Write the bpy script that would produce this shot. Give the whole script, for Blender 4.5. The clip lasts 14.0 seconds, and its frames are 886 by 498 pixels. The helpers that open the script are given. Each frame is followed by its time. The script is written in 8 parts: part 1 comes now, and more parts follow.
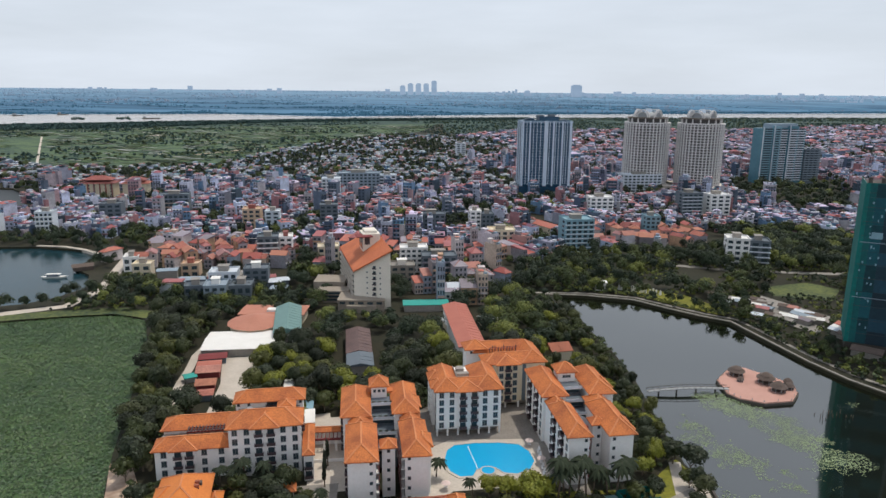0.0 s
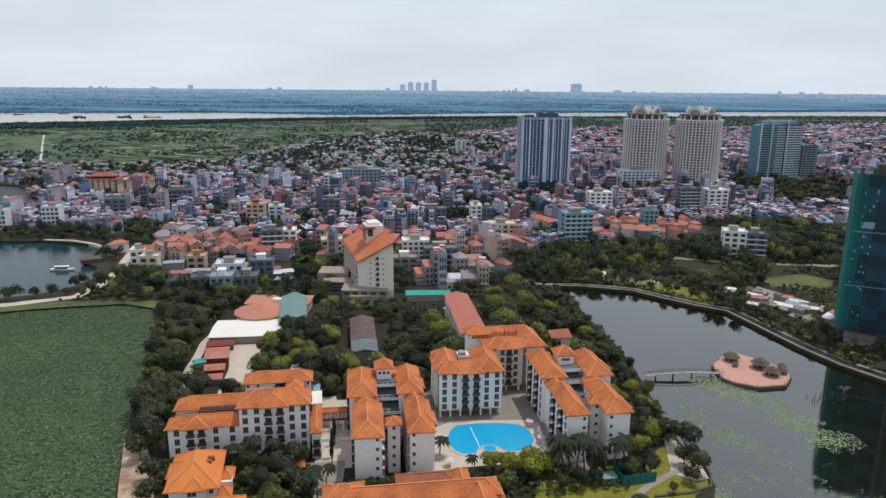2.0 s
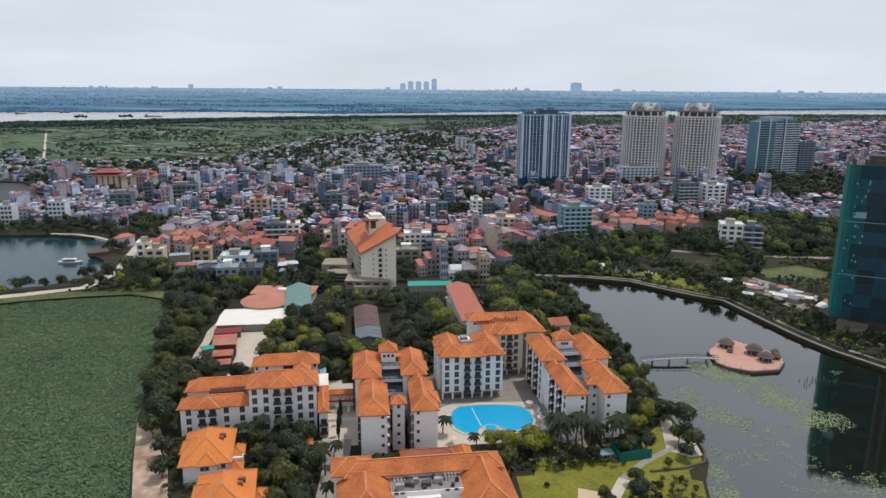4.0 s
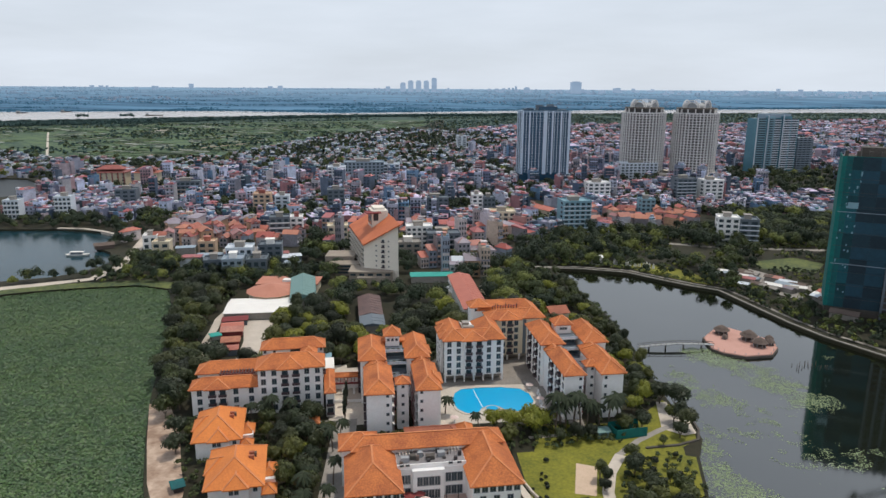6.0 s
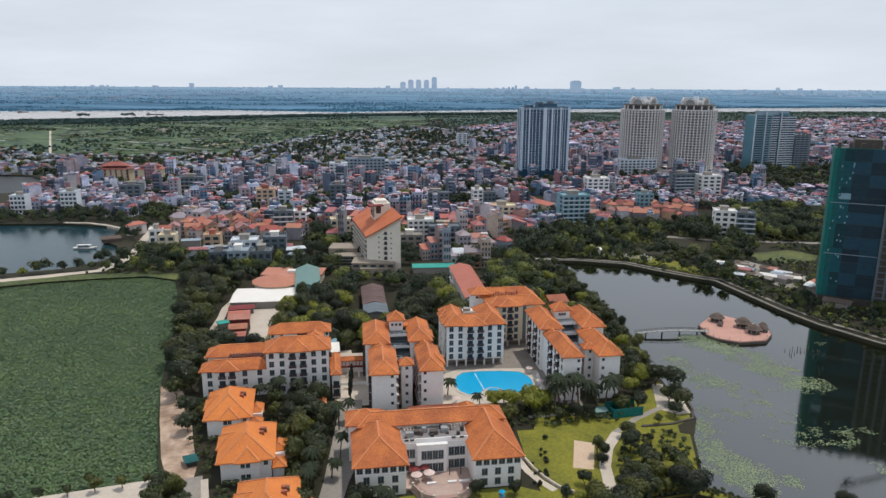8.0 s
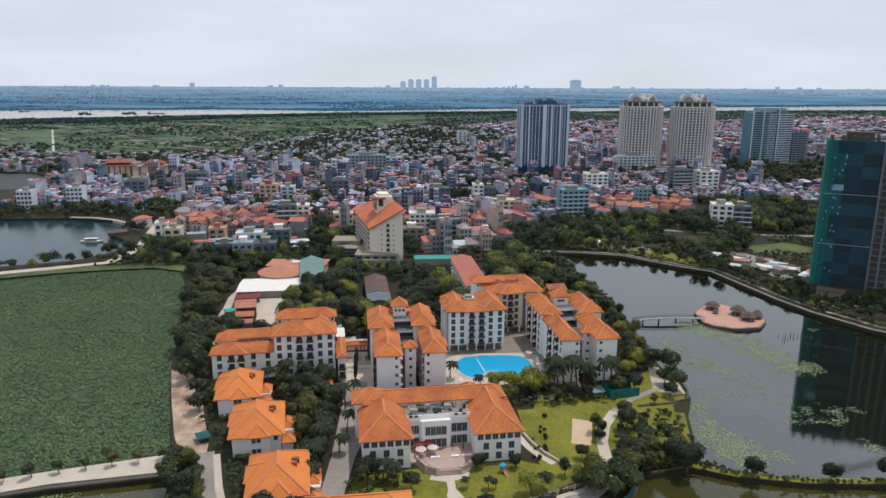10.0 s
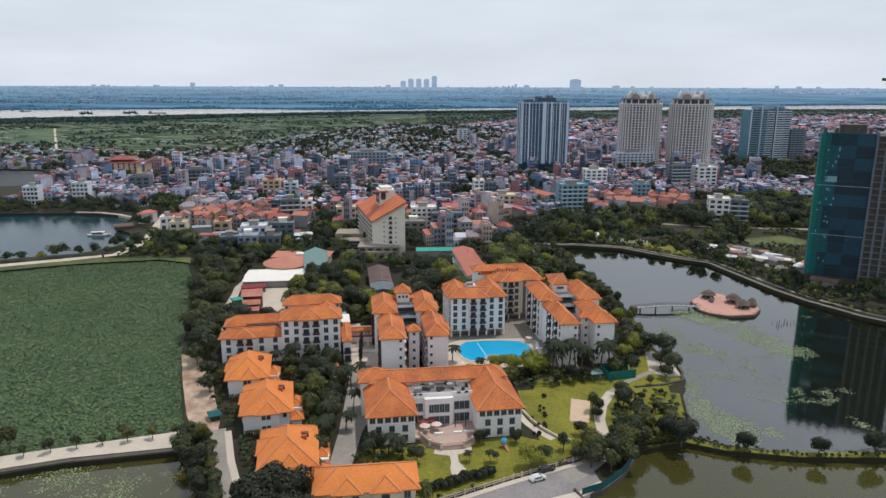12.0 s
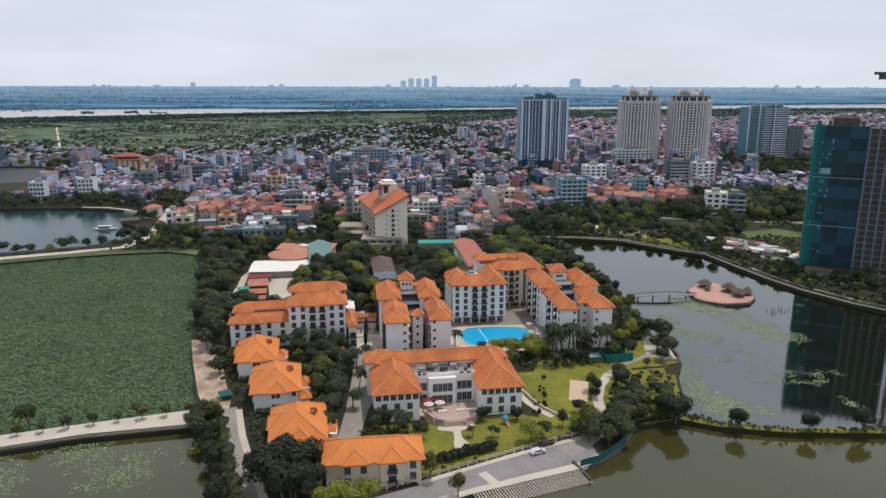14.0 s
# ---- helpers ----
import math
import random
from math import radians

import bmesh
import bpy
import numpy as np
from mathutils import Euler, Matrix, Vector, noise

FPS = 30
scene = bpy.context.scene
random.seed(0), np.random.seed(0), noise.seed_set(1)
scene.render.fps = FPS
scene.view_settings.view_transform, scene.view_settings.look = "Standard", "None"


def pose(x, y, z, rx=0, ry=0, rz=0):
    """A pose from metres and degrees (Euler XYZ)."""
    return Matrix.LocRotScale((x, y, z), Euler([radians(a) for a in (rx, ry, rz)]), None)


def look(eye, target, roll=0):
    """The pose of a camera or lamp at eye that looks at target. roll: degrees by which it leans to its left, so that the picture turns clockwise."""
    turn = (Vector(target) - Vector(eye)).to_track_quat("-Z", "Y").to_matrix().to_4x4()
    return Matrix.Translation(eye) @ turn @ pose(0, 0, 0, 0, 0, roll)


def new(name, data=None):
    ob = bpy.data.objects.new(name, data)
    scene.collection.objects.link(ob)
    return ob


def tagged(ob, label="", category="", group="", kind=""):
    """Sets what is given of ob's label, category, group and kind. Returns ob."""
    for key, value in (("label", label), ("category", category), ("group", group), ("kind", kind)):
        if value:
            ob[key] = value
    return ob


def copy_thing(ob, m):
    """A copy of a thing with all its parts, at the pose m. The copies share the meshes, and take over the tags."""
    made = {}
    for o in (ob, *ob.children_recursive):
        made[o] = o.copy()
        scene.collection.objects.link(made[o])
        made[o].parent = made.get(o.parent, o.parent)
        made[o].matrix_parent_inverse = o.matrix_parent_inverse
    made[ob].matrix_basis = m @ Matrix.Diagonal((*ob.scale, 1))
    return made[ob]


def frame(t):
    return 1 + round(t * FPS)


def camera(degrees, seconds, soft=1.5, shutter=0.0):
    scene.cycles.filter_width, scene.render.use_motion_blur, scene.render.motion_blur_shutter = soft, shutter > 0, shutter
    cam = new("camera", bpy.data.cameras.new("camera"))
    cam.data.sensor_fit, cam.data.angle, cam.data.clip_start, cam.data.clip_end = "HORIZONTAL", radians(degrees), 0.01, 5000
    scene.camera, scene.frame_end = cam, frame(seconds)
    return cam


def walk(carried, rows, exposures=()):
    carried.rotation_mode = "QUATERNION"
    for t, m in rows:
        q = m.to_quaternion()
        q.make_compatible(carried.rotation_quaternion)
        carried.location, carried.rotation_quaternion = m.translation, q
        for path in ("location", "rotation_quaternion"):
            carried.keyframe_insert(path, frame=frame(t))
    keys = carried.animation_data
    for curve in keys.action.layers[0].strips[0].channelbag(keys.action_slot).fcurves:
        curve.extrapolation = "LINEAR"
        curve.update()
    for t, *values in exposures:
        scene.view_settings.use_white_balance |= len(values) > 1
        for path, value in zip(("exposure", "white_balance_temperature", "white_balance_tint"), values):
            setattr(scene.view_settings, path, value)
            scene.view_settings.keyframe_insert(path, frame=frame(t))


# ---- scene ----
cam = camera(65.5, 14.0, soft=1.5)
ROWS = [
    (0, 0.0, 0.0, 120.0, -13.1, -0.536, 0.0), (1, -0.48, -4.18, 118.64, -13.127, -0.506, -0.005),
    (2, -0.94, -8.38, 117.28, -13.153, -0.476, -0.009), (3, -1.37, -12.6, 115.91, -13.176, -0.445, -0.014),
    (4, -1.79, -16.83, 114.52, -13.196, -0.415, -0.018), (5, -2.19, -21.08, 113.12, -13.214, -0.385, -0.022),
    (6, -2.59, -25.33, 111.72, -13.23, -0.355, -0.027), (7, -2.98, -29.59, 110.3, -13.243, -0.324, -0.031),
    (8, -3.38, -33.85, 108.87, -13.254, -0.294, -0.035), (9, -3.78, -38.11, 107.42, -13.262, -0.264, -0.039),
    (10, -4.19, -42.36, 105.96, -13.267, -0.233, -0.043), (11, -4.61, -46.6, 104.49, -13.27, -0.203, -0.047),
    (12, -5.05, -50.82, 103.01, -13.271, -0.173, -0.051), (13, -5.52, -55.03, 101.51, -13.269, -0.142, -0.055),
    (14, -6.01, -59.21, 99.99, -13.264, -0.112, -0.059),
]
walk(cam, [(t, pose(x, y, z, 90 + pitch, roll, yaw)) for t, x, y, z, pitch, roll, yaw in ROWS], exposures=[(0, -0.31, 6100, 9), (14, -0.31, 6100, 9)])

# ---- light: high sun, a little behind the resort and to the right, thin bright cloud ----
SUN_WAY = Vector((0.27, 0.20, 0.94)).normalized()
world = bpy.data.worlds.new("sky")
scene.world = world
world.use_nodes = True
wn = world.node_tree.nodes
wl = world.node_tree.links
wn.clear()
w_out, w_bg, w_sky = wn.new("ShaderNodeOutputWorld"), wn.new("ShaderNodeBackground"), wn.new("ShaderNodeTexSky")
w_sky.sky_type, w_sky.sun_disc = "NISHITA", False
w_sky.sun_elevation = math.asin(SUN_WAY.z)
w_sky.sun_rotation = math.atan2(SUN_WAY.x, SUN_WAY.y)
w_sky.air_density, w_sky.dust_density, w_sky.ozone_density = 1.0, 1.6, 1.5
w_co, w_map, w_noise = wn.new("ShaderNodeTexCoord"), wn.new("ShaderNodeMapping"), wn.new("ShaderNodeTexNoise")
w_map.inputs["Scale"].default_value = (1.6, 1.6, 9.0)
w_noise.inputs["Scale"].default_value, w_noise.inputs["Detail"].default_value, w_noise.inputs["Roughness"].default_value = 1.7, 6.0, 0.55
w_ramp, w_mix = wn.new("ShaderNodeValToRGB"), wn.new("ShaderNodeMix")
w_ramp.color_ramp.elements[0].position, w_ramp.color_ramp.elements[0].color = 0.34, (0.0, 0.0, 0.0, 1)
w_ramp.color_ramp.elements[1].position, w_ramp.color_ramp.elements[1].color = 0.70, (1.0, 1.0, 1.0, 1)
w_mix.data_type = "RGBA"
# cloud is thick towards the horizon and broken overhead
w_xyz, w_veil, w_fac = wn.new("ShaderNodeSeparateXYZ"), wn.new("ShaderNodeMapRange"), wn.new("ShaderNodeMath")
w_veil.inputs["From Min"].default_value, w_veil.inputs["From Max"].default_value = 0.31, 0.85
w_veil.inputs["To Min"].default_value, w_veil.inputs["To Max"].default_value = 0.80, 0.24
w_fac.operation = "MULTIPLY_ADD"
w_fac.inputs[1].default_value, w_fac.use_clamp = 0.16, True
wl.new(w_co.outputs["Generated"], w_map.inputs["Vector"])
wl.new(w_co.outputs["Generated"], w_xyz.inputs["Vector"])
wl.new(w_xyz.outputs["Z"], w_veil.inputs["Value"])
wl.new(w_map.outputs["Vector"], w_noise.inputs["Vector"])
wl.new(w_noise.outputs["Fac"], w_ramp.inputs["Fac"])
wl.new(w_ramp.outputs["Color"], w_fac.inputs[0])
wl.new(w_veil.outputs["Result"], w_fac.inputs[2])
w_high, w_cloud = wn.new("ShaderNodeMapRange"), wn.new("ShaderNodeMix")
w_high.inputs["From Min"].default_value, w_high.inputs["From Max"].default_value = 0.26, 0.75
w_cloud.data_type = "RGBA"
w_cloud.inputs["A"].default_value, w_cloud.inputs["B"].default_value = (15.2, 15.8, 16.6, 1), (20.5, 20.8, 21.2, 1)
wl.new(w_xyz.outputs["Z"], w_high.inputs["Value"])
wl.new(w_high.outputs["Result"], w_cloud.inputs["Factor"])
wl.new(w_cloud.outputs["Result"], w_mix.inputs["B"])
wl.new(w_fac.outputs[0], w_mix.inputs["Factor"])
wl.new(w_sky.outputs["Color"], w_mix.inputs["A"])
wl.new(w_mix.outputs["Result"], w_bg.inputs["Color"])
wl.new(w_bg.outputs["Background"], w_out.inputs["Surface"])
w_bg.inputs["Strength"].default_value = 0.065
sun = new("sun", bpy.data.lights.new("sun", "SUN"))
sun.data.energy, sun.data.angle, sun.data.color = 2.75, radians(1.0), (1.0, 0.89, 0.74)
sun.matrix_world = look((0, 0, 400), Vector((0, 0, 400)) - SUN_WAY)


# ---- materials ----
def mat(name, a, b=None, rough=0.8, scale=0.3, fine=4.0, bump=0.0, vary=(), island=False, metal=0.0, spread=0.35, object_noise=False):
    """A procedural surface: two tones a and b mixed by coarse and fine noise; vary: tones to choose from, one a piece."""
    m = bpy.data.materials.new(name)
    m.use_nodes = True
    n, l = m.node_tree.nodes, m.node_tree.links
    p = n["Principled BSDF"]
    p.inputs["Roughness"].default_value, p.inputs["Metallic"].default_value = rough, metal
    co = n.new("ShaderNodeTexCoord") if object_noise else n.new("ShaderNodeNewGeometry")
    where = co.outputs["Object"] if object_noise else co.outputs["Position"]
    n1, n2 = n.new("ShaderNodeTexNoise"), n.new("ShaderNodeTexNoise")
    for k, s, d in ((n1, scale, 4.0), (n2, fine, 3.0)):
        k.inputs["Scale"].default_value, k.inputs["Detail"].default_value = s, d
        l.new(where, k.inputs["Vector"])
    add = n.new("ShaderNodeMath")
    add.operation = "MULTIPLY_ADD"
    add.inputs[1].default_value = 0.5
    half = n.new("ShaderNodeMath")
    half.operation = "MULTIPLY"
    half.inputs[1].default_value = 0.5
    l.new(n2.outputs["Fac"], half.inputs[0])
    l.new(n1.outputs["Fac"], add.inputs[0])
    l.new(half.outputs[0], add.inputs[2])
    rng = n.new("ShaderNodeMapRange")
    rng.inputs["From Min"].default_value, rng.inputs["From Max"].default_value = 0.5 - spread / 2, 0.5 + spread / 2
    l.new(add.outputs[0], rng.inputs["Value"])
    mix = n.new("ShaderNodeMix")
    mix.data_type = "RGBA"
    l.new(rng.outputs["Result"], mix.inputs["Factor"])
    b = b or tuple(c * 0.7 for c in a)
    mix.inputs["A"].default_value, mix.inputs["B"].default_value = (*a, 1), (*b, 1)
    colour = mix.outputs["Result"]
    if vary:
        src = n.new("ShaderNodeNewGeometry").outputs["Random Per Island"] if island else n.new("ShaderNodeObjectInfo").outputs["Random"]
        ramp = n.new("ShaderNodeValToRGB")
        ramp.color_ramp.interpolation = "CONSTANT"
        for i, c in enumerate(vary):
            e = ramp.color_ramp.elements[i] if i < 2 else ramp.color_ramp.elements.new(i / len(vary))
            e.position, e.color = i / len(vary), (*c, 1)
        l.new(src, ramp.inputs["Fac"])
        mul = n.new("ShaderNodeMix")
        mul.data_type, mul.blend_type = "RGBA", "MULTIPLY"
        mul.inputs["Factor"].default_value = 1.0
        l.new(ramp.outputs["Color"], mul.inputs["A"])
        l.new(colour, mul.inputs["B"])
        colour = mul.outputs["Result"]
    l.new(colour, p.inputs["Base Color"])
    if bump:
        bp = n.new("ShaderNodeBump")
        bp.inputs["Strength"].default_value, bp.inputs["Distance"].default_value = 0.6, bump
        l.new(n2.outputs["Fac"], bp.inputs["Height"])
        l.new(bp.outputs["Normal"], p.inputs["Normal"])
    return m


def water_mat(name, a, b, rough=0.06, wave=0.02, scale=0.02):
    m = mat(name, a, b, rough=rough, scale=scale, fine=1.2, bump=wave)
    m.node_tree.nodes["Principled BSDF"].inputs["IOR"].default_value = 1.55
    return m


M = {}
M["roof"] = mat("terracotta_tile", (0.627, 0.198, 0.0495), (0.314, 0.0846, 0.027), rough=0.78, scale=0.16, fine=2.2, bump=0.08, spread=0.26)
M["roof_old"] = mat("weathered_tile", (0.40, 0.13, 0.07), (0.25, 0.085, 0.05), rough=0.8, scale=0.2, fine=2.2, bump=0.06)
M["cap"] = mat("ridge_tile", (0.66, 0.26, 0.095), (0.48, 0.17, 0.07), rough=0.75, fine=3.0)
M["white"] = mat("white_render", (0.90, 0.89, 0.88), (0.76, 0.75, 0.73), rough=0.85, scale=0.12, fine=1.5, spread=0.5)
M["roof_hotel"] = mat("worn_red_tile", (0.62, 0.19, 0.075), (0.43, 0.115, 0.05), rough=0.8, scale=0.12, fine=2.0, bump=0.06)
M["roof_brown"] = mat("rusted_brown_sheet", (0.17, 0.105, 0.095), (0.085, 0.055, 0.055), rough=0.75, scale=0.25, fine=1.6, bump=0.05)
M["roof_new"] = mat("clean_terracotta_tile", (0.74, 0.245, 0.05), (0.54, 0.16, 0.035), rough=0.75, scale=0.13, fine=2.0, bump=0.08, spread=0.34)
M["cream"] = mat("cream_render", (0.784, 0.694, 0.526), (0.65, 0.56, 0.414), rough=0.85, scale=0.1, fine=1.5, spread=0.5)
M["glass"] = mat("window_glass", (0.055, 0.08, 0.095), (0.03, 0.045, 0.055), rough=0.12)
M["frame"] = mat("grey_frame", (0.34, 0.35, 0.36), (0.26, 0.27, 0.28), rough=0.6)
M["dark"] = mat("dark_metal", (0.06, 0.055, 0.055), (0.035, 0.03, 0.03), rough=0.55)
M["concrete"] = mat("concrete", (0.342, 0.315, 0.284), (0.237, 0.221, 0.198), rough=0.9, scale=0.1, fine=1.0)
M["pale"] = mat("pale_paving", (0.6, 0.538, 0.46), (0.47, 0.413, 0.35), rough=0.85, scale=0.15, fine=1.2)
M["asphalt"] = mat("asphalt", (0.291, 0.271, 0.274), (0.191, 0.179, 0.182), rough=0.9, scale=0.12, fine=1.5)
M["dirt"] = mat("bare_earth", (0.56, 0.43, 0.33), (0.27, 0.18, 0.125), rough=0.95, scale=0.07, fine=0.35, spread=0.25)
M["sand"] = mat("play_sand", (0.64, 0.49, 0.36), (0.52, 0.39, 0.28), rough=0.95, scale=0.3, fine=2.0)
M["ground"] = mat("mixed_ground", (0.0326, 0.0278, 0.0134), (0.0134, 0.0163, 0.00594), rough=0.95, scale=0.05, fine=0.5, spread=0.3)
M["lawn"] = mat("lawn_grass", (0.235, 0.225, 0.022), (0.105, 0.115, 0.014), rough=0.95, scale=0.1, fine=1.1, bump=0.05, spread=0.28)
M["bank_grass"] = mat("rough_bank_grass", (0.135, 0.155, 0.042), (0.028, 0.05, 0.026), rough=0.95, scale=0.05, fine=0.5, spread=0.25)
# river meadow grass, shifted blue-green to paint in distance haze
M["field"] = mat("hazed_field_grass", (0.098, 0.150, 0.062), (0.022, 0.052, 0.040), rough=0.95, scale=0.02, fine=0.16, spread=0.16)
M["leaf"] = mat("leaf", (1, 1, 1), (0.5, 0.55, 0.45), rough=0.6, scale=0.25, fine=1.5, spread=0.3, vary=[(0.0455, 0.062, 0.0075), (0.026, 0.040, 0.0080), (0.064, 0.077, 0.0080), (0.036, 0.050, 0.0080), (0.090, 0.096, 0.0085), (0.0205, 0.034, 0.0085), (0.047, 0.056, 0.0095)])
M["leaf_bright"] = mat("young_leaf", (0.242, 0.248, 0.0147), (0.111, 0.134, 0.0084), rough=0.6, scale=0.4, fine=2.0, spread=0.3)
M["frond"] = mat("palm_frond", (0.0263, 0.039, 0.015), (0.0135, 0.0225, 0.009), rough=0.85, scale=0.4, fine=2.0)
M["leaf_dark"] = mat("dark_leaf", (0.0155, 0.0235, 0.0058), (0.0078, 0.0130, 0.0042), rough=0.7, scale=0.3, fine=2.0)
M["leaf_far"] = mat("far_leaf", (0.096, 0.13, 0.032), (0.030, 0.056, 0.024), rough=0.75, scale=0.05, fine=0.5, spread=0.26, island=True, vary=[(1, 1, 1), (0.532, 0.48, 0.296), (0.582, 0.519, 0.309)])
M["leaf_deep"] = mat("deep_green_leaf", (0.025, 0.045, 0.0155), (0.0095, 0.0195, 0.0095), rough=0.75, scale=0.06, fine=0.6, spread=0.28)
M["leaf_light"] = mat("light_green_leaf", (0.196, 0.211, 0.0328), (0.0976, 0.127, 0.0262), rough=0.7, scale=0.06, fine=0.6, spread=0.28)
# crop tones with the meadow's blue haze shift
M["bed"] = mat("vegetable_bed", (1, 1, 1), (0.6, 0.62, 0.55), rough=0.95, scale=0.04, fine=0.3, spread=0.25, island=True, vary=[(0.078, 0.148, 0.062), (0.13, 0.182, 0.08), (0.04, 0.086, 0.05), (0.20, 0.22, 0.14), (0.054, 0.112, 0.058), (0.027, 0.06, 0.042), (0.118, 0.165, 0.06), (0.42, 0.43, 0.40), (0.03, 0.05, 0.03)])
M["clutter"] = mat("roof_clutter", (1, 1, 1), (0.7, 0.7, 0.72), rough=0.7, scale=0.3, fine=1.2, island=True, vary=[(0.78, 0.80, 0.84), (0.10, 0.12, 0.15), (0.52, 0.17, 0.15), (0.30, 0.42, 0.52), (0.86, 0.86, 0.86), (0.05, 0.06, 0.08), (0.40, 0.40, 0.42), (0.60, 0.30, 0.24), (0.08, 0.22, 0.24), (0.70, 0.72, 0.76)])
M["fin_white"] = mat("pale_blue_fin", (0.66, 0.75, 0.85), (0.54, 0.63, 0.74), rough=0.6, scale=0.05)
# pale roof sheets, cooled towards blue to paint in distance haze
M["tin_pale"] = mat("hazed_pale_roof", (1, 1, 1), (0.6, 0.6, 0.62), rough=0.6, scale=0.15, fine=1.0, island=True, vary=[(0.368, 0.423, 0.46), (0.221, 0.266, 0.304), (0.46, 0.506, 0.534), (0.138, 0.174, 0.202), (0.276, 0.313, 0.331), (0.239, 0.129, 0.119), (0.166, 0.258, 0.294)])
# far leaf tones; their blue share is haze put into the colour
M["leaf_hazed"] = mat("hazed_river_leaf", (1, 1, 1), (0.6, 0.65, 0.6), rough=0.8, scale=0.01, fine=0.1, spread=0.25, island=True, vary=[(0.0324, 0.0768, 0.0752), (0.027, 0.066, 0.072), (0.0414, 0.0888, 0.0752)])
M["bark"] = mat("bark", (0.16, 0.12, 0.09), (0.09, 0.07, 0.05), rough=0.95)
M["lotus"] = mat("lotus_leaf", (1.0, 1.0, 0.85), (0.55, 0.68, 0.68), rough=0.6, scale=0.02, fine=0.14, island=True, spread=0.24, vary=[(0.082, 0.150, 0.046), (0.096, 0.165, 0.058), (0.072, 0.135, 0.040), (0.0986, 0.143, 0.068), (0.0704, 0.109, 0.0354), (0.109, 0.146, 0.085)])
M["algae"] = mat("duckweed", (0.246, 0.306, 0.162), (0.17, 0.23, 0.119), rough=0.8, scale=0.2, fine=2.0)
M["pond"] = water_mat("pond_water", (0.00896, 0.0118, 0.00616), (0.00672, 0.00896, 0.00448), rough=0.035, wave=0.012)
M["pond"].node_tree.nodes["Principled BSDF"].inputs["IOR"].default_value = 2.5
# dark matt tone stands in for houses and trees mirrored in the pond
M["dark_pond"] = mat("dark_reflection_pond", (0.030, 0.038, 0.042), (0.018, 0.024, 0.026), rough=0.55, scale=0.03, fine=0.3)
M["lotus_bed"] = mat("lotus_bed", (0.058, 0.112, 0.042), (0.042, 0.086, 0.031), rough=0.6, scale=0.03, fine=0.8)
M["murky"] = water_mat("murky_water", (0.062, 0.058, 0.017), (0.042, 0.042, 0.013))
# sky blue of the reflection is put into the base colour, IOR low
M["blue"] = water_mat("lake_water", (0.0112, 0.0464, 0.068), (0.016, 0.036, 0.04), rough=0.14, wave=0.05)
M["blue"].node_tree.nodes["Principled BSDF"].inputs["IOR"].default_value = 1.25
M["river"] = water_mat("river_water", (0.42, 0.38, 0.34), (0.36, 0.33, 0.30), rough=0.2, wave=0.0)
M["pool"] = mat("pool_water", (0.012, 0.40, 0.72), (0.008, 0.36, 0.70), rough=0.35, scale=0.2, fine=1.5)
# nearer town paint, nudged to lilac-blue for haze
M["house"] = mat("painted_house", (1, 1, 1), (0.6, 0.58, 0.57), rough=0.85, scale=0.15, fine=0.9, spread=0.3, vary=[(0.532, 0.49, 0.509), (0.634, 0.513, 0.42), (0.342, 0.335, 0.382), (0.634, 0.609, 0.674), (0.558, 0.335, 0.305), (0.305, 0.287, 0.318), (0.71, 0.645, 0.649), (0.342, 0.406, 0.509), (0.659, 0.429, 0.28)])
# far wall paints; the strong blue in them is painted haze
M["house_i"] = mat("hazed_painted_house", (1, 1, 1), (0.55, 0.55, 0.56), rough=0.85, scale=0.2, fine=0.9, spread=0.28, island=True, vary=[(0.33, 0.355, 0.45), (0.45, 0.385, 0.43), (0.135, 0.178, 0.25), (0.58, 0.61, 0.74), (0.40, 0.195, 0.21), (0.0788, 0.121, 0.192), (0.742, 0.814, 1.03), (0.158, 0.275, 0.434), (0.203, 0.229, 0.343), (0.51, 0.345, 0.37), (0.0506, 0.082, 0.12), (0.50, 0.49, 0.52)])
M["tin"] = mat("sheet_roof", (1, 1, 1), (0.75, 0.72, 0.7), rough=0.6, scale=0.15, fine=1.0, vary=[(0.414, 0.11, 0.088), (0.506, 0.16, 0.11), (0.345, 0.31, 0.363), (0.391, 0.13, 0.132), (0.46, 0.2, 0.154), (0.253, 0.22, 0.253)])
# red and grey sheets with a blue haze tint in each tone
M["tin_i"] = mat("hazed_sheet_roof", (1, 1, 1), (0.7, 0.68, 0.68), rough=0.6, scale=0.15, fine=1.0, island=True, vary=[(0.34, 0.09, 0.10), (0.45, 0.155, 0.165), (0.331, 0.325, 0.43), (0.37, 0.135, 0.17), (0.37, 0.214, 0.293), (0.159, 0.166, 0.26), (0.714, 0.621, 0.831), (0.199, 0.0964, 0.15), (0.50, 0.175, 0.165), (0.265, 0.257, 0.389)])
M["red_sheet"] = mat("red_sheet", (0.46, 0.15, 0.10), (0.38, 0.11, 0.075), rough=0.6, scale=0.2)
M["salmon"] = mat("salmon_tile", (0.50, 0.22, 0.15), (0.42, 0.17, 0.11), rough=0.75, scale=0.2)
M["green_sheet"] = mat("green_sheet", (0.16, 0.28, 0.26), (0.12, 0.22, 0.21), rough=0.55, scale=0.2)
M["teal"] = mat("teal_sheet", (0.03, 0.36, 0.30), (0.025, 0.28, 0.24), rough=0.6, scale=0.2)
M["tent"] = mat("white_tent", (0.82, 0.80, 0.76), (0.74, 0.72, 0.68), rough=0.7)
M["blue_glass"] = mat("blue_tower_glass", (0.03, 0.085, 0.15), (0.02, 0.055, 0.10), rough=0.2, scale=0.05, fine=0.4)
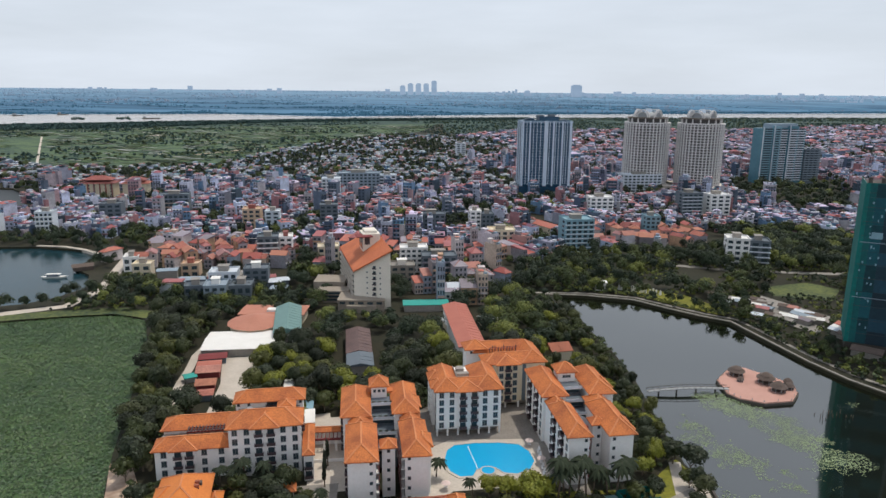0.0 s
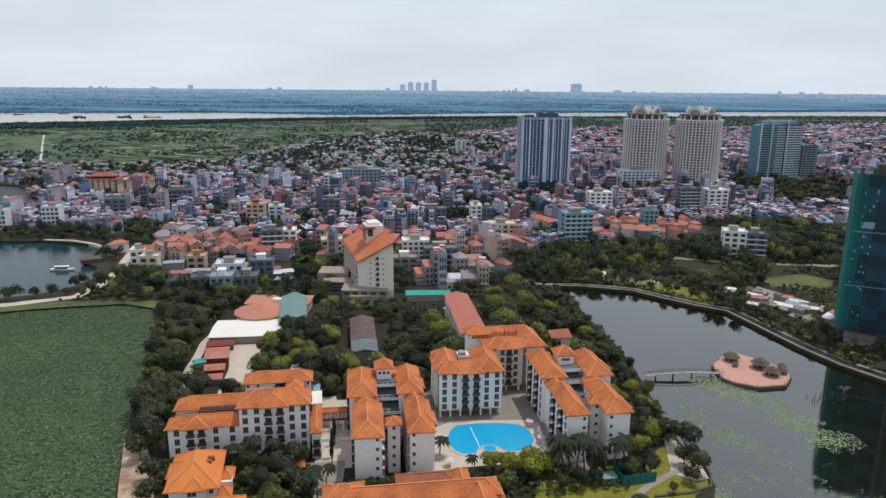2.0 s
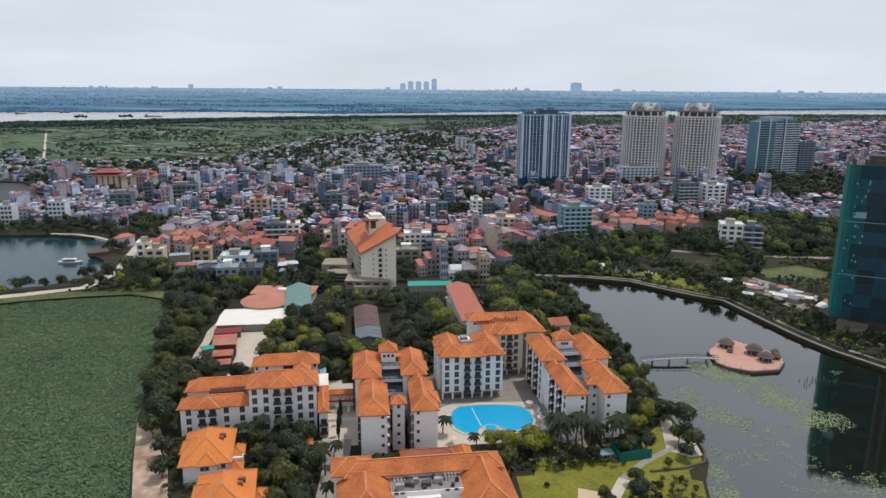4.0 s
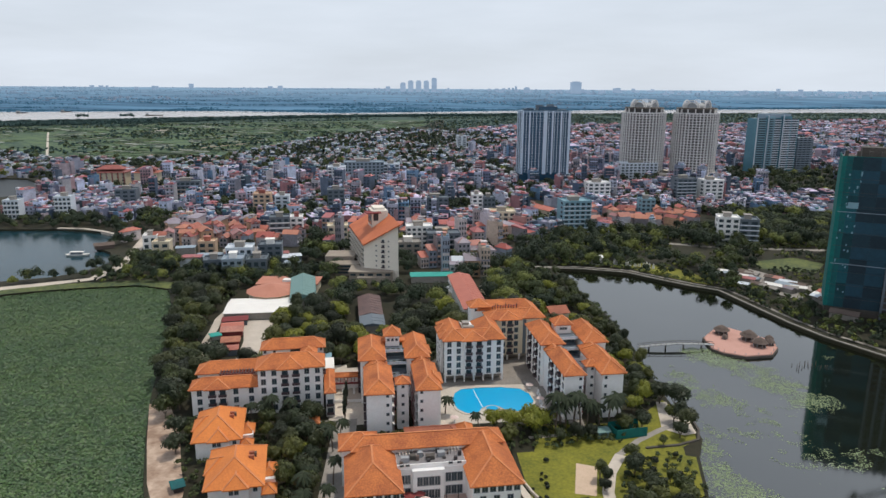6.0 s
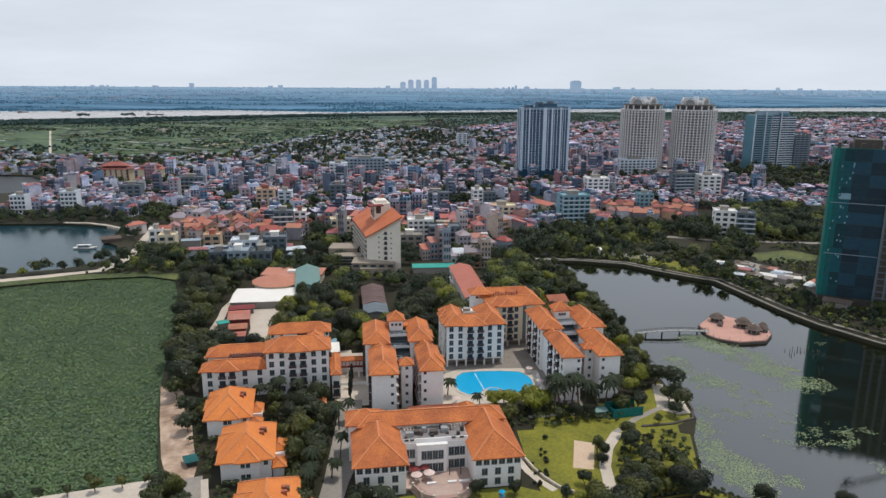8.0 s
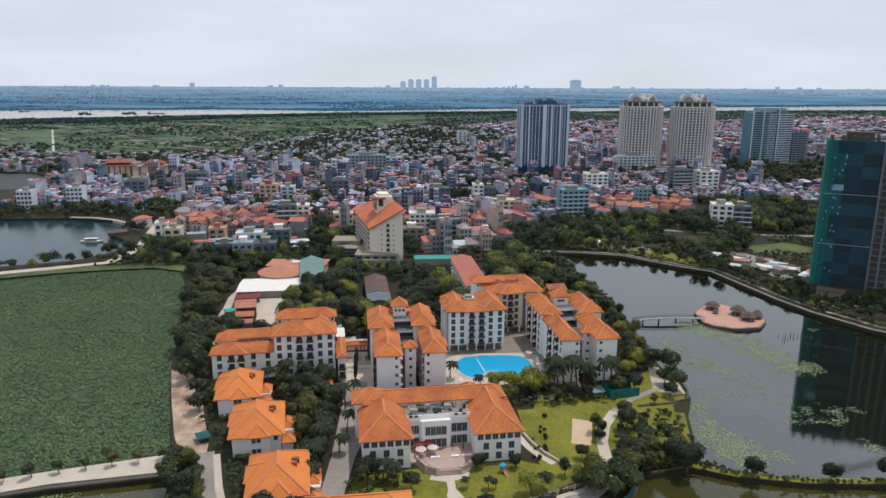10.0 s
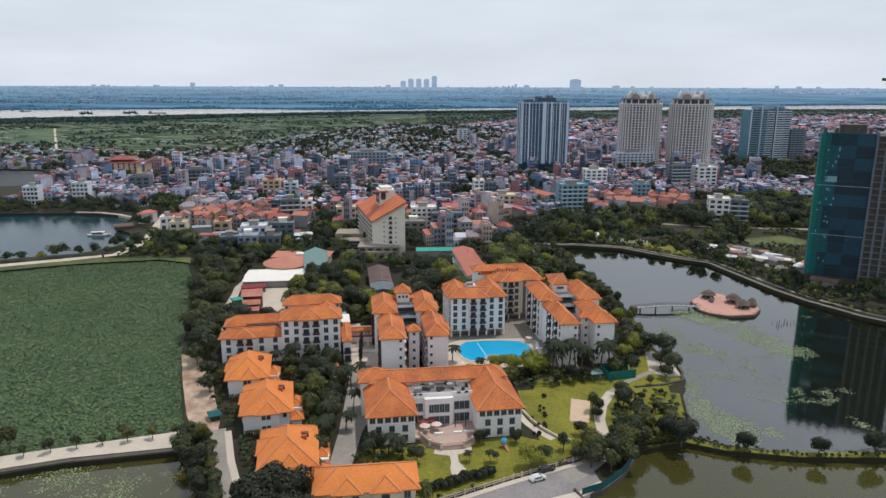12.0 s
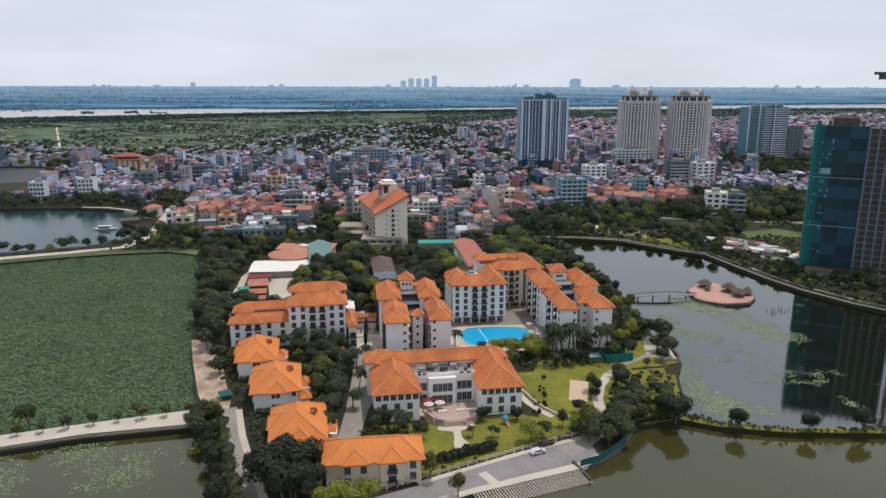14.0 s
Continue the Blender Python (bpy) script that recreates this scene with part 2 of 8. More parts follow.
M["hotel_wall"] = mat("hotel_render", (0.851, 0.795, 0.694), (0.717, 0.661, 0.571), rough=0.85, scale=0.1, fine=1.2, spread=0.5)
M["podium_stone"] = mat("brown_podium_stone", (0.36, 0.31, 0.25), (0.25, 0.21, 0.17), rough=0.85, scale=0.15, fine=1.2)
M["blue_band"] = mat("blue_slab_band", (0.27, 0.37, 0.47), (0.21, 0.30, 0.40), rough=0.6)
M["grey_blue"] = mat("blue_grey_cladding", (0.30, 0.36, 0.42), (0.24, 0.30, 0.36), rough=0.7)
M["stone"] = mat("beige_stone", (0.735, 0.714, 0.702), (0.63, 0.609, 0.594), rough=0.85, scale=0.05)
M["cool_white"] = mat("cool_white_cladding", (0.696, 0.744, 0.792), (0.552, 0.6, 0.66), rough=0.7, scale=0.05)
M["slate"] = mat("slate_grey_wall", (0.15, 0.18, 0.21), (0.10, 0.125, 0.15), rough=0.7, scale=0.08)
M["yellow"] = mat("ochre_wall", (0.66, 0.48, 0.34), (0.54, 0.38, 0.26), rough=0.85, scale=0.1)
M["rust"] = mat("red_tile_roof", (1, 1, 1), (0.6, 0.55, 0.58), rough=0.8, scale=0.2, fine=0.9, spread=0.3, vary=[(0.46, 0.17, 0.12), (0.36, 0.12, 0.10), (0.52, 0.24, 0.18), (0.30, 0.105, 0.09), (0.48, 0.20, 0.12), (0.42, 0.22, 0.21)])
M["teal_glass"] = mat("teal_tower_glass", (0.12, 0.276, 0.348), (0.084, 0.204, 0.264), rough=0.25, scale=0.05, fine=0.4)
M["cyan_wall"] = mat("pale_blue_wall", (0.24, 0.40, 0.47), (0.18, 0.31, 0.38), rough=0.7)
M["net"] = mat("green_safety_net", (0.006, 0.18, 0.158), (0.00375, 0.112, 0.105), rough=0.8, scale=0.06, fine=0.6)
M["net_mid"] = mat("thin_green_net", (0.0064, 0.12, 0.12), (0.004, 0.068, 0.076), rough=0.8, scale=0.06, fine=0.6)
M["net_deep"] = mat("deep_green_net", (0.008, 0.10, 0.125), (0.005, 0.058, 0.08), rough=0.8, scale=0.06, fine=0.6, vary=[(1, 1, 1), (0.45, 0.478, 0.478), (0.646, 0.619, 0.619)])
M["net_dark"] = mat("dark_net_over_frame", (0.009, 0.062, 0.098), (0.005, 0.034, 0.060), rough=0.7, scale=0.05, fine=0.6, vary=[(1, 1, 1), (0.409, 0.42, 0.43), (0.63, 0.588, 0.577)])
M["paving_pink"] = mat("pinkish_paving", (0.50, 0.38, 0.33), (0.40, 0.29, 0.25), rough=0.85, scale=0.3, fine=2.0)
M["pink"] = mat("pink_deck", (0.56, 0.32, 0.26), (0.46, 0.25, 0.20), rough=0.8, scale=0.2)
M["thatch"] = mat("thatch", (0.16, 0.12, 0.10), (0.09, 0.07, 0.06), rough=0.95)
M["retaining"] = mat("dark_stone_wall", (0.111, 0.0978, 0.085), (0.068, 0.0595, 0.051), rough=0.95, scale=0.2, fine=1.5)
M["plaza_floor"] = mat("rose_terrace_tile", (0.44, 0.29, 0.25), (0.33, 0.21, 0.18), rough=0.85, scale=0.3, fine=1.6)
M["balcony_paint"] = mat("dark_plum_paint", (0.085, 0.055, 0.065), (0.05, 0.035, 0.04), rough=0.6)
M["court"] = mat("worn_court_paving", (0.30, 0.27, 0.24), (0.19, 0.17, 0.15), rough=0.9, scale=0.2, fine=1.4)
M["car"] = mat("car_paint", (0.7, 0.7, 0.72), (0.66, 0.66, 0.68), rough=0.25)
M["tyre"] = mat("tyre_rubber", (0.03, 0.03, 0.03))
M["umbrella"] = mat("parasol_cloth", (0.75, 0.62, 0.58), (0.65, 0.5, 0.46))
M["maroon"] = mat("maroon_cloth", (0.22, 0.035, 0.035), (0.16, 0.03, 0.03))


def haze_glow_mat(name, a, b, glow, haze=0.0):
    """Far land with haze painted in: streaks along the horizon, with emission as veil light; haze: how far it pales
    towards the skyline.
    """
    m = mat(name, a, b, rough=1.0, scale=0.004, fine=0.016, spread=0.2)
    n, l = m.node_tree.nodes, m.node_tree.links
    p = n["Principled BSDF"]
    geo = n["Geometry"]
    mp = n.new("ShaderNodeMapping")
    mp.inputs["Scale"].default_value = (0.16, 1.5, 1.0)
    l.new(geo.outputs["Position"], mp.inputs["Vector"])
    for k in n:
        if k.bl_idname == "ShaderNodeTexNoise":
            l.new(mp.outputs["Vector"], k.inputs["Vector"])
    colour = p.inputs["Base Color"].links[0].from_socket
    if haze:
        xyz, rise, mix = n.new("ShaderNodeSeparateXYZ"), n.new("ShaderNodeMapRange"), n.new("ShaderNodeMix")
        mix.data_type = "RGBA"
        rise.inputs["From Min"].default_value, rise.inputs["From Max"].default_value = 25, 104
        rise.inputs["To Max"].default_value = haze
        # pale haze colour, blended in with height
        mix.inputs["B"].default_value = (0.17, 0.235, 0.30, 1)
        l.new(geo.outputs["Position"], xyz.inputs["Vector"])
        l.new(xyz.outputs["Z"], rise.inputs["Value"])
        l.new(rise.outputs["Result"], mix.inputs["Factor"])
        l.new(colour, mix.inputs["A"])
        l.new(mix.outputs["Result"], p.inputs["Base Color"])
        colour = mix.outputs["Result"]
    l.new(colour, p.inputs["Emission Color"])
    # emission stands in for light scattered by the air
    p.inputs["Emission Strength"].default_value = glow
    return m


# blue tones and glow of the far side are painted haze
M["far_land"] = haze_glow_mat("far_land", (0.0425, 0.0999, 0.157), (0.0112, 0.0405, 0.0742), 1.5, 0.5)
# wood and far meadow floor, blue raised to imitate haze
M["river_wood"] = mat("hazed_wood_floor", (0.045, 0.0875, 0.063), (0.02, 0.045, 0.0396), rough=0.95, scale=0.02, fine=0.12, spread=0.25)
M["far_city"] = haze_glow_mat("far_city", (0.165, 0.205, 0.255), (0.135, 0.175, 0.225), 1.75)
M["far_roofs"] = haze_glow_mat("far_roofs", (0.095, 0.11, 0.14), (0.05, 0.075, 0.105), 1.6, 0.6)
M["far_wood"] = haze_glow_mat("far_wood", (0.0225, 0.0607, 0.0924), (0.0137, 0.0419, 0.0672), 1.6, 0.7)


# ---- mesh helpers ----
def mesh_of(bm, material, name):
    me = bpy.data.meshes.new(name)
    bm.to_mesh(me)
    bm.free()
    for m in material if isinstance(material, (list, tuple)) else [material]:
        me.materials.append(m)
    return me


def part(name, bm, material, parent, label=""):
    """Links a bmesh (or a finished mesh) as one object under a thing or a part."""
    me = bm if isinstance(bm, bpy.types.Mesh) else mesh_of(bm, material, name)
    ob = new(name, me)
    ob.parent = parent
    return tagged(ob, label)


def thing(name, x, y, z=1.5, rot=0.0, label="", category="", group="", kind=""):
    ob = new(name)
    ob.matrix_world = pose(x, y, z, 0, 0, rot)
    return tagged(ob, label, category, group, kind)


def box(bm, x0, y0, z0, x1, y1, z1, mi=0, m=None):
    vs = [bm.verts.new((m @ Vector(c)) if m else c) for c in ((x0, y0, z0), (x1, y0, z0), (x1, y1, z0), (x0, y1, z0), (x0, y0, z1), (x1, y0, z1), (x1, y1, z1), (x0, y1, z1))]
    for q in ((3, 2, 1, 0), (4, 5, 6, 7), (0, 1, 5, 4), (1, 2, 6, 5), (2, 3, 7, 6), (3, 0, 4, 7)):
        bm.faces.new([vs[i] for i in q]).material_index = mi
    return bm


def bar(bm, a, b, w, h=None, mi=0):
    """A square bar from a to b."""
    a, b = Vector(a), Vector(b)
    m = Matrix.Translation(a) @ (b - a).to_track_quat("X", "Z").to_matrix().to_4x4()
    h = h or w
    return box(bm, 0, -w / 2, -h / 2, (b - a).length, w / 2, h / 2, mi, m)


def tube(bm, a, b, r0, r1, n=8, mi=0):
    a, b = Vector(a), Vector(b)
    m = (b - a).to_track_quat("Z", "Y").to_matrix()
    ring = [[bm.verts.new(c + m @ Vector((r * math.cos(6.2832 * i / n), r * math.sin(6.2832 * i / n), 0))) for i in range(n)] for c, r in ((a, r0), (b, max(r1, 0.004)))]
    for i in range(n):
        bm.faces.new((ring[0][i], ring[0][(i + 1) % n], ring[1][(i + 1) % n], ring[1][i])).material_index = mi
    bm.faces.new(ring[0][::-1]).material_index = mi
    bm.faces.new(ring[1]).material_index = mi
    return bm


def boxes(*rows):
    bm = bmesh.new()
    for r in rows:
        box(bm, *r)
    return bm


def poly_mesh(points, z, low=None):
    """A flat sheet of that outline, with sides down to low."""
    bm = bmesh.new()
    top = [bm.verts.new((x, y, z)) for x, y in points]
    f = bm.faces.new(top)
    f.normal_update()
    if sum(points[i][0] * points[(i + 1) % len(points)][1] - points[(i + 1) % len(points)][0] * points[i][1] for i in range(len(points))) < 0:
        f.normal_flip()
    bmesh.ops.triangulate(bm, faces=[f])
    if low is not None:
        bot = [bm.verts.new((x, y, low)) for x, y in points]
        for i in range(len(points)):
            j = (i + 1) % len(points)
            bm.faces.new((top[i], bot[i], bot[j], top[j]))
    if low is not None:
        bmesh.ops.recalc_face_normals(bm, faces=bm.faces[:])
    return bm


def sheet(name, points, z, material, label, category="ground", low=None):
    return tagged(new(name, mesh_of(poly_mesh(points, z, low), material, name)), label, category, kind="structure")


def inside(points, xs, ys):
    """Which of the places lie in the outline."""
    xs, ys = np.asarray(xs, float), np.asarray(ys, float)
    hit = np.zeros(xs.shape, bool)
    for i in range(len(points)):
        (x0, y0), (x1, y1) = points[i], points[i - 1]
        if y0 != y1:
            hit ^= ((y0 > ys) != (y1 > ys)) & (xs < (x1 - x0) * (ys - y0) / (y1 - y0) + x0)
    return hit


def strip(line, width):
    """The outline of a band of that width along a line."""
    left, right = [], []
    for i, p in enumerate(line):
        a, b = Vector(line[max(i - 1, 0)]), Vector(line[min(i + 1, len(line) - 1)])
        d = (b - a).normalized()
        n = Vector((-d.y, d.x)) * width / 2
        left.append(tuple(Vector(p) + n))
        right.append(tuple(Vector(p) - n))
    return left + right[::-1]


# ---- ground and water ----
GZ = 1.5
LOTUS = [(-340, 284), (-262, 319), (-226, 336), (-199, 346), (-172, 351), (-154, 342), (-140, 310), (-131, 282), (-118, 240), (-108, 206), (-98, 178), (-87, 150), (-82, 139), (-113, 129), (-150, 117), (-340, 58)]
BLUE_LAKE = [(-450, 280), (-340, 316), (-274, 347), (-258, 354), (-232, 365), (-220, 378), (-214, 399), (-226, 427), (-243, 442), (-246, 471), (-252, 491), (-302, 504), (-368, 500), (-470, 490)]
FAR_POND = [(-471, 652), (-443, 662), (-424, 690), (-452, 748), (-502, 800), (-640, 815), (-640, 640)]
LAKE = [(66, 392), (85, 390), (111, 382), (125, 367), (139, 354), (152, 345), (159, 316), (165, 291), (172, 271), (186, 247), (202, 230), (262, 180), (320, 132), (126, 128), (106, 126), (90, 128), (77, 132), (70, 137), (74, 153), (77, 166), (82, 177), (83, 190), (80, 203), (80, 219), (81, 246), (82, 274), (80, 303), (75, 335), (74, 359), (69, 383)]
NEAR_POND = [(51, 128), (60, 131), (67, 132.5), (77, 128), (96, 124.6), (123, 124.2), (320, 128), (320, -60), (-50, -60), (-30, 78), (1, 93), (17, 99.5), (31, 105), (38, 111), (45, 119)]
LEFT_POND = [(-80, 127), (-73, 116), (-68, 107), (-63, 94), (-61, 80), (-62, -60), (-340, -60), (-340, 40), (-129, 113), (-109, 120.5)]
BANK_NEAR = [(-3700, 700), (-1372, 2105), (-1158, 2235), (-791, 2489), (-496, 2671), (281, 2976), (1241, 3187), (2192, 3419), (3700, 3760)]
BANK_FAR = [(-3700, 2000), (-1840, 2853), (-988, 3131), (-446, 2960), (319, 3389), (1500, 3800), (2710, 4200), (3700, 4480)]
WATERS = [LOTUS, BLUE_LAKE, FAR_POND, LAKE, NEAR_POND, LEFT_POND]


def build_ground():
    outer = [(-3700, -500), (3700, -500)] + BANK_NEAR[::-1]
    pts, edges = [], []
    for loop in [outer] + WATERS:
        k = len(pts)
        pts += [Vector(p) for p in loop]
        edges += [(k + i, k + (i + 1) % len(loop)) for i in range(len(loop))]
    from mathutils.geometry import delaunay_2d_cdt
    v, e, f, *_ = delaunay_2d_cdt(pts, edges, [], 1, 0.001)
    bm = bmesh.new()
    vs = [bm.verts.new((p.x, p.y, GZ)) for p in v]
    for tri in f:
        cx, cy = sum(v[i].x for i in tri) / 3, sum(v[i].y for i in tri) / 3
        if not any(inside(w, [cx], [cy])[0] for w in WATERS):
            bm.faces.new([vs[i] for i in tri])
    bmesh.ops.recalc_face_normals(bm, faces=bm.faces[:])
    if next(iter(bm.faces)).normal.z < 0:
        bmesh.ops.reverse_faces(bm, faces=bm.faces[:])
    rim = [e for e in bm.edges if e.is_boundary]
    ext = bmesh.ops.extrude_edge_only(bm, edges=rim)["geom"]
    for g in ext:
        if isinstance(g, bmesh.types.BMVert):
            g.co.z = -1.5
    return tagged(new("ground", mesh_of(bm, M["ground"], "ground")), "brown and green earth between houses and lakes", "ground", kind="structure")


build_ground()


def water(name, outline, z, material, label):
    cx, cy = sum(p[0] for p in outline) / len(outline), sum(p[1] for p in outline) / len(outline)
    return sheet(name, outline, z, material, label, "water")


water("water_lotus", LOTUS, 0, M["lotus_bed"], "dark still water under lotus leaves")
water("water_blue", BLUE_LAKE, 0, M["blue"], "lake water with the reflected sky's blue in its colour")
water("water_far_pond", FAR_POND, 0, M["dark_pond"], "pond water between houses, coloured dark for their reflection")
water("water_lake", LAKE, 0, M["pond"], "grey-green lake water with drifting duckweed")
water("water_near", NEAR_POND, 0, M["murky"], "olive murky pond water beside the quay")
water("water_left", LEFT_POND, 0, M["murky"], "olive murky pond water below the embankment")
water("water_river", BANK_NEAR + BANK_FAR[::-1], 0.2, M["river"], "wide pale muddy river")


def build_far_land():
    """Land past the river, rising a little to the horizon."""
    bm = bmesh.new()
    rows = []
    for s in range(9):
        k = s / 8
        rows.append([bm.verts.new((x * (1 + 0.25 * k), y + (4890 - y) * k, 1.0 + 98 * k ** 1.15)) for x, y in BANK_FAR])
    for a, b in zip(rows, rows[1:]):
        for i in range(len(a) - 1):
            bm.faces.new((a[i], a[i + 1], b[i + 1], b[i]))
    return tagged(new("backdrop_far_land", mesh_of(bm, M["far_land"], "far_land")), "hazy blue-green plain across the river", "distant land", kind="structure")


build_far_land()


# ---- paved and planted ground ----
sheet("lotus_shore_dirt", [(-106, 200), (-99, 200), (-93, 190), (-87, 178), (-80, 160), (-74, 146), (-72, 136), (-79, 137), (-86, 150), (-96, 174)], GZ + 0.04, M["dirt"], "rutted bare earth track beside the lotus pond")
sheet("road_west", strip([(-73.5, 140), (-67.3, 122), (-60.3, 106), (-53.3, 91), (-45.5, 70), (-38, 40)], 6.0), GZ + 0.05, M["concrete"], "pale grey concrete lane between tree rows", "road")
sheet("pavement_west", strip([(-69.5, 139), (-63.5, 122), (-56.5, 106), (-49.5, 91), (-41, 68)], 2.0), GZ + 0.12, M["pale"], "pale concrete pavement beside the lane", "pavement", low=GZ)
sheet("embankment_path", [(-80, 140), (-113, 129.5), (-150, 117), (-340, 58), (-340, 44), (-150, 108.5), (-109, 123.5), (-79, 130)], GZ + 0.1, M["pale"], "pale paved embankment path between ponds", "pavement", low=-0.5)
sheet("embankment_wall", strip([(-340, 41.5), (-150, 107.2), (-109, 121.6), (-79.5, 128.2)], 1.6), GZ + 0.3, M["retaining"], "dark stone retaining wall above the pond", "wall", low=-1.0)
sheet("quay_road", [(36, 121), (23, 115.5), (14, 111), (1, 104), (-12, 97), (-30, 88), (-30, 80), (1, 95), (16, 101.5), (31, 107.5), (37, 112)], GZ + 0.06, M["asphalt"], "grey quay road with worn surface", "road")
sheet("quay_pavement", [(37, 112.4), (31, 107.8), (16, 101.8), (1, 95.3), (-30, 80.4), (-30, 78), (1, 93), (17, 99.5), (31, 105), (38, 110.5)], GZ + 0.16, M["pale"], "pale kerbed pavement along the quay", "pavement", low=0.5)
sheet("quay_pavement", strip([(34, 121.5), (23, 116.2), (14, 111.8), (1, 104.8), (-12, 97.8)], 1.6), GZ + 0.18, M["pale"], "pale kerb strip below the garden fence", "pavement", low=GZ)
sheet("crossing", strip([(4.5, 103), (8, 97.5)], 2.6), GZ + 0.11, M["pale"], "raised pale crossing over the quay road", "road")
sheet("shore_walk", strip([(52, 166.5), (61, 176), (70, 183), (78, 188)], 2.2), GZ + 0.075, M["concrete"], "grey narrow walk towards the lake terrace", "pavement")
sheet("shore_path", strip([(42, 124), (43.5, 136), (44.5, 147), (47.5, 157), (53, 167)], 3.4), GZ + 0.08, M["pale"], "winding pale garden path near the lake", "pavement")
sheet("shore_terrace", [(71, 184), (77, 179.5), (81.5, 181), (82, 190), (77, 196), (79, 204), (75, 204), (73, 194)], GZ + 0.06, M["pale"], "small pale paved terrace at the lake wall", "pavement")
sheet("lawn", [(21, 168), (50, 172), (50, 166), (45, 156), (42, 146), (41, 130), (33, 126), (24, 134), (22, 150)], GZ + 0.05, M["lawn"], "mown yellow-green lawn with dark shrubs")
sheet("lawn", [(-12, 121), (-5, 126), (8, 128), (20, 130), (30, 124), (22, 118.5), (12, 113), (-8, 103), (-12, 104)], GZ + 0.05, M["lawn"], "sunny front lawn with a pale path")
sheet("club_lawn", [(-30, 112), (-27, 129), (18, 136.5), (24, 134), (33, 126), (20, 118), (-8, 102.6), (-14, 103)], GZ + 0.025, M["lawn"], "patchy garden lawn round the club house")
sheet("tip_grass", [(26, 166), (30, 186), (62, 188), (78, 206), (82.5, 190), (80, 177), (74, 172), (70, 150), (60, 134), (46, 130)], GZ + 0.018, M["lawn"], "rough grass under the trees of the garden tip")
sheet("lawn", [(53, 165), (62, 170), (73, 167), (76, 166), (73, 153), (69, 138), (52, 131), (47, 137), (49, 152)], GZ + 0.03, M["lawn"], "rough grass bank beside the lake")
sheet("dam_grass", [(51, 129.6), (70, 135), (77, 131), (90, 127.6), (126, 127.4), (320, 131.4), (320, 128.4), (123, 124.6), (96, 125), (77, 128.4), (67, 132.9), (60, 131.4)], GZ + 0.04, M["lawn"], "low grassy dam between the lake and the pond")
sheet("sand_patch", [(38.3, 162), (44.2, 160), (40.8, 144.8), (35, 146)], GZ + 0.1, M["sand"], "pale sandy play patch in the lawn")
sheet("garden_path", [(-7.3, 126), (-6.9, 128.6), (3.7, 130.2), (3.6, 128), (-0.4, 125.6), (-0.2, 121.7), (1.8, 118), (1.6, 115), (-0.2, 113.6), (-2.2, 114.6), (-2.6, 118.6), (-2.3, 121.5), (-2.7, 125)], GZ + 0.1, M["pale"], "pale curved garden path below the steps", "pavement")
sheet("garden_wall", strip([(20.6, 153), (23.4, 145), (26, 140), (29.3, 135.5), (33, 133)], 0.5), GZ + 0.9, M["pale"], "pale low garden wall between the club house and the lawn", "wall", low=GZ)
sheet("club_side_walk", strip([(19.0, 152), (21.6, 144), (24.4, 139), (28, 134.4)], 2.2), GZ + 0.11, M["pale"], "pale walk along the garden wall", "pavement")
sheet("quay_link", strip([(28, 113.5), (33.5, 118), (37.5, 122.5), (41, 128)], 5.6), GZ + 0.075, M["concrete"], "grey lane from the quay to the garden path", "road")
sheet("forecourt", [(-44, 188), (-31, 190), (-30, 176), (-26, 160), (-29, 138), (-30, 110), (-36, 110), (-36, 138), (-37, 160), (-38, 178)], GZ + 0.05, M["concrete"], "grey driveway between villas and club house", "road")
sheet("car_park", [(-98, 290), (-84, 292), (-76, 262), (-78, 238), (-87, 236), (-90, 262)], GZ + 0.04, M["pale"], "pale concrete yard behind the tent")
sheet("resort_lane", strip([(-36, 190), (-38, 204), (-42, 222), (-45, 236)], 8), GZ + 0.03, M["pale"], "grey lane leading into the woods", "road")
sheet("pool_terrace", [(-3, 212), (3, 217), (28, 218.5), (34, 216), (35, 196), (32, 190), (24, 189), (4, 186), (-1, 176), (-5, 178), (-3, 196)], GZ + 0.08, M["pale"], "pale tiled pool terrace", "pavement", low=GZ)
sheet("resort_court", [(-4, 215), (36, 190), (46, 184), (44, 240), (41, 263), (6, 259), (-8, 239)], GZ + 0.03, M["court"], "worn brownish paved court between the resort blocks", "pavement")
sheet("gate_court", [(-40, 184), (-27, 186), (-31, 216), (-36, 234), (-47, 232), (-43, 210)], GZ + 0.045, M["pale"], "pale paved drive court behind the resort gate", "pavement")
sheet("garden_walk", strip([(-110, 302), (-110.5, 292), (-108, 277), (-106.5, 262), (-104, 246), (-98, 226)], 3.6), GZ + 0.05, M["pale"], "pale narrow walk between the trees and the tent yard", "pavement")
sheet("blue_lake_path", strip([(-450, 258), (-340, 300), (-268, 331), (-228, 350), (-206, 362), (-203, 395), (-207, 414), (-217, 453), (-226, 490)], 7), GZ + 0.06, M["pale"], "pale bank path beside the blue lake", "pavement")
sheet("blue_lake_wall", strip([(-305, 506.5), (-283, 504.5), (-264, 495.5), (-247, 483)], 3), GZ + 0.5, M["pale"], "pale bank wall of the blue lake", "wall", low=-1)
sheet("meadow_track", strip([(-440, 1232), (-428, 1256), (-402, 1307), (-371, 1363), (-330, 1390), (-262, 1420)], 9), GZ + 0.14, M["dirt"], "tan earth track at the meadow edge", "road")
sheet("sand_heap_yard", [(-736, 1690), (-706, 1752), (-660, 1730), (-672, 1647)], GZ + 0.14, M["pale"], "pale sandy yard in the meadow", "ground")
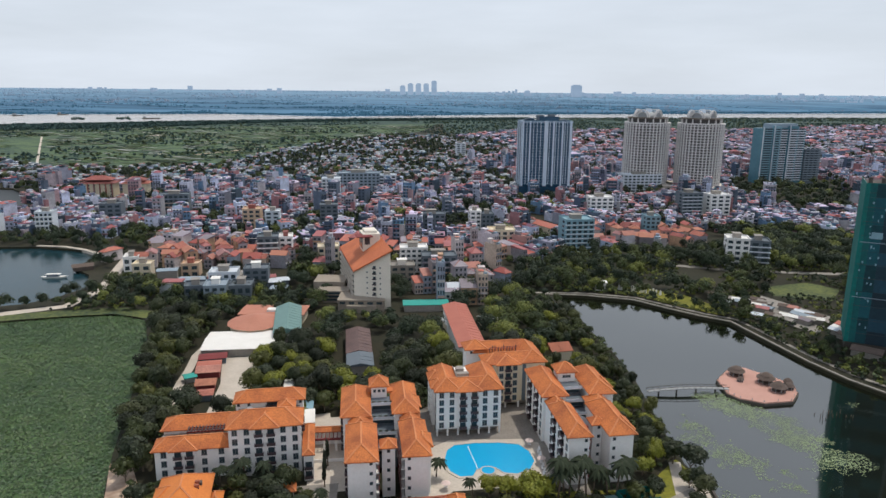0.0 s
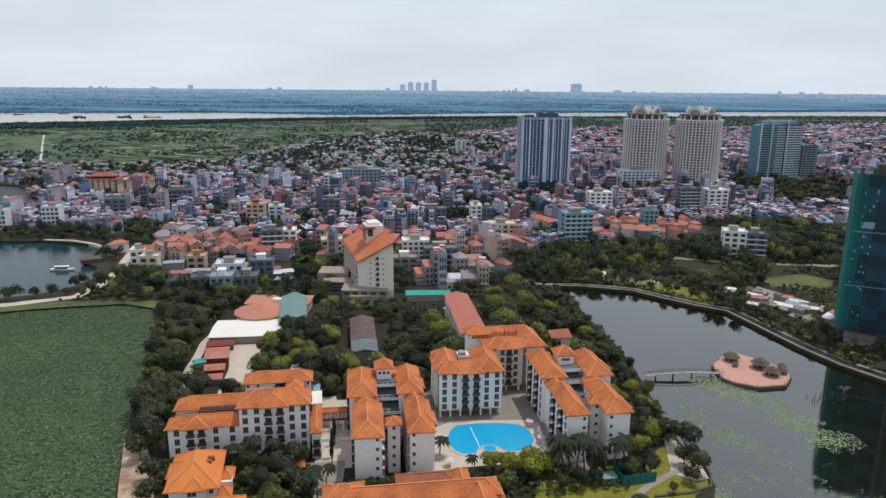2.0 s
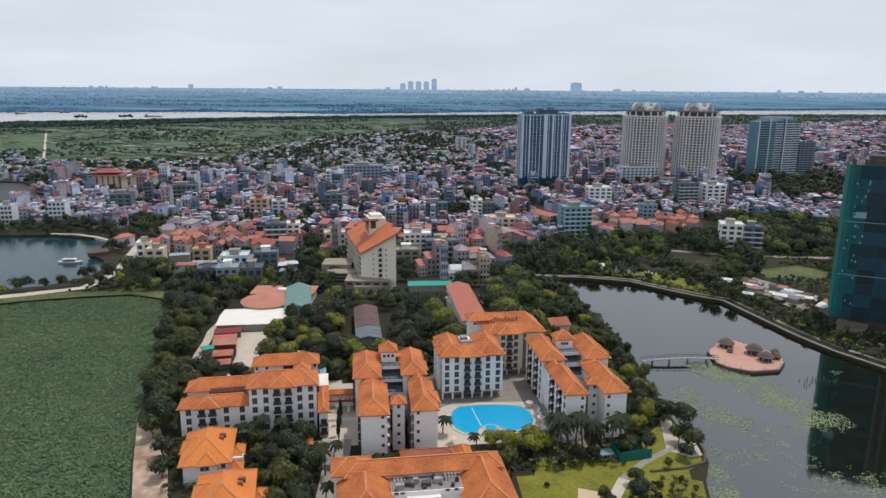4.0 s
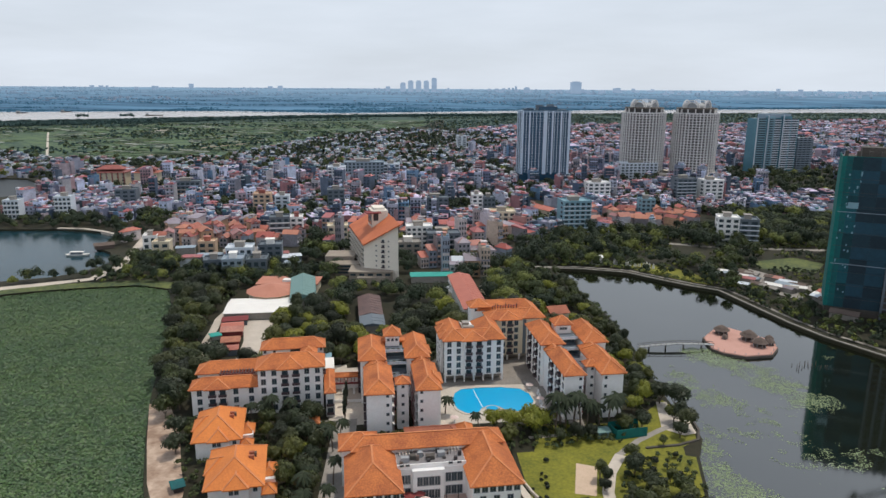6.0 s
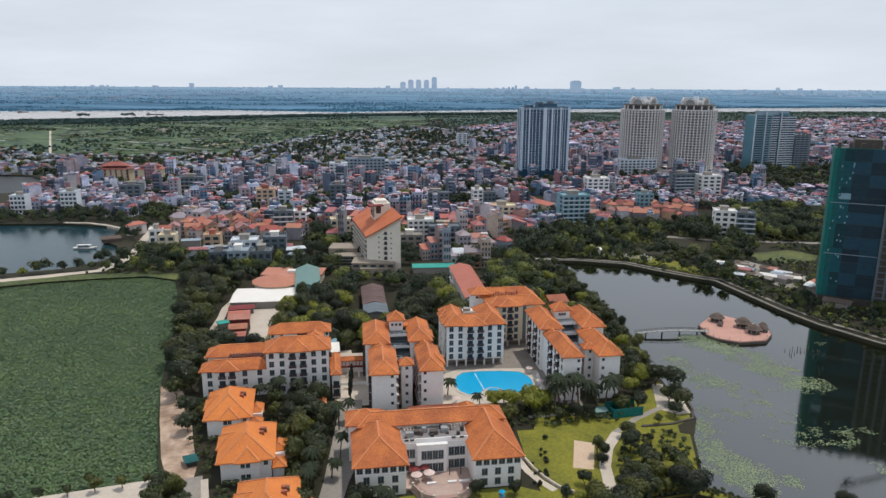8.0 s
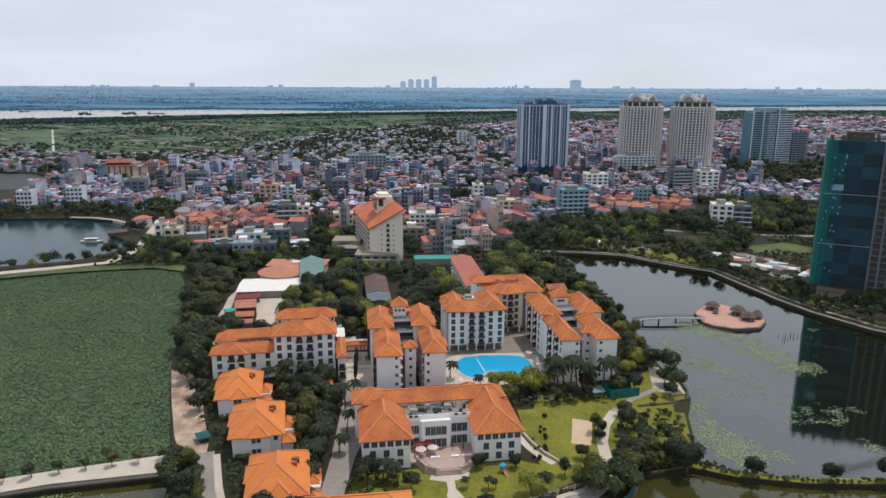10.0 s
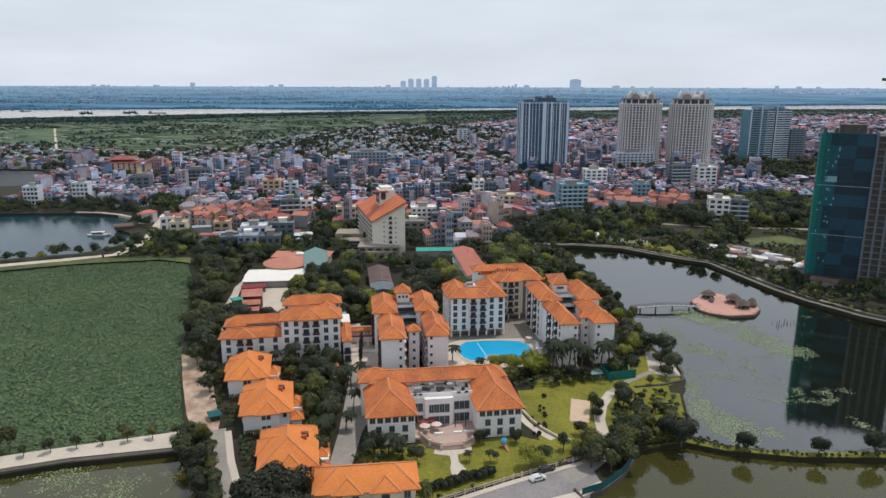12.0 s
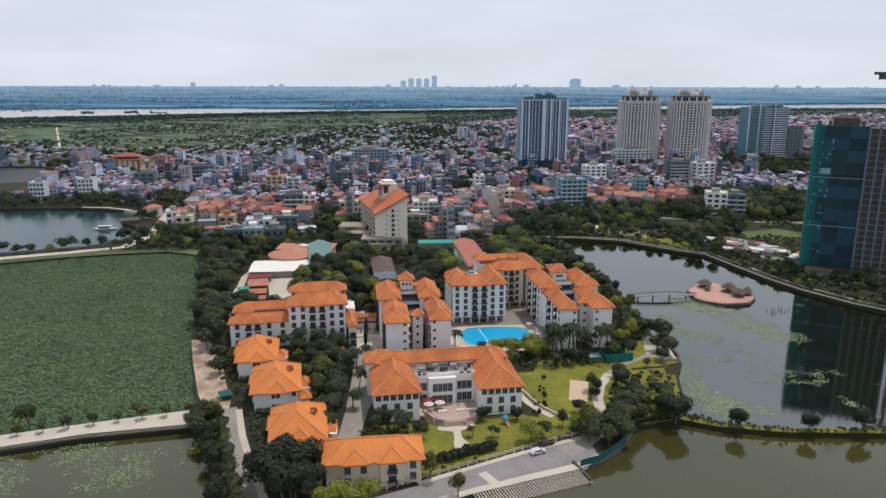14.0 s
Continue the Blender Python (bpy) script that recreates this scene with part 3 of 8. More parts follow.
sheet("lotus_bank_grass", strip([(-450, 250), (-340, 292), (-268, 322), (-230, 341), (-200, 350), (-174, 355), (-152, 348)], 11), GZ + 0.02, M["bank_grass"], "rough grass bank between the path and the lotus pond")
sheet("north_shore_path", strip([(56, 396), (86, 396), (114, 388), (130, 372), (144, 359), (158, 349), (166, 318), (172, 294), (179, 275), (193, 251), (210, 234)], 2.2), GZ + 0.06, M["concrete"], "grey lakeside path behind a low wall", "pavement")
sheet("north_shore_wall", strip([(62, 393.4), (86, 391.4), (112, 383.4), (126.5, 368.2), (140.5, 355.2), (153.5, 346), (160.4, 316.4), (166.4, 291.6), (173.4, 271.8), (187.2, 248), (203, 231.2)], 1.0), GZ + 0.25, M["concrete"], "low grey lake wall with a pale coping", "wall", low=-1)
sheet("lake_tip_wall", strip([(62, 171), (73, 173), (80.5, 176.5), (82.8, 183), (83.2, 190)], 0.8), GZ + 0.5, M["retaining"], "dark stone lake wall at the garden tip", "wall", low=-1)
sheet("green_belt", [(-1600, 1900), (-542, 990), (-351, 1049), (-282, 1468), (-60, 1983), (0, 2600), (-496, 2660), (-791, 2478), (-1158, 2225), (-1372, 2095)], GZ + 0.06, M["field"], "rough green river meadow with crops and scrub", "field")
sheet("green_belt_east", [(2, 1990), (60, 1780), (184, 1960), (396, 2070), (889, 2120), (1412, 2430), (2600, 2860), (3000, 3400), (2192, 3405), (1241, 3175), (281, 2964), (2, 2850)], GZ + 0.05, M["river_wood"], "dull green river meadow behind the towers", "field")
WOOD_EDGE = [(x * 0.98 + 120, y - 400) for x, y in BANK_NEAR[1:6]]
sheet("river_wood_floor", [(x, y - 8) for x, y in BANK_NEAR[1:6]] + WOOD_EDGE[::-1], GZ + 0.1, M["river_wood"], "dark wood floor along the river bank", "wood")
sheet("white_road", strip([(-600, 1020), (-656, 1120), (-800, 1380), (-941, 1635)], 3.8), GZ + 0.12, M["pale"], "straight pale road into the meadow", "road")


# ---- resort buildings ----
def hip_roof(parent, u0, v0, u1, v1, h, rise, oh=0.9, material="roof", label="orange terracotta hip roof"):
    """A hip roof with eaves thickness and ridge tiles, its ridge along the longer side."""
    u0, v0, u1, v1 = u0 - oh, v0 - oh, u1 + oh, v1 + oh
    w, d = u1 - u0, v1 - v0
    k = min(w, d) / 2 * 0.96
    if w >= d:
        r = [(u0 + k, (v0 + v1) / 2), (u1 - k, (v0 + v1) / 2)]
    else:
        r = [((u0 + u1) / 2, v0 + k), ((u0 + u1) / 2, v1 - k)]
    bm = bmesh.new()
    lo = [bm.verts.new((x, y, h - 0.3)) for x, y in ((u0, v0), (u1, v0), (u1, v1), (u0, v1))]
    up = [bm.verts.new((x, y, h)) for x, y in ((u0, v0), (u1, v0), (u1, v1), (u0, v1))]
    a, b = [bm.verts.new((x, y, h + rise)) for x, y in r]
    bm.faces.new(lo[::-1])
    for i in range(4):
        bm.faces.new((lo[i], lo[(i + 1) % 4], up[(i + 1) % 4], up[i]))
    if w >= d:
        fs = [(up[0], up[1], b, a), (up[1], up[2], b), (up[2], up[3], a, b), (up[3], up[0], a)]
        hips = [(0, a), (3, a), (1, b), (2, b)]
    else:
        fs = [(up[0], up[1], a), (up[1], up[2], b, a), (up[2], up[3], b), (up[3], up[0], a, b)]
        hips = [(0, a), (1, a), (2, b), (3, b)]
    for f in fs:
        bm.faces.new(f)
    ends = [(up[i].co.copy(), t.co.copy()) for i, t in hips] + [(a.co.copy(), b.co.copy())]
    ob = part("roof", bm, M[material], parent, label)
    for p, q in ends:
        if (p - q).length > 0.5:
            part("ridge_tile", bar(bmesh.new(), p, q, 0.5, 0.16), M["cap"] if material.startswith("roof") and material != "roof_old" else M[material], ob)
    return ob


def wall_block(parent, u0, v0, u1, v1, h, material="white", base=0.0, name="wall"):
    return part(name, boxes((u0, v0, base, u1, v1, h)), M[material], parent)


WIN_FRAME = mesh_of(boxes((-0.84, -0.10, -1.0, -0.74, 0.05, 1.0), (0.74, -0.10, -1.0, 0.84, 0.05, 1.0), (-0.74, -0.10, 0.9, 0.74, 0.05, 1.0), (-0.9, -0.18, -1.12, 0.9, 0.05, -1.0), (-0.04, -0.08, -1.0, 0.04, 0.05, 0.9)), M["frame"], "window_frame")
WIN_PANE = mesh_of(boxes((-0.74, -0.05, -1.0, 0.74, 0.02, 0.9)), M["glass"], "pane")
SMALL_FRAME = mesh_of(boxes((-0.5, -0.08, -0.5, -0.4, 0.05, 0.5), (0.4, -0.08, -0.5, 0.5, 0.05, 0.5), (-0.4, -0.08, 0.4, 0.4, 0.05, 0.5), (-0.5, -0.12, -0.6, 0.5, 0.05, -0.5)), M["frame"], "small_frame")
SMALL_PANE = mesh_of(boxes((-0.4, -0.05, -0.5, 0.4, 0.02, 0.4)), M["glass"], "small_pane")
BALC_BODY = boxes((-1.3, -1.0, -1.3, 1.3, 0.05, -1.1), (-1.3, -1.0, -1.1, 1.3, -0.92, -0.3), (-1.3, -0.92, -1.1, -1.22, 0.0, -0.3), (1.22, -0.92, -1.1, 1.3, 0.0, -0.3))
BALC_BODY = mesh_of(BALC_BODY, M["balcony_paint"], "balcony")
BALC_DOOR = mesh_of(boxes((-1.0, -0.06, -1.1, 1.0, 0.03, 0.95)), M["glass"], "balcony_door")


def opening(parent, kind, u, v, z, turn):
    """A window ('w'), small window ('s') or balcony ('b') on a wall whose outside looks to turn (0: towards -v)."""
    name, outer, inner_name, inner = {"w": ("window", WIN_FRAME, "pane", WIN_PANE), "s": ("window", SMALL_FRAME, "pane", SMALL_PANE), "b": ("balcony", BALC_BODY, "balcony_door", BALC_DOOR)}[kind]
    ob = part(name, outer, None, parent)
    ob.matrix_basis = pose(u, v, z, 0, 0, turn)
    part(inner_name, inner, None, ob)
    return ob


def facade(parent, a, b, floors, pattern, first=2.3, step=3.2):
    """Rows of openings along the wall from a to b; its outside is on the right of that way."""
    a, b = Vector(a), Vector(b)
    turn = math.degrees(math.atan2(b.y - a.y, b.x - a.x))
    for f in range(floors):
        for i, k in enumerate(pattern):
            if k != ".":
                p = a.lerp(b, (i + 0.5) / len(pattern))
                opening(parent, k, p.x, p.y, first + f * step, turn)


def stilts(parent, u0, v0, u1, v1, n, h):
    for i in range(n):
        u = u0 + (u1 - u0) * i / (n - 1)
        part("pillar", boxes((u - 0.3, v0, 0, u + 0.3, v0 + 0.6, h)), M["white"], parent)
        part("pillar", boxes((u - 0.3, v1 - 0.6, 0, u + 0.3, v1, h)), M["white"], parent)


RESORT = "resort apartment blocks"


def block_west():
    b = thing("apartment_block", -65.5, 191.5, GZ, 10, "white five-storey resort block with orange hip roofs and a low wing", "apartment building", RESORT)
    wall_block(b, 0.8, 1.2, 22.6, 11.4, 16.6)
    wall_block(b, 8.0, 0.4, 15.4, 1.3, 16.6, name="bay")
    facade(b, (0.8, 1.2), (8.0, 1.2), 5, "ww", 2.4, 3.15)
    facade(b, (8.0, 0.4), (15.4, 0.4), 5, "bb", 2.4, 3.15)
    facade(b, (15.4, 1.2), (22.6, 1.2), 5, "ww", 2.4, 3.15)
    facade(b, (22.6, 1.2), (22.6, 11.4), 5, "sb", 2.4, 3.15)
    hip_roof(b, 0.8, 1.2, 22.6, 11.4, 16.6, 3.5)
    hip_roof(b, 8.0, 0.4, 15.4, 10.6, 16.6, 2.8)
    part("string_course", boxes((0.7, 1.0, 15.9, 8.0, 1.2, 16.2), (15.4, 1.0, 15.9, 22.7, 1.2, 16.2), (7.9, 0.2, 15.9, 15.5, 0.4, 16.2)), M["cream"], b)
    # rear block behind a small roof court
    wall_block(b, 1.2, 18.6, 23, 25.5, 17.0)
    wall_block(b, 2, 11.4, 22, 18.6, 14.6, "concrete")
    facade(b, (1.2, 18.6), (23, 18.6), 1, "s.s...bb..s.s", 15.9, 3)
    hip_roof(b, 1.2, 18.6, 23, 25.5, 17.0, 2.7)
    hip_roof(b, 15.2, 12.2, 20.4, 18.4, 16.6, 2.0, 0.5)
    part("roof_tank", tube(bmesh.new(), (6, 15, 14.6), (6, 15, 16.4), 0.9, 0.9, 10), M["frame"], b)
    part("lean_to", boxes((23.4, 15, 0, 26.4, 25, 9.4)), M["white"], b)
    part("lean_to_roof", boxes((23.2, 14.8, 9.4, 26.8, 25.2, 9.7)), M["tent"], b, "flat white sheet roof")
    # low wing
    wall_block(b, -21.4, 2.6, 0.8, 9, 10.2)
    wall_block(b, -16.2, 1.9, -9.4, 2.7, 10.2, name="bay")
    facade(b, (-21.4, 2.6), (-16.2, 2.6), 3, "w", 2.4, 3.1)
    facade(b, (-16.2, 1.9), (-9.4, 1.9), 3, "bb", 2.4, 3.1)
    facade(b, (-9.4, 2.6), (0.8, 2.6), 3, "ww", 2.4, 3.1)
    hip_roof(b, -21.4, 2.6, 1.4, 9.4, 10.2, 2.7)
    hip_roof(b, -16.2, 1.9, -9.4, 9.2, 10.2, 2.3)
    wall_block(b, -21.4, 9, 0.8, 15.2, 9.0, "concrete")
    wall_block(b, -21.2, 15.2, 0.8, 23, 10.6)
    hip_roof(b, -21.2, 15.2, 3, 23, 10.6, 2.9)
    # timber pergola over the roof court, with struts and a rail
    for k in range(3):
        part("pergola_rail", bar(bmesh.new(), (-13.4, 11.4 + k * 1.5, 11.1), (-1.0, 11.4 + k * 1.5, 11.1), 0.3, 0.3), M["maroon"], b)
    for i in range(12):
        u = -13.2 + i * 1.08
        part("pergola_beam", boxes((u, 10.9, 11.3, u + 0.34, 14.9, 11.6)), M["dark"], b)
        if i % 2 == 0:
            part("pergola_post", boxes((u, 11.3, 9.0, u + 0.25, 11.55, 11.0)), M["maroon"], b)
    part("court_wall", boxes((-14, 10.9, 9.0, -0.6, 11.1, 9.9)), M["white"], b)
    # side wing beside the gate
    wall_block(b, 23.4, -4.6, 26.3, 14.6, 9.0)
    hip_roof(b, 23.4, -4.6, 26.3, 14.6, 9.0, 1.3, 0.5)
    facade(b, (23.4, -4.6), (26.3, -4.6), 2, "b", 2.4, 3.1)


def block_middle():
    b = thing("apartment_block", -28.0, 173.5, GZ, 7, "white twin-winged resort block with stepped orange roofs", "apartment building", RESORT)
    # u0, u1, front, end of the front half; the same of the rear half
    for u0, u1, v0, v1, r0, r1, w0, w1 in ((2.2, 10.2, 1.6, 22.6, 0.5, 8.7, 28.2, 49), (18.7, 25.5, 3.2, 23.4, 17.0, 24.3, 29.2, 50)):
        wall_block(b, u0, v0, u1, v1, 16.0)
        hip_roof(b, u0, v0, u1, v1, 16.0, 3.2)
        wall_block(b, u0 + 0.5, v1, u1 - 0.8, w0, 14.6)
        hip_roof(b, u0 + 0.2, v1 - 1.5, u1 - 0.6, w0 + 1, 14.9, 2.6, 0.4)
        wall_block(b, r0, w0, r1, w1, 16.5)
        hip_roof(b, r0, w0, r1, w1, 16.6, 3.3)
        facade(b, (u0, v0), (u1, v0), 5, "..s" if u0 < 5 else "s..", 2.4, 3.15)
        # bays on the outer side, with small hips of their own
        if u0 > 5:
            facade(b, (u1, v0), (u1, v1), 5, "wbbw", 2.4, 3.15)
            facade(b, (r1, w0), (r1, w1), 5, "wbbw", 2.4, 3.15)
            for a, c, u in ((v0 + 5, v0 + 12, u1), (w0 + 5, w0 + 12, r1)):
                wall_block(b, u, a, u + 1.1, c, 15.6, name="bay")
                hip_roof(b, u - 3.2, a, u + 1.1, c, 15.9, 2.2, 0.7)
        else:
            facade(b, (u0, v1), (u0, v0), 5, "wbbw", 2.4, 3.15)
            facade(b, (r0, w1), (r0, w0), 5, "wbbw", 2.4, 3.15)
    # inner sides of the wings with dark gallery openings
    for f in range(5):
        z = 1.1 + f * 3.15
        part("gallery_opening", boxes((10.2, 4.5, z, 10.32, 20, z + 2.1)), M["glass"], b)
        part("gallery_opening", boxes((18.58, 6, z, 18.7, 21, z + 2.1)), M["glass"], b)
        part("gallery_slab", boxes((10.2, 4, z - 0.5, 11.3, 21, z - 0.2)), M["white"], b)
        part("gallery_slab", boxes((17.6, 5.5, z - 0.5, 18.7, 22, z - 0.2)), M["white"], b)
        part("gallery_rail", boxes((11.2, 4, z - 0.2, 11.3, 21, z + 0.7)), M["maroon"], b)
        part("gallery_rail", boxes((17.6, 5.5, z - 0.2, 17.7, 22, z + 0.7)), M["maroon"], b)
    # stair tower between the front halves
    wall_block(b, 12.2, 8.0, 16.0, 12.0, 16.2, name="stair_tower")
    hip_roof(b, 12.2, 8.0, 16.0, 12.0, 16.2, 1.9, 0.7)
    facade(b, (12.2, 8.0), (16.0, 8.0), 5, ".s.", 2.6, 3.1)
    # terraced landings that step up to the lift house
    for k in range(4):
        v, z = 24 + k * 4.6, 7.4 + k * 2.9
        part("landing", boxes((9.4, v, 0, 17.6, v + 4.6, z)), M["slate"], b)
        part("landing_glass", boxes((10.2, v - 0.08, z - 2.3, 16.8, v + 0.02, z - 0.5)), M["glass"], b)
        part("landing_edge", boxes((9.3, v - 1.5, z - 0.35, 17.7, v + 0.2, z - 0.05)), M["white"], b)
        part("landing_rail", boxes((9.5, v - 1.5, z - 0.05, 17.5, v - 1.4, z + 0.75)), M["cool_white"], b)
        for i in range(4):
            part("planter", boxes((10 + i * 1.9, v - 1.1, z - 0.05, 11.1 + i * 1.9, v - 0.5, z + 0.9)), M["leaf_dark"], b)
        for u in (9.5, 17.2):
            part("landing_pier", boxes((u, v - 1.5, z - 2.9, u + 0.3, v - 1.2, z)), M["white"], b)
    wall_block(b, 9.9, 41.8, 15.0, 47.4, 20.2, name="lift_house")
    facade(b, (10.2, 41.8), (14.7, 41.8), 1, "sss", 18.6, 3)
    hip_roof(b, 9.9, 41.8, 15.0, 47.4, 20.4, 2.9)
    part("bridge_roof", boxes((8.5, 43.5, 16.8, 17.2, 47.5, 17.4)), M["roof"], b, "low orange tiled link roof")


def block_pool():
    b = thing("apartment_block", -2.3, 218.8, GZ, 8, "white five-storey resort block on stilts facing the pool", "apartment building", RESORT)
    wall_block(b, 1.2, 0.9, 24.0, 21, 17.0, base=2.6)
    part("undercroft", boxes((1, 4, 0, 23.5, 20, 2.6)), M["concrete"], b)
    stilts(b, 1.5, 0.9, 23.7, 21, 7, 2.6)
    wall_block(b, 8.4, 0.1, 16.4, 1.0, 17.0, base=2.6, name="bay")
    facade(b, (1.2, 0.9), (8.4, 0.9), 5, "ww", 4.2, 2.8)
    facade(b, (8.4, 0.1), (16.4, 0.1), 5, "bb", 4.2, 2.8)
    facade(b, (16.4, 0.9), (24.0, 0.9), 5, "ww", 4.2, 2.8)
    facade(b, (1.2, 21), (1.2, 0.9), 5, "wbbw", 4.2, 2.8)
    hip_roof(b, 1.2, 0.9, 24.0, 9.5, 17.0, 2.9)
    hip_roof(b, 8.4, 0.1, 16.4, 9.0, 17.0, 2.5)
    hip_roof(b, 1.2, 0.9, 9, 21, 17.0, 3.5)
    hip_roof(b, 15.5, 0.9, 24.0, 21, 17.0, 3.9)
    for v in (4.5, 12):
        wall_block(b, 0.2, v, 1.3, v + 5.5, 16.4, base=2.6, name="bay")
        hip_roof(b, 0.2, v, 4.5, v + 5.5, 16.7, 2.2, 0.7)
    part("roof_plant", boxes((10, 12, 17, 14.5, 14, 18.2), (10.4, 15, 17, 13, 18, 18.8), (9.6, 11, 17, 9.9, 20, 18.0)), M["concrete"], b)


def block_back():
    b = thing("apartment_block", 20.0, 242.0, GZ, 9, "cream resort block behind the pool court with orange roof", "apartment building", RESORT)
    wall_block(b, 0, 0, 20, 18, 18.0, "cream", base=2.6)
    part("undercroft", boxes((1, 3, 0, 19, 16, 2.6)), M["concrete"], b)
    stilts(b, 0, 0, 20, 17, 5, 2.6)
    wall_block(b, 1.5, -0.8, 9.5, 0.1, 18.0, "cream", base=2.6, name="bay")
    facade(b, (1.5, -0.8), (9.5, -0.8), 5, "wbw", 4.4, 3.0)
    facade(b, (13, 0), (20, 0), 5, ".s", 4.4, 3.0)
    # dark strip on the flat wall, painting the shade of a recess
    part("recess", boxes((11.2, -0.06, 2.6, 12.6, 0.02, 17.4)), M["slate"], b)
    hip_roof(b, -3, 0.4, 20, 9, 18.0, 2.8)
    hip_roof(b, -5, 11.5, 19, 19, 18.6, 3.0)
    hip_roof(b, 11.8, 0.4, 20, 19, 18.0, 3.6)
    hip_roof(b, 1.5, -0.8, 9.5, 8.6, 18.0, 2.4)
    # broken timber pergola on the roof court
    for i in range(10):
        u = 0.6 + i * 1.15
        part("pergola_post", boxes((u, 10.2 + (i % 3) * 0.4, 17.8, u + 0.28, 10.5 + (i % 3) * 0.4, 20.2 + (i * 7 % 4) * 0.35)), M["dark"], b)
        part("pergola_beam", bar(bmesh.new(), (u - 0.4, 9.6, 19.9 + (i % 2) * 0.3), (u + 0.9, 11.8, 20.1), 0.3, 0.25), M["maroon"], b)
    wall_block(b, -8.2, 11.6, -0.6, 18.5, 19.6, name="lift_house")
    facade(b, (-8.2, 11.6), (-0.6, 11.6), 1, ".ssss.", 18.5, 3)
    hip_roof(b, -8.2, 11.6, -0.6, 18.5, 19.8, 2.6)


def block_east():
    b = thing("apartment_block", 38.4, 187.5, GZ, 7.5, "white stepped resort block with four orange hip roofs beside the lake", "apartment building", RESORT)
    wall_block(b, 1.2, 2.4, 7.6, 23.4, 16.4)
    hip_roof(b, 1.2, 2.4, 7.6, 23.4, 16.4, 3.1)
    wall_block(b, 1.6, 23.4, 7.0, 29.6, 15.0)
    hip_roof(b, 1.4, 22.5, 7.4, 31, 15.2, 2.4, 0.4)
    wall_block(b, 0.6, 29.6, 8.6, 52, 16.8)
    hip_roof(b, 0.6, 29.6, 8.6, 52, 17.0, 3.3)
    wall_block(b, 14.2, 2.4, 21.6, 23.6, 16.4)
    hip_roof(b, 14.2, 2.4, 21.6, 23.6, 16.4, 3.5)
    wall_block(b, 15.6, 23.6, 21.4, 29.8, 15.0)
    hip_roof(b, 15.2, 22.6, 22.4, 31, 15.2, 2.6, 0.4)
    wall_block(b, 17.4, 29.8, 25.4, 51, 16.8)
    hip_roof(b, 17.4, 29.8, 25.4, 51, 17.0, 3.4)
    for a, c, u, z in ((6, 13, 21.6, 16.0), (35, 42, 25.4, 16.6)):
        wall_block(b, u, a, u + 1.1, c, z - 0.2, name="bay")
        hip_roof(b, u - 3.2, a, u + 1.1, c, z, 2.3, 0.7)
    facade(b, (1.2, 23.4), (1.2, 2.4), 5, "wbwbw", 2.4, 3.1)
    facade(b, (0.6, 52), (0.6, 29.6), 5, "wbwbw", 2.4, 3.1)
    facade(b, (1.2, 2.4), (7.6, 2.4), 5, "..s", 2.4, 3.1)
    facade(b, (14.2, 2.4), (21.6, 2.4), 5, "s..", 2.4, 3.1)
    wall_block(b, 11.2, 9.8, 15.2, 13.6, 16.0, name="stair_tower")
    hip_roof(b, 11.2, 9.8, 15.2, 13.6, 16.1, 1.8, 0.7)
    facade(b, (11.2, 9.8), (15.2, 9.8), 5, ".s.", 2.6, 3.1)
    for f in range(5):
        z = 1.1 + f * 3.1
        part("gallery_opening", boxes((7.6, 5, z, 7.72, 21, z + 2.0)), M["glass"], b)
        part("gallery_slab", boxes((7.6, 4.5, z - 0.5, 8.7, 22, z - 0.2)), M["white"], b)
        part("gallery_rail", boxes((8.6, 4.5, z - 0.2, 8.7, 22, z + 0.7)), M["maroon"], b)
    # open stair that climbs between the wings, and terraced landings
    for k in range(4):
        v, z = 24 + k * 4.4, 8.2 + k * 2.7
        part("landing", boxes((8.2, v, 0, 16.2, v + 4.4, z)), M["slate"], b)
        part("landing_edge", boxes((8.0, v - 1.4, z - 0.35, 16.6, v + 0.2, z - 0.05)), M["white"], b)
        part("landing_rail", boxes((8.2, v - 1.4, z - 0.05, 16.4, v - 1.3, z + 0.8)), M["cool_white"], b)
        part("landing_glass", boxes((9.0, v - 0.08, z - 2.2, 15.6, v + 0.02, z - 0.5)), M["glass"], b)
    for k in range(3):
        part("stair_flight", bar(bmesh.new(), (9.6, 15 + k * 3.2, 13.6 - k * 0.4), (14.6, 13.4 + k * 3.2, 11.6 - k * 0.4), 1.2, 0.35), M["maroon"], b)
        part("stair_rail", bar(bmesh.new(), (9.6, 14.4 + k * 3.2, 14.6 - k * 0.4), (14.6, 12.8 + k * 3.2, 12.6 - k * 0.4), 0.12, 0.8), M["cool_white"], b)
    wall_block(b, 9.5, 42, 15.6, 48, 19.6, name="lift_house")
    facade(b, (10.0, 42), (15.1, 42), 1, ".sss.", 18.3, 3)
    hip_roof(b, 9.5, 42, 15.6, 48, 20.0, 2.9)


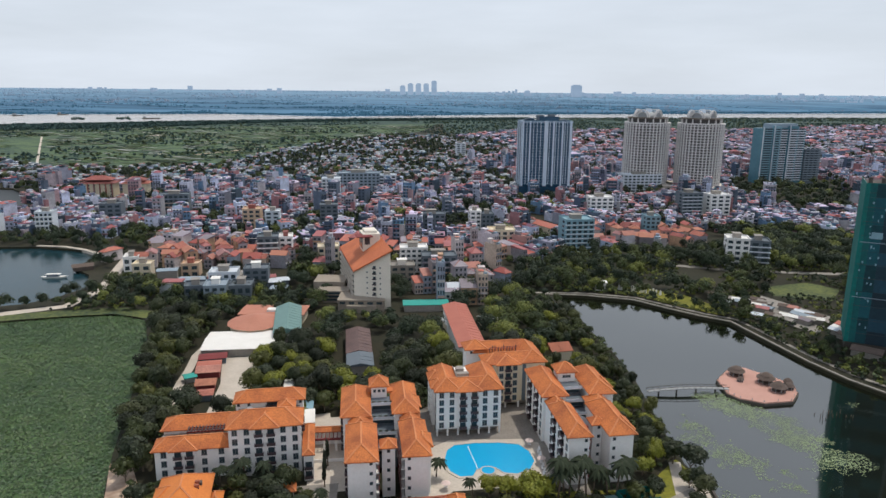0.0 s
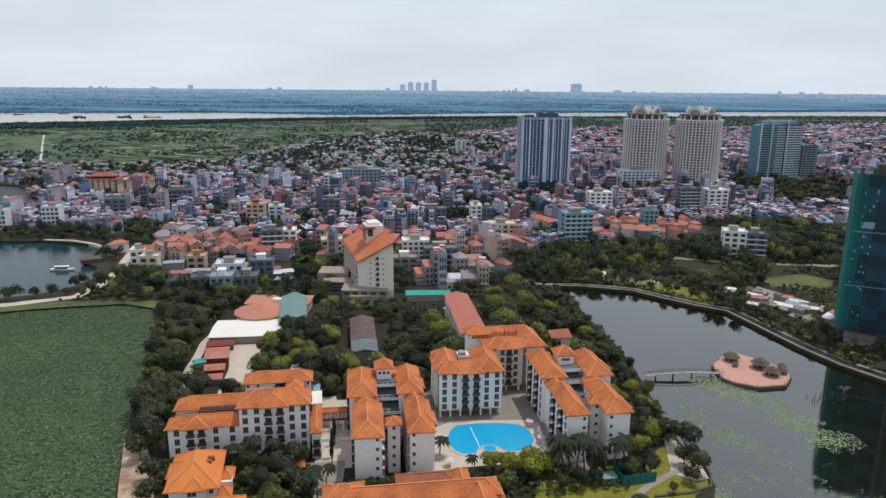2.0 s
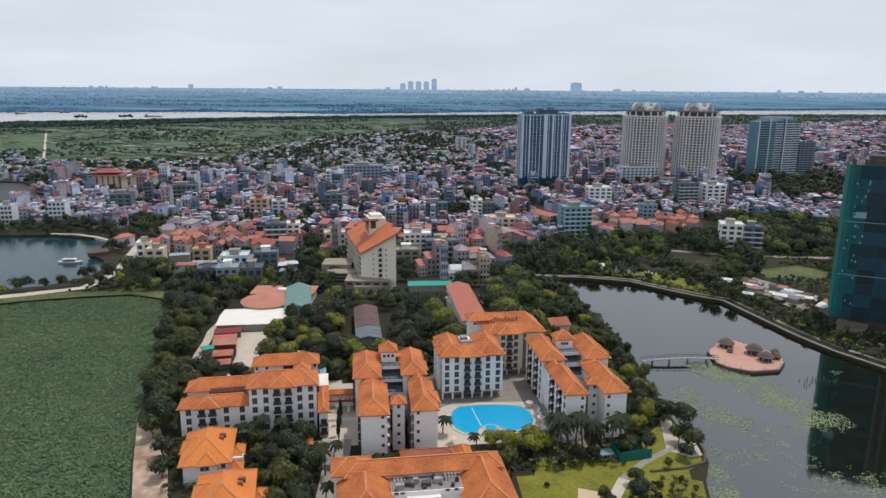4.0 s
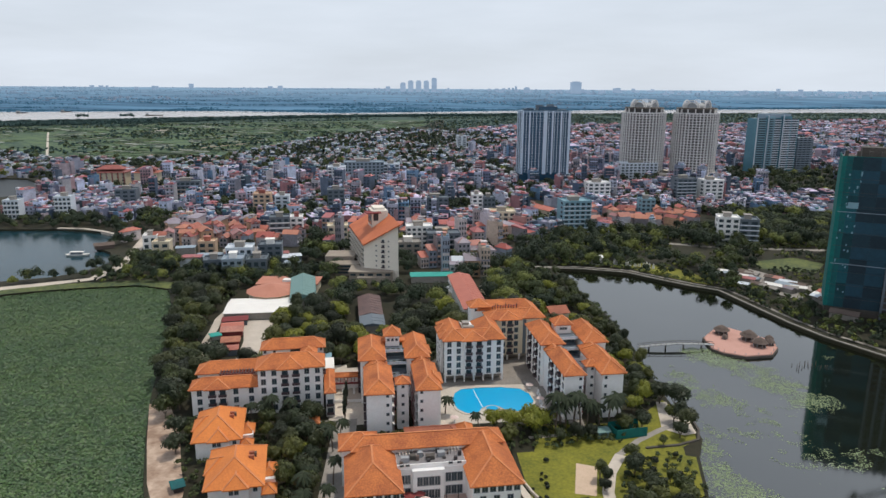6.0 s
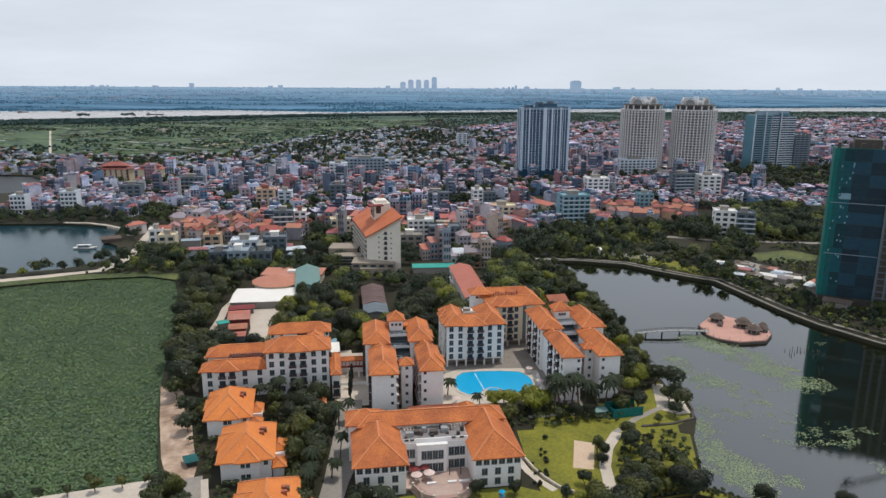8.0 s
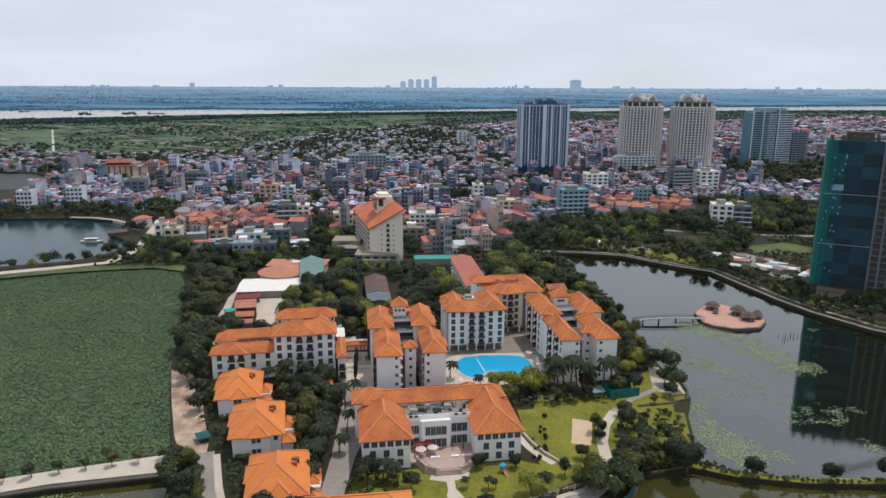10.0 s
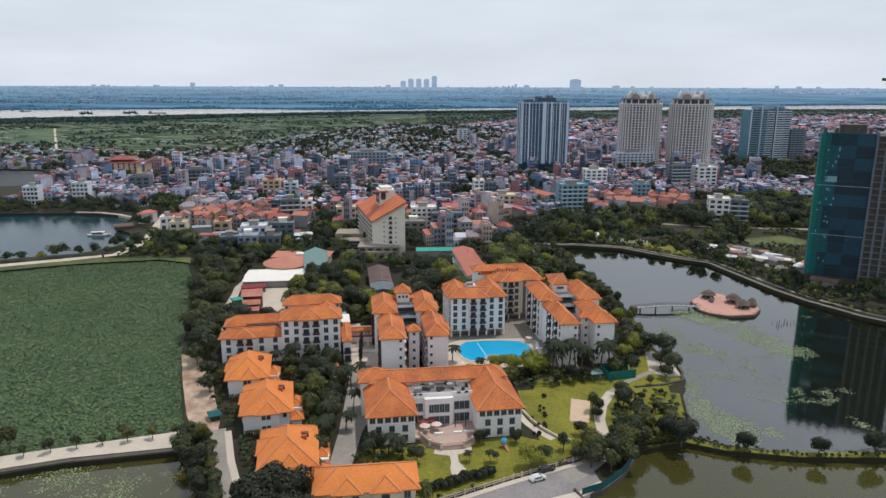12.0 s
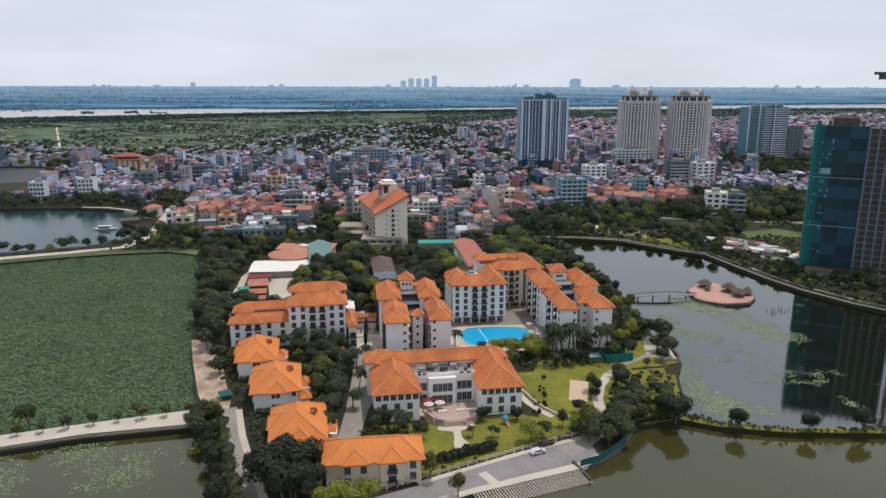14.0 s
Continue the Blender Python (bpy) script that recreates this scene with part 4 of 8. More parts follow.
def club_house():
    b = thing("club_house", -26.0, 130.5, GZ, 8.5, "white three-storey club house with two orange-roofed wings round a terrace", "club house")
    for u0, u1 in ((0, 13.4), (32.3, 45.2)):
        wall_block(b, u0, 0, u1, 24, 9.2)
        facade(b, (u0, 0), (u1, 0), 1, "wwwwww", 8.0, 3)
        facade(b, (u0, 0), (u1, 0), 2, ".w.w.w.", 1.9, 3.0)
        part("cornice", boxes((u0 - 0.2, -0.25, 6.4, u1 + 0.2, -0.003, 6.65)), M["white"], b)
    facade(b, (45.2, 0), (45.2, 24), 2, "w.w.w.w", 4.9, 3.0)
    hip_roof(b, 0, 0, 13.4, 22, 9.2, 5.0)
    hip_roof(b, 32.3, 0, 45.2, 25.5, 9.2, 5.0)
    wall_block(b, 13.4, 10, 32.3, 17.8, 10.0, name="terrace_block")
    wall_block(b, 6, 17.8, 40, 24.6, 11.6, name="rear_wing")
    hip_roof(b, 2, 17.8, 44, 24.6, 11.6, 2.6)
    part("bay", boxes((17.5, 8.6, 0, 26, 10, 9.2), (17.35, 8.45, 9.2, 26.15, 10, 9.38)), M["white"], b)
    part("parapet", boxes((13.4, 10, 10.0, 32.3, 10.3, 10.6), (13.4, 9.8, 9.2, 17.3, 10.0, 9.4), (26.2, 9.8, 9.2, 32.3, 10.0, 9.4), (15.5, 10.0, 7.8, 17.4, 10.02, 8.1)), M["white"], b)
    for z in (2.3, 6.2):
        for u, v in ((19.4, 8.6), (21.0, 8.6), (22.6, 8.6), (24.2, 8.6), (27.4, 10), (29.0, 10), (30.6, 10), (14.6, 10), (16.2, 10)):
            opening(b, "w", u, v, z, 0).scale = (0.92, 1, 1.3)
    for u in (14.6, 16.2, 28, 30.4):
        opening(b, "s", u, 10, 10.4, 0).scale = (1.2, 1, 0.6)
    # roof terrace: plant units, pergola
    for i, (u, v, w, d, h) in enumerate(((14.6, 12, 2.2, 1.4, 1.3), (17.2, 13, 1.6, 1.6, 1.2), (19.4, 14, 1.4, 1.2, 1.5), (21.6, 12.5, 2.4, 1.6, 1.1), (25, 13.5, 2.0, 1.6, 1.4))):
        part("plant_unit", boxes((u, v, 10.15, u + w, v + d, 10.15 + h)), M["retaining"] if i % 2 else M["frame"], b)
    for i in range(4):
        part("pergola_beam", boxes((28.2 + i * 0.9, 14.6, 11.1, 28.4 + i * 0.9, 17.4, 11.25)), M["pale"], b)
    for i in range(12):
        part("roof_clutter", boxes((14.2 + i * 1.5, 11.4 + (i * 7 % 5) * 1.1, 10.15, 15.1 + i * 1.5, 12.2 + (i * 7 % 5) * 1.1, 10.6 + (i * 5 % 4) * 0.3)), M["dark"] if i % 3 else M["thatch"], b)
    part("pergola_post", boxes((28.2, 14.6, 10, 28.4, 14.8, 11.1)), M["white"], b)
    part("pergola_post", boxes((30.9, 14.6, 10, 31.1, 14.8, 11.1)), M["white"], b)
    # corner pavilion
    wall_block(b, -1.5, 19, 8, 27, 11.6, name="corner_pavilion")
    hip_roof(b, -1.5, 19, 8, 27, 11.6, 2.8)
    # steps and paved apron
    part("roof_deck", boxes((13.5, 10.3, 10.0, 32.2, 17.8, 10.15)), M["asphalt"], b)
    for i in range(4):
        part("deck_slat", boxes((14.4 + i * 0.9, 15.0, 10.7, 14.7 + i * 0.9, 17.4, 10.82)), M["pale"], b)
    part("terrace", boxes((13.4, 1.5, 0, 32.3, 10, 0.6)), M["paving_pink"], b, "pinkish paved terrace")
    plaza = [(15.4, 1.4), (17.4, -3.2), (20.4, -5.2), (27.0, -5.2), (29.8, -3.2), (31.6, 1.4)]
    mid = (23.4, 0.4)
    for k, (grow, z) in enumerate(((1.0, 1.15), (1.05, 0.8), (1.10, 0.45))):
        pts = [(mid[0] + (x - mid[0]) * grow, mid[1] + (y - mid[1]) * grow) for x, y in plaza]
        part("plaza_step", poly_mesh(pts, z, 0.0), M["paving_pink"] if k else M["plaza_floor"], b)
    inner = [(mid[0] + (x - mid[0]) * 0.74, mid[1] + (y - mid[1]) * 0.74) for x, y in plaza]
    part("plaza_field", poly_mesh(inner, 1.17, 1.1), M["paving_pink"], b)
    for a, c in zip(plaza, plaza[1:]):
        if a != plaza[2]:
            part("balustrade", bar(bmesh.new(), (*a, 1.6), (*c, 1.6), 0.35, 0.9), M["paving_pink"], b)
    for a in plaza:
        part("balustrade_post", boxes((a[0] - 0.35, a[1] - 0.35, 0.5, a[0] + 0.35, a[1] + 0.35, 2.4)), M["pale"], b)
    for a, c in ((19.4, 22.0), (25.2, 27.6), (28.4, 31.2)):
        part("terrace_bench", boxes((a, 1.6, 1.15, c, 2.4, 1.6)), M["white"], b)
    for u in (18.2, 26.4, 29.6):
        part("terrace_lamp", tube(bmesh.new(), (u, 6.5, 0.6), (u, 6.5, 3.2), 0.12, 0.12, 6), M["dark"], b)


def linking_roofs():
    b = thing("link_building", -12, 163, GZ, 8, "low linking building with weathered red and orange roofs", "building")
    wall_block(b, 0, 4, 16, 10, 5.4)
    hip_roof(b, 0, 4, 16, 10, 5.4, 2.0, 0.8, "roof_old", "weathered dark red roof")
    wall_block(b, 16.1, -2, 20, 8.5, 5.8)
    hip_roof(b, 16.1, -2, 20, 9, 5.9, 2.2)
    part("flat_canopy", boxes((2, 0, 4.6, 11, 3.2, 4.9)), M["pale"], b)
    g = thing("garden_gazebo", -47, 181, GZ, 10, "small gazebo with an orange hip roof", "gazebo")
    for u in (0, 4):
        for v in (0, 4):
            part("post", boxes((u - 0.15, v - 0.15, 0, u + 0.15, v + 0.15, 2.8)), M["white"], g)
    hip_roof(g, 0, 0, 4, 4, 2.9, 1.8)
    g = thing("entrance_gate", -37.2, 209.5, GZ, 6, "cream resort gate with roofed beams and white walls over the drive", "gate")
    hip_roof(g, -5.5, 3.4, 6.5, 6.2, 5.4, 1.0, 0.5)
    part("gate_wall", boxes((-5.2, 4.4, 0, 6.0, 5.0, 5.4)), M["white"], g)
    part("gate_band", boxes((-5.6, -0.3, 3.9, 6.2, 0.3, 4.5)), M["maroon"], g)
    for u in (-5.4, -1.4, 2.6, 5.8):
        part("gate_pillar", boxes((u - 0.35, -0.35, 0, u + 0.35, 0.35, 3.9)), M["white"], g)
    for i in range(9):
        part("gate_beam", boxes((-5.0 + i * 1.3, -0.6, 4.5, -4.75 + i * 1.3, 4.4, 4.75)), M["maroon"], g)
    part("low_wall", boxes((-5.0, -7.4, 0, 5.4, -7.1, 1.1)), M["white"], g)
    lodge = thing("gate_lodge", -31.5, 233, GZ, 7, "small cream lodge with a weathered red roof", "lodge")
    part("wall", boxes((0, 0, 0, 6, 7, 5)), M["cream"], lodge)
    hip_roof(lodge, 0, 0, 6, 7, 5.0, 1.8, 0.5, "roof_old", "weathered red roof")


def villa(x, y, rot, w, d, label):
    b = thing("villa", x, y, GZ, rot, label, "villa", "lakeside villas")
    wall_block(b, 0.4, 0, w, d + 1.5, 6.8, "white")
    hip_roof(b, 0.4, 0, w, d + 1.5, 6.6, 5.0, 1.2, material="roof_new")
    hip_roof(b, -0.6, d * 0.42, w * 0.6, d * 0.8, 6.6, 2.9, 0.8, material="roof_new")
    wall_block(b, -0.6, d * 0.42, 0.5, d * 0.8, 6.6, "white", name="side_bay")
    wall_block(b, w * 0.34, -1.1, w * 0.78, 0.1, 6.8, "white", name="bay")
    hip_roof(b, w * 0.36, -1.1, w * 0.74, d * 0.46, 6.6, 2.7, 0.8, material="roof_new")
    for z in (2.0, 5.4):
        for u in (w * 0.46, w * 0.56):
            opening(b, "w", u, -1.1, z, 0).scale = (0.7, 1, 0.7)
    opening(b, "w", w * 0.9, 0, 5.2, 0).scale = (0.7, 1, 0.7)
    opening(b, "b", 0.4, d * 0.25, 5.0, -90)
    # porch with balustrade
    wall_block(b, w, d * 0.45, w + 3.4, d * 0.8, 3.4, "white", name="porch")
    hip_roof(b, w + 0.2, d * 0.5, w + 3.6, d * 0.82, 3.6, 1.7, 0.6, material="roof_new")
    part("balcony_rail", boxes((w, d * 0.3, 3.4, w + 3.8, d * 0.3 + 0.2, 4.4), (w + 3.6, d * 0.3 + 0.2, 3.4, w + 3.8, d * 0.45, 4.4)), M["white"], b)
    part("balcony_floor", boxes((w, d * 0.3, 3.1, w + 3.8, d * 0.45, 3.4)), M["white"], b)
    wall_block(b, w + 0.3, d * 0.04, w + 3.4, d * 0.27, 3.0, "white", name="lower_porch")
    hip_roof(b, w + 0.3, d * 0.04, w + 3.6, d * 0.26, 3.1, 1.6, 0.6, material="roof_new")
    part("dormer", boxes((w * 0.76, d * 0.62, 8.0, w * 0.9, d * 0.7, 9.4)), M["thatch"], b)
    # roof ventilators
    for k in range(2):
        part("chimney", boxes((w * 0.76, d * (0.5 + 0.12 * k), 8.2, w * 0.86, d * (0.55 + 0.12 * k), 9.9)), M["roof_old"], b)
    return b


def villa_long():
    b = thing("villa", -35.0, 96.0, GZ, 7, "long two-storey cream villa with an orange hip roof", "villa", "lakeside villas")
    wall_block(b, 0, 0, 24, 10.5, 6.8, "cream")
    hip_roof(b, 0, 0, 24, 10.5, 6.8, 3.8, 1.1, material="roof_new")
    for u in (4.4, 13.6):
        wall_block(b, u, -1.0, u + 6, 0.1, 6.8, "cream", name="bay")
        hip_roof(b, u, -1.0, u + 6, 6.2, 6.8, 2.5, 0.8, material="roof_new")
        facade(b, (u, -1.0), (u + 6, -1.0), 2, "w.w" if u < 9 else ".b.", 1.9, 3.1)
    facade(b, (19.8, 0), (24, 0), 2, "w", 1.9, 3.1)
    facade(b, (24, 0), (24, 10.5), 2, "w.w", 1.9, 3.1)
    hip_roof(b, -3, 7, 3, 13, 5.0, 2.2, 0.6, material="roof_new")
    wall_block(b, -3, 7, 3, 13, 5.0, "cream", name="annex")


def pool():
    b = thing("swimming_pool", 0, 0, GZ + 0.1, 0, "bright turquoise swimming pool with curved pale rim", "swimming pool")
    pts = [(1.5, 203), (2.5, 210), (5, 213.5), (12, 215), (20, 215.5), (27, 214.5), (30, 210), (31, 204), (29, 198.5), (24.5, 196), (20.5, 196.5), (18, 199.5), (14.5, 200.2), (11.8, 198), (10.5, 194.5), (6.5, 194), (3.5, 197)]
    cx, cy = 16, 205
    part("water", poly_mesh(pts, 0.05, -0.05), M["pool"], b)
    out = [(cx + (x - cx) * 1.06, cy + (y - cy) * 1.09) for x, y in pts]
    bm = bmesh.new()
    for i in range(len(pts)):
        j = (i + 1) % len(pts)
        v = [bm.verts.new((*p, z)) for p, z in ((pts[i], 0.16), (pts[j], 0.16), (out[j], 0.16), (out[i], 0.16), (out[i], -0.05), (out[j], -0.05), (pts[i], 0.0), (pts[j], 0.0))]
        bm.faces.new((v[0], v[1], v[2], v[3]))
        bm.faces.new((v[3], v[2], v[5], v[4]))
        bm.faces.new((v[1], v[0], v[6], v[7]))
    bmesh.ops.recalc_face_normals(bm, faces=bm.faces[:])
    part("rim", bm, M["pale"], b)
    part("lane_mark", bar(bmesh.new(), (9.5, 213, 0.07), (12.2, 199, 0.07), 0.22, 0.03), M["white"], b)
    part("whirlpool", tube(bmesh.new(), (15.5, 197.6, -0.05), (15.5, 197.6, 0.3), 2.6, 2.6, 16), M["pale"], b)
    part("whirlpool_water", tube(bmesh.new(), (15.5, 197.6, 0.3), (15.5, 197.6, 0.33), 2.1, 2.1, 16), M["pool"], b)


block_west()
block_middle()
block_pool()
block_back()
block_east()
club_house()
linking_roofs()
villa(-76.5, 162, 12, 13, 17, "cream villa with a broad orange hip roof beside a dirt track")
villa(-64.5, 137, 12, 14, 18, "cream lakeside villa with a broad orange hip roof and balustrade porch")
villa(-51.5, 107, 11, 14, 18, "cream lakeside villa with an orange hip roof among trees")
villa_long()
pool()


# ---- lake platform and footbridge ----
def platform():
    b = thing("lake_platform", 131, 265, 0, 0, "pink paved floating platform with thatched huts", "platform")
    pts = [(-15, -7), (-14, 6), (-6, 16), (2, 20), (9, 12), (16, 2), (14, -6), (8, -14), (-4, -16), (-12, -12)]
    part("deck", poly_mesh(pts, 1.4, 0.6), M["pink"], b)
    part("rim", poly_mesh([(x * 1.03, y * 1.03) for x, y in pts], 1.0, -0.6), M["retaining"], b)
    for x, y, r, h in ((-4, 11, 3.4, 4.2), (5, 3, 3.6, 4.8), (6.5, -5, 3.2, 4.2), (12, -3, 2.0, 3.0), (13.6, 1.4, 1.9, 3.0), (-5, 4.4, 1.4, 2.2)):
        hut = part("hut", tube(bmesh.new(), (x, y, 1.4), (x, y, 2.0), r * 0.8, r * 0.8, 8), M["thatch"], b, "open eight-sided pavilion with a dark roof")
        for k in range(8):
            c, s = math.cos(k * 0.7854) * r * 0.82, math.sin(k * 0.7854) * r * 0.82
            part("hut_post", boxes((x + c - 0.1, y + s - 0.1, 1.4, x + c + 0.1, y + s + 0.1, 1.4 + h * 0.5)), M["frame"], hut)
        bm = bmesh.new()
        tube(bm, (x, y, 1.4 + h * 0.48), (x, y, 1.4 + h * 0.74), r * 1.12, r * 0.7, 8)
        tube(bm, (x, y, 1.4 + h * 0.76), (x, y, 1.4 + h), r * 0.74, r * 0.16, 8)
        part("hut_roof", bm, M["thatch"], hut)
    for k in range(22):
        a = 6.2832 * k / 22
        i = k % len(pts)
        x0, y0 = pts[i]
        x1, y1 = pts[(i + 1) % len(pts)]
        f = 0.0 if k < len(pts) else 0.5
        x, y = (x0 + (x1 - x0) * f) * 0.97, (y0 + (y1 - y0) * f) * 0.97
        part("rim_post", boxes((x - 0.1, y - 0.1, 1.4, x + 0.1, y + 0.1, 2.3)), M["frame"], b)


def footbridge():
    b = thing("footbridge", 84, 259, 0, 0, "dark arched footbridge to the lake platform", "bridge")
    arch = lambda s: 1.4 + 0.9 * math.sin(math.pi * s)
    n = 14
    for i in range(n):
        s, t = i / n, (i + 1) / n
        part("deck_plank", bar(bmesh.new(), (s * 34, s * 3, arch(s)), (t * 34, t * 3, arch(t)), 2.4, 0.25), M["frame"], b)
        for off in (-1.1, 1.1):
            part("rail", bar(bmesh.new(), (s * 34, s * 3 + off, arch(s) + 1.0), (t * 34, t * 3 + off, arch(t) + 1.0), 0.16, 0.16), M["retaining"], b)
            part("post", boxes((s * 34 - 0.08, s * 3 + off - 0.08, arch(s), s * 34 + 0.08, s * 3 + off + 0.08, arch(s) + 1.05)), M["retaining"], b)
    for s in (0.14, 0.36, 0.6, 0.84):
        part("pier", tube(bmesh.new(), (s * 34, s * 3, -1), (s * 34, s * 3, arch(s)), 0.35, 0.35, 8), M["retaining"], b)


platform()
footbridge()


# ---- towers ----
def windows_grid(parent, a, b, z0, floors, step, cols, w, h, name, material, depth=0.12):
    """Single window strips a floor wide, set on a facade from a to b."""
    a, b = Vector((*a, 0)), Vector((*b, 0))
    d = (b - a).normalized()
    n = Vector((d.y, -d.x, 0))
    me = None
    turn = math.atan2(d.y, d.x)
    me = mesh_of(boxes((-w / 2, -depth, 0, w / 2, 0.05, h)), material, name)
    for f in range(floors):
        for c in range(cols):
            p = a.lerp(b, (c + 0.5) / cols)
            ob = part(name, me, None, parent)
            ob.matrix_basis = Matrix.Translation((p.x, p.y, z0 + f * step)) @ Matrix.Rotation(turn, 4, "Z")


def glass_tower():
    b = thing("residential_tower", 90, 786, GZ, 4, "blue-grey glass residential tower with pale vertical fins", "tower", "tall towers")
    w, d, h = 57, 26, 83
    part("core", boxes((0, 0, 0, w, d, h), (2, 2, h, w - 2, d - 2, h + 2), (20, 5, h + 2, 42, 20, h + 6), (6, 6, h, 14, 14, h + 4)), M["blue_glass"], b)
    part("podium", boxes((-3, -5, 0, w + 3, d + 3, 11)), M["blue_glass"], b)
    for f in range(22):
        part("floor_band", boxes((-0.35, -0.35, 13 + f * 3.1, w + 0.35, d + 0.35, 13.6 + f * 3.1)), M["blue_band"], b)
    for u, ww in ((0, 1.6), (8, 1.6), (25, 4.2), (34.8, 1.8), (45, 1.8), (54, 2.6)):
        part("fin", boxes((u, -1.3, 11, u + ww, -0.3, h + 1)), M["fin_white"], b)
    for u in (4.6, 12.4, 16.4, 20.6, 31, 38, 41.4, 48.2, 51):
        part("mullion", boxes((u, -0.7, 13, u + 0.55, -0.3, h)), M["fin_white"], b)
    for v in (0, 12, 24):
        part("fin", boxes((-1.2, v, 11, -0.3, v + 1.8, h + 1)), M["fin_white"], b)
    for u, d0, hh in ((3, 6, 3.4), (44, 8, 2.6), (17, 4, 7.5), (30, 4, 8.5)):
        part("roof_plant", boxes((u, 6, h + 2, u + 8, 6 + d0, h + hh)), M["slate"], b)
    part("parapet", boxes((-0.5, -0.5, h - 1.2, w + 0.5, d + 0.5, h + 1.2)), M["blue_band"], b)


def round_tower(x, y):
    b = thing("round_tower", x, y, GZ, 0, "beige stone-clad round tower with a domed crown", "tower", "tall towers")
    r, h, n = 27, 80, 40
    part("core", tube(bmesh.new(), (0, 0, 0), (0, 0, h), r - 1.0, r - 1.0, 40), M["dark"], b)
    for f in range(24):
        bm = bmesh.new()
        tube(bm, (0, 0, 3.0 + f * 3.25), (0, 0, 3.95 + f * 3.25), r - 0.3, r - 0.3, 40)
        part("floor_band", bm, M["stone"], b)
    for i in range(n):
        a = 6.2832 * i / n
        m = Matrix.Rotation(a, 4, "Z")
        part("pier", box(bmesh.new(), r - 1.2, -0.62, 0, r, 0.62, h, 0, m), M["stone"], b)
    part("cornice", tube(bmesh.new(), (0, 0, h), (0, 0, h + 1.6), r + 0.4, r + 0.4, 30), M["stone"], b)
    part("belvedere", tube(bmesh.new(), (0, 0, h + 1.6), (0, 0, h + 6.2), r * 0.82, r * 0.82, 24), M["dark"], b)
    part("belvedere_roof", tube(bmesh.new(), (0, 0, h + 6.2), (0, 0, h + 7.6), r * 0.9, r * 0.86, 24), M["retaining"], b)
    for i in range(16):
        m = Matrix.Rotation(6.2832 * i / 16, 4, "Z")
        part("column", box(bmesh.new(), r * 0.83, -0.6, h + 1.6, r * 0.88, 0.6, h + 6.2, 0, m), M["stone"], b)
    bm = bmesh.new()
    prev = None
    for k in range(6):
        q = k / 5 * 1.4
        cur = (r * 0.5 * math.cos(q), h + 7.6 + 6 * math.sin(q))
        if prev:
            tube(bm, (0, 0, prev[1]), (0, 0, cur[1]), prev[0], cur[0], 20)
        prev = cur
    dome = part("dome", bm, M["frame"], b, "grey ribbed dome")
    part("lantern", tube(bmesh.new(), (0, 0, h + 13.2), (0, 0, h + 17.5), 4.4, 3.2, 10), M["fin_white"], dome)
    for i in range(4):
        m = Matrix.Rotation(6.2832 * (i + 0.5) / 4, 4, "Z") @ Matrix.Translation((r * 0.5, 0, h + 7.0))
        for rad, thick in ((9.6, 1.3), (7.2, 0.9)):
            arch = bmesh.new()
            for k in range(10):
                a0, a1 = math.pi * k / 10, math.pi * (k + 1) / 10
                bar(arch, m @ Vector((0, rad * math.cos(a0), rad * 0.95 * math.sin(a0))), m @ Vector((0, rad * math.cos(a1), rad * 0.95 * math.sin(a1))), thick, thick)
            part("crown_arch", arch, M["stone"], b)
        part("arch_glass", tube(bmesh.new(), m @ Vector((-0.3, 0, 0)), m @ Vector((-0.7, 0, 0)), 7.0, 7.0, 20), M["frame"], b)
    part("podium", boxes((-34, -34, 0, 34, 30, 8)), M["pale"], b)


def teal_tower():
    b = thing("residential_tower", 418, 905, GZ, 8, "pale teal stepped residential tower with balconies", "tower", "tall towers")
    for u0, u1, v, h in ((0, 14, 2, 72), (14, 24, 0, 75), (24, 36, 3, 73), (36, 48, 0, 75), (48, 60, 2, 71)):
        part("bay", boxes((u0, v, 0, u1, 26, h)), M["teal_glass"] if u0 != 14 else M["cyan_wall"], b)
        part("fin", boxes((u0 - 0.3, v - 1.0, 2, u0 + 0.5, v + 0.4, h + 1.2)), M["cool_white"], b)
        for f in range(22):
            part("balcony", boxes((u0 + 1, v - 0.8, 4 + f * 3.1, u1 - 1, v, 5.2 + f * 3.1)), M["cool_white"] if u0 > 20 else M["cyan_wall"], b)
            part("pane", boxes((u0 + 2, v - 0.1, 5.2 + f * 3.1, u1 - 2, v + 0.05, 6.8 + f * 3.1)), M["glass"], b)
    part("roof_plant", boxes((10, 6, 72, 50, 20, 78)), M["grey_blue"], b)
    s = thing("apartment_tower", 478, 912, GZ, 8, "dull grey-blue apartment tower beside the teal tower", "tower", "tall towers")
    part("core", boxes((0, 0, 0, 22, 22, 46)), M["slate"], s)
    for f in range(14):
        part("floor_band", boxes((-0.3, -0.3, 4 + f * 3.1, 22.3, 22.3, 4.6 + f * 3.1)), M["grey_blue"], s)
        for c in range(3):
            part("pane", boxes((1.5 + c * 6.2, -0.2, 5.1 + f * 3.1, 5.5 + c * 6.2, 0.05, 6.6 + f * 3.1)), M["glass"], s)


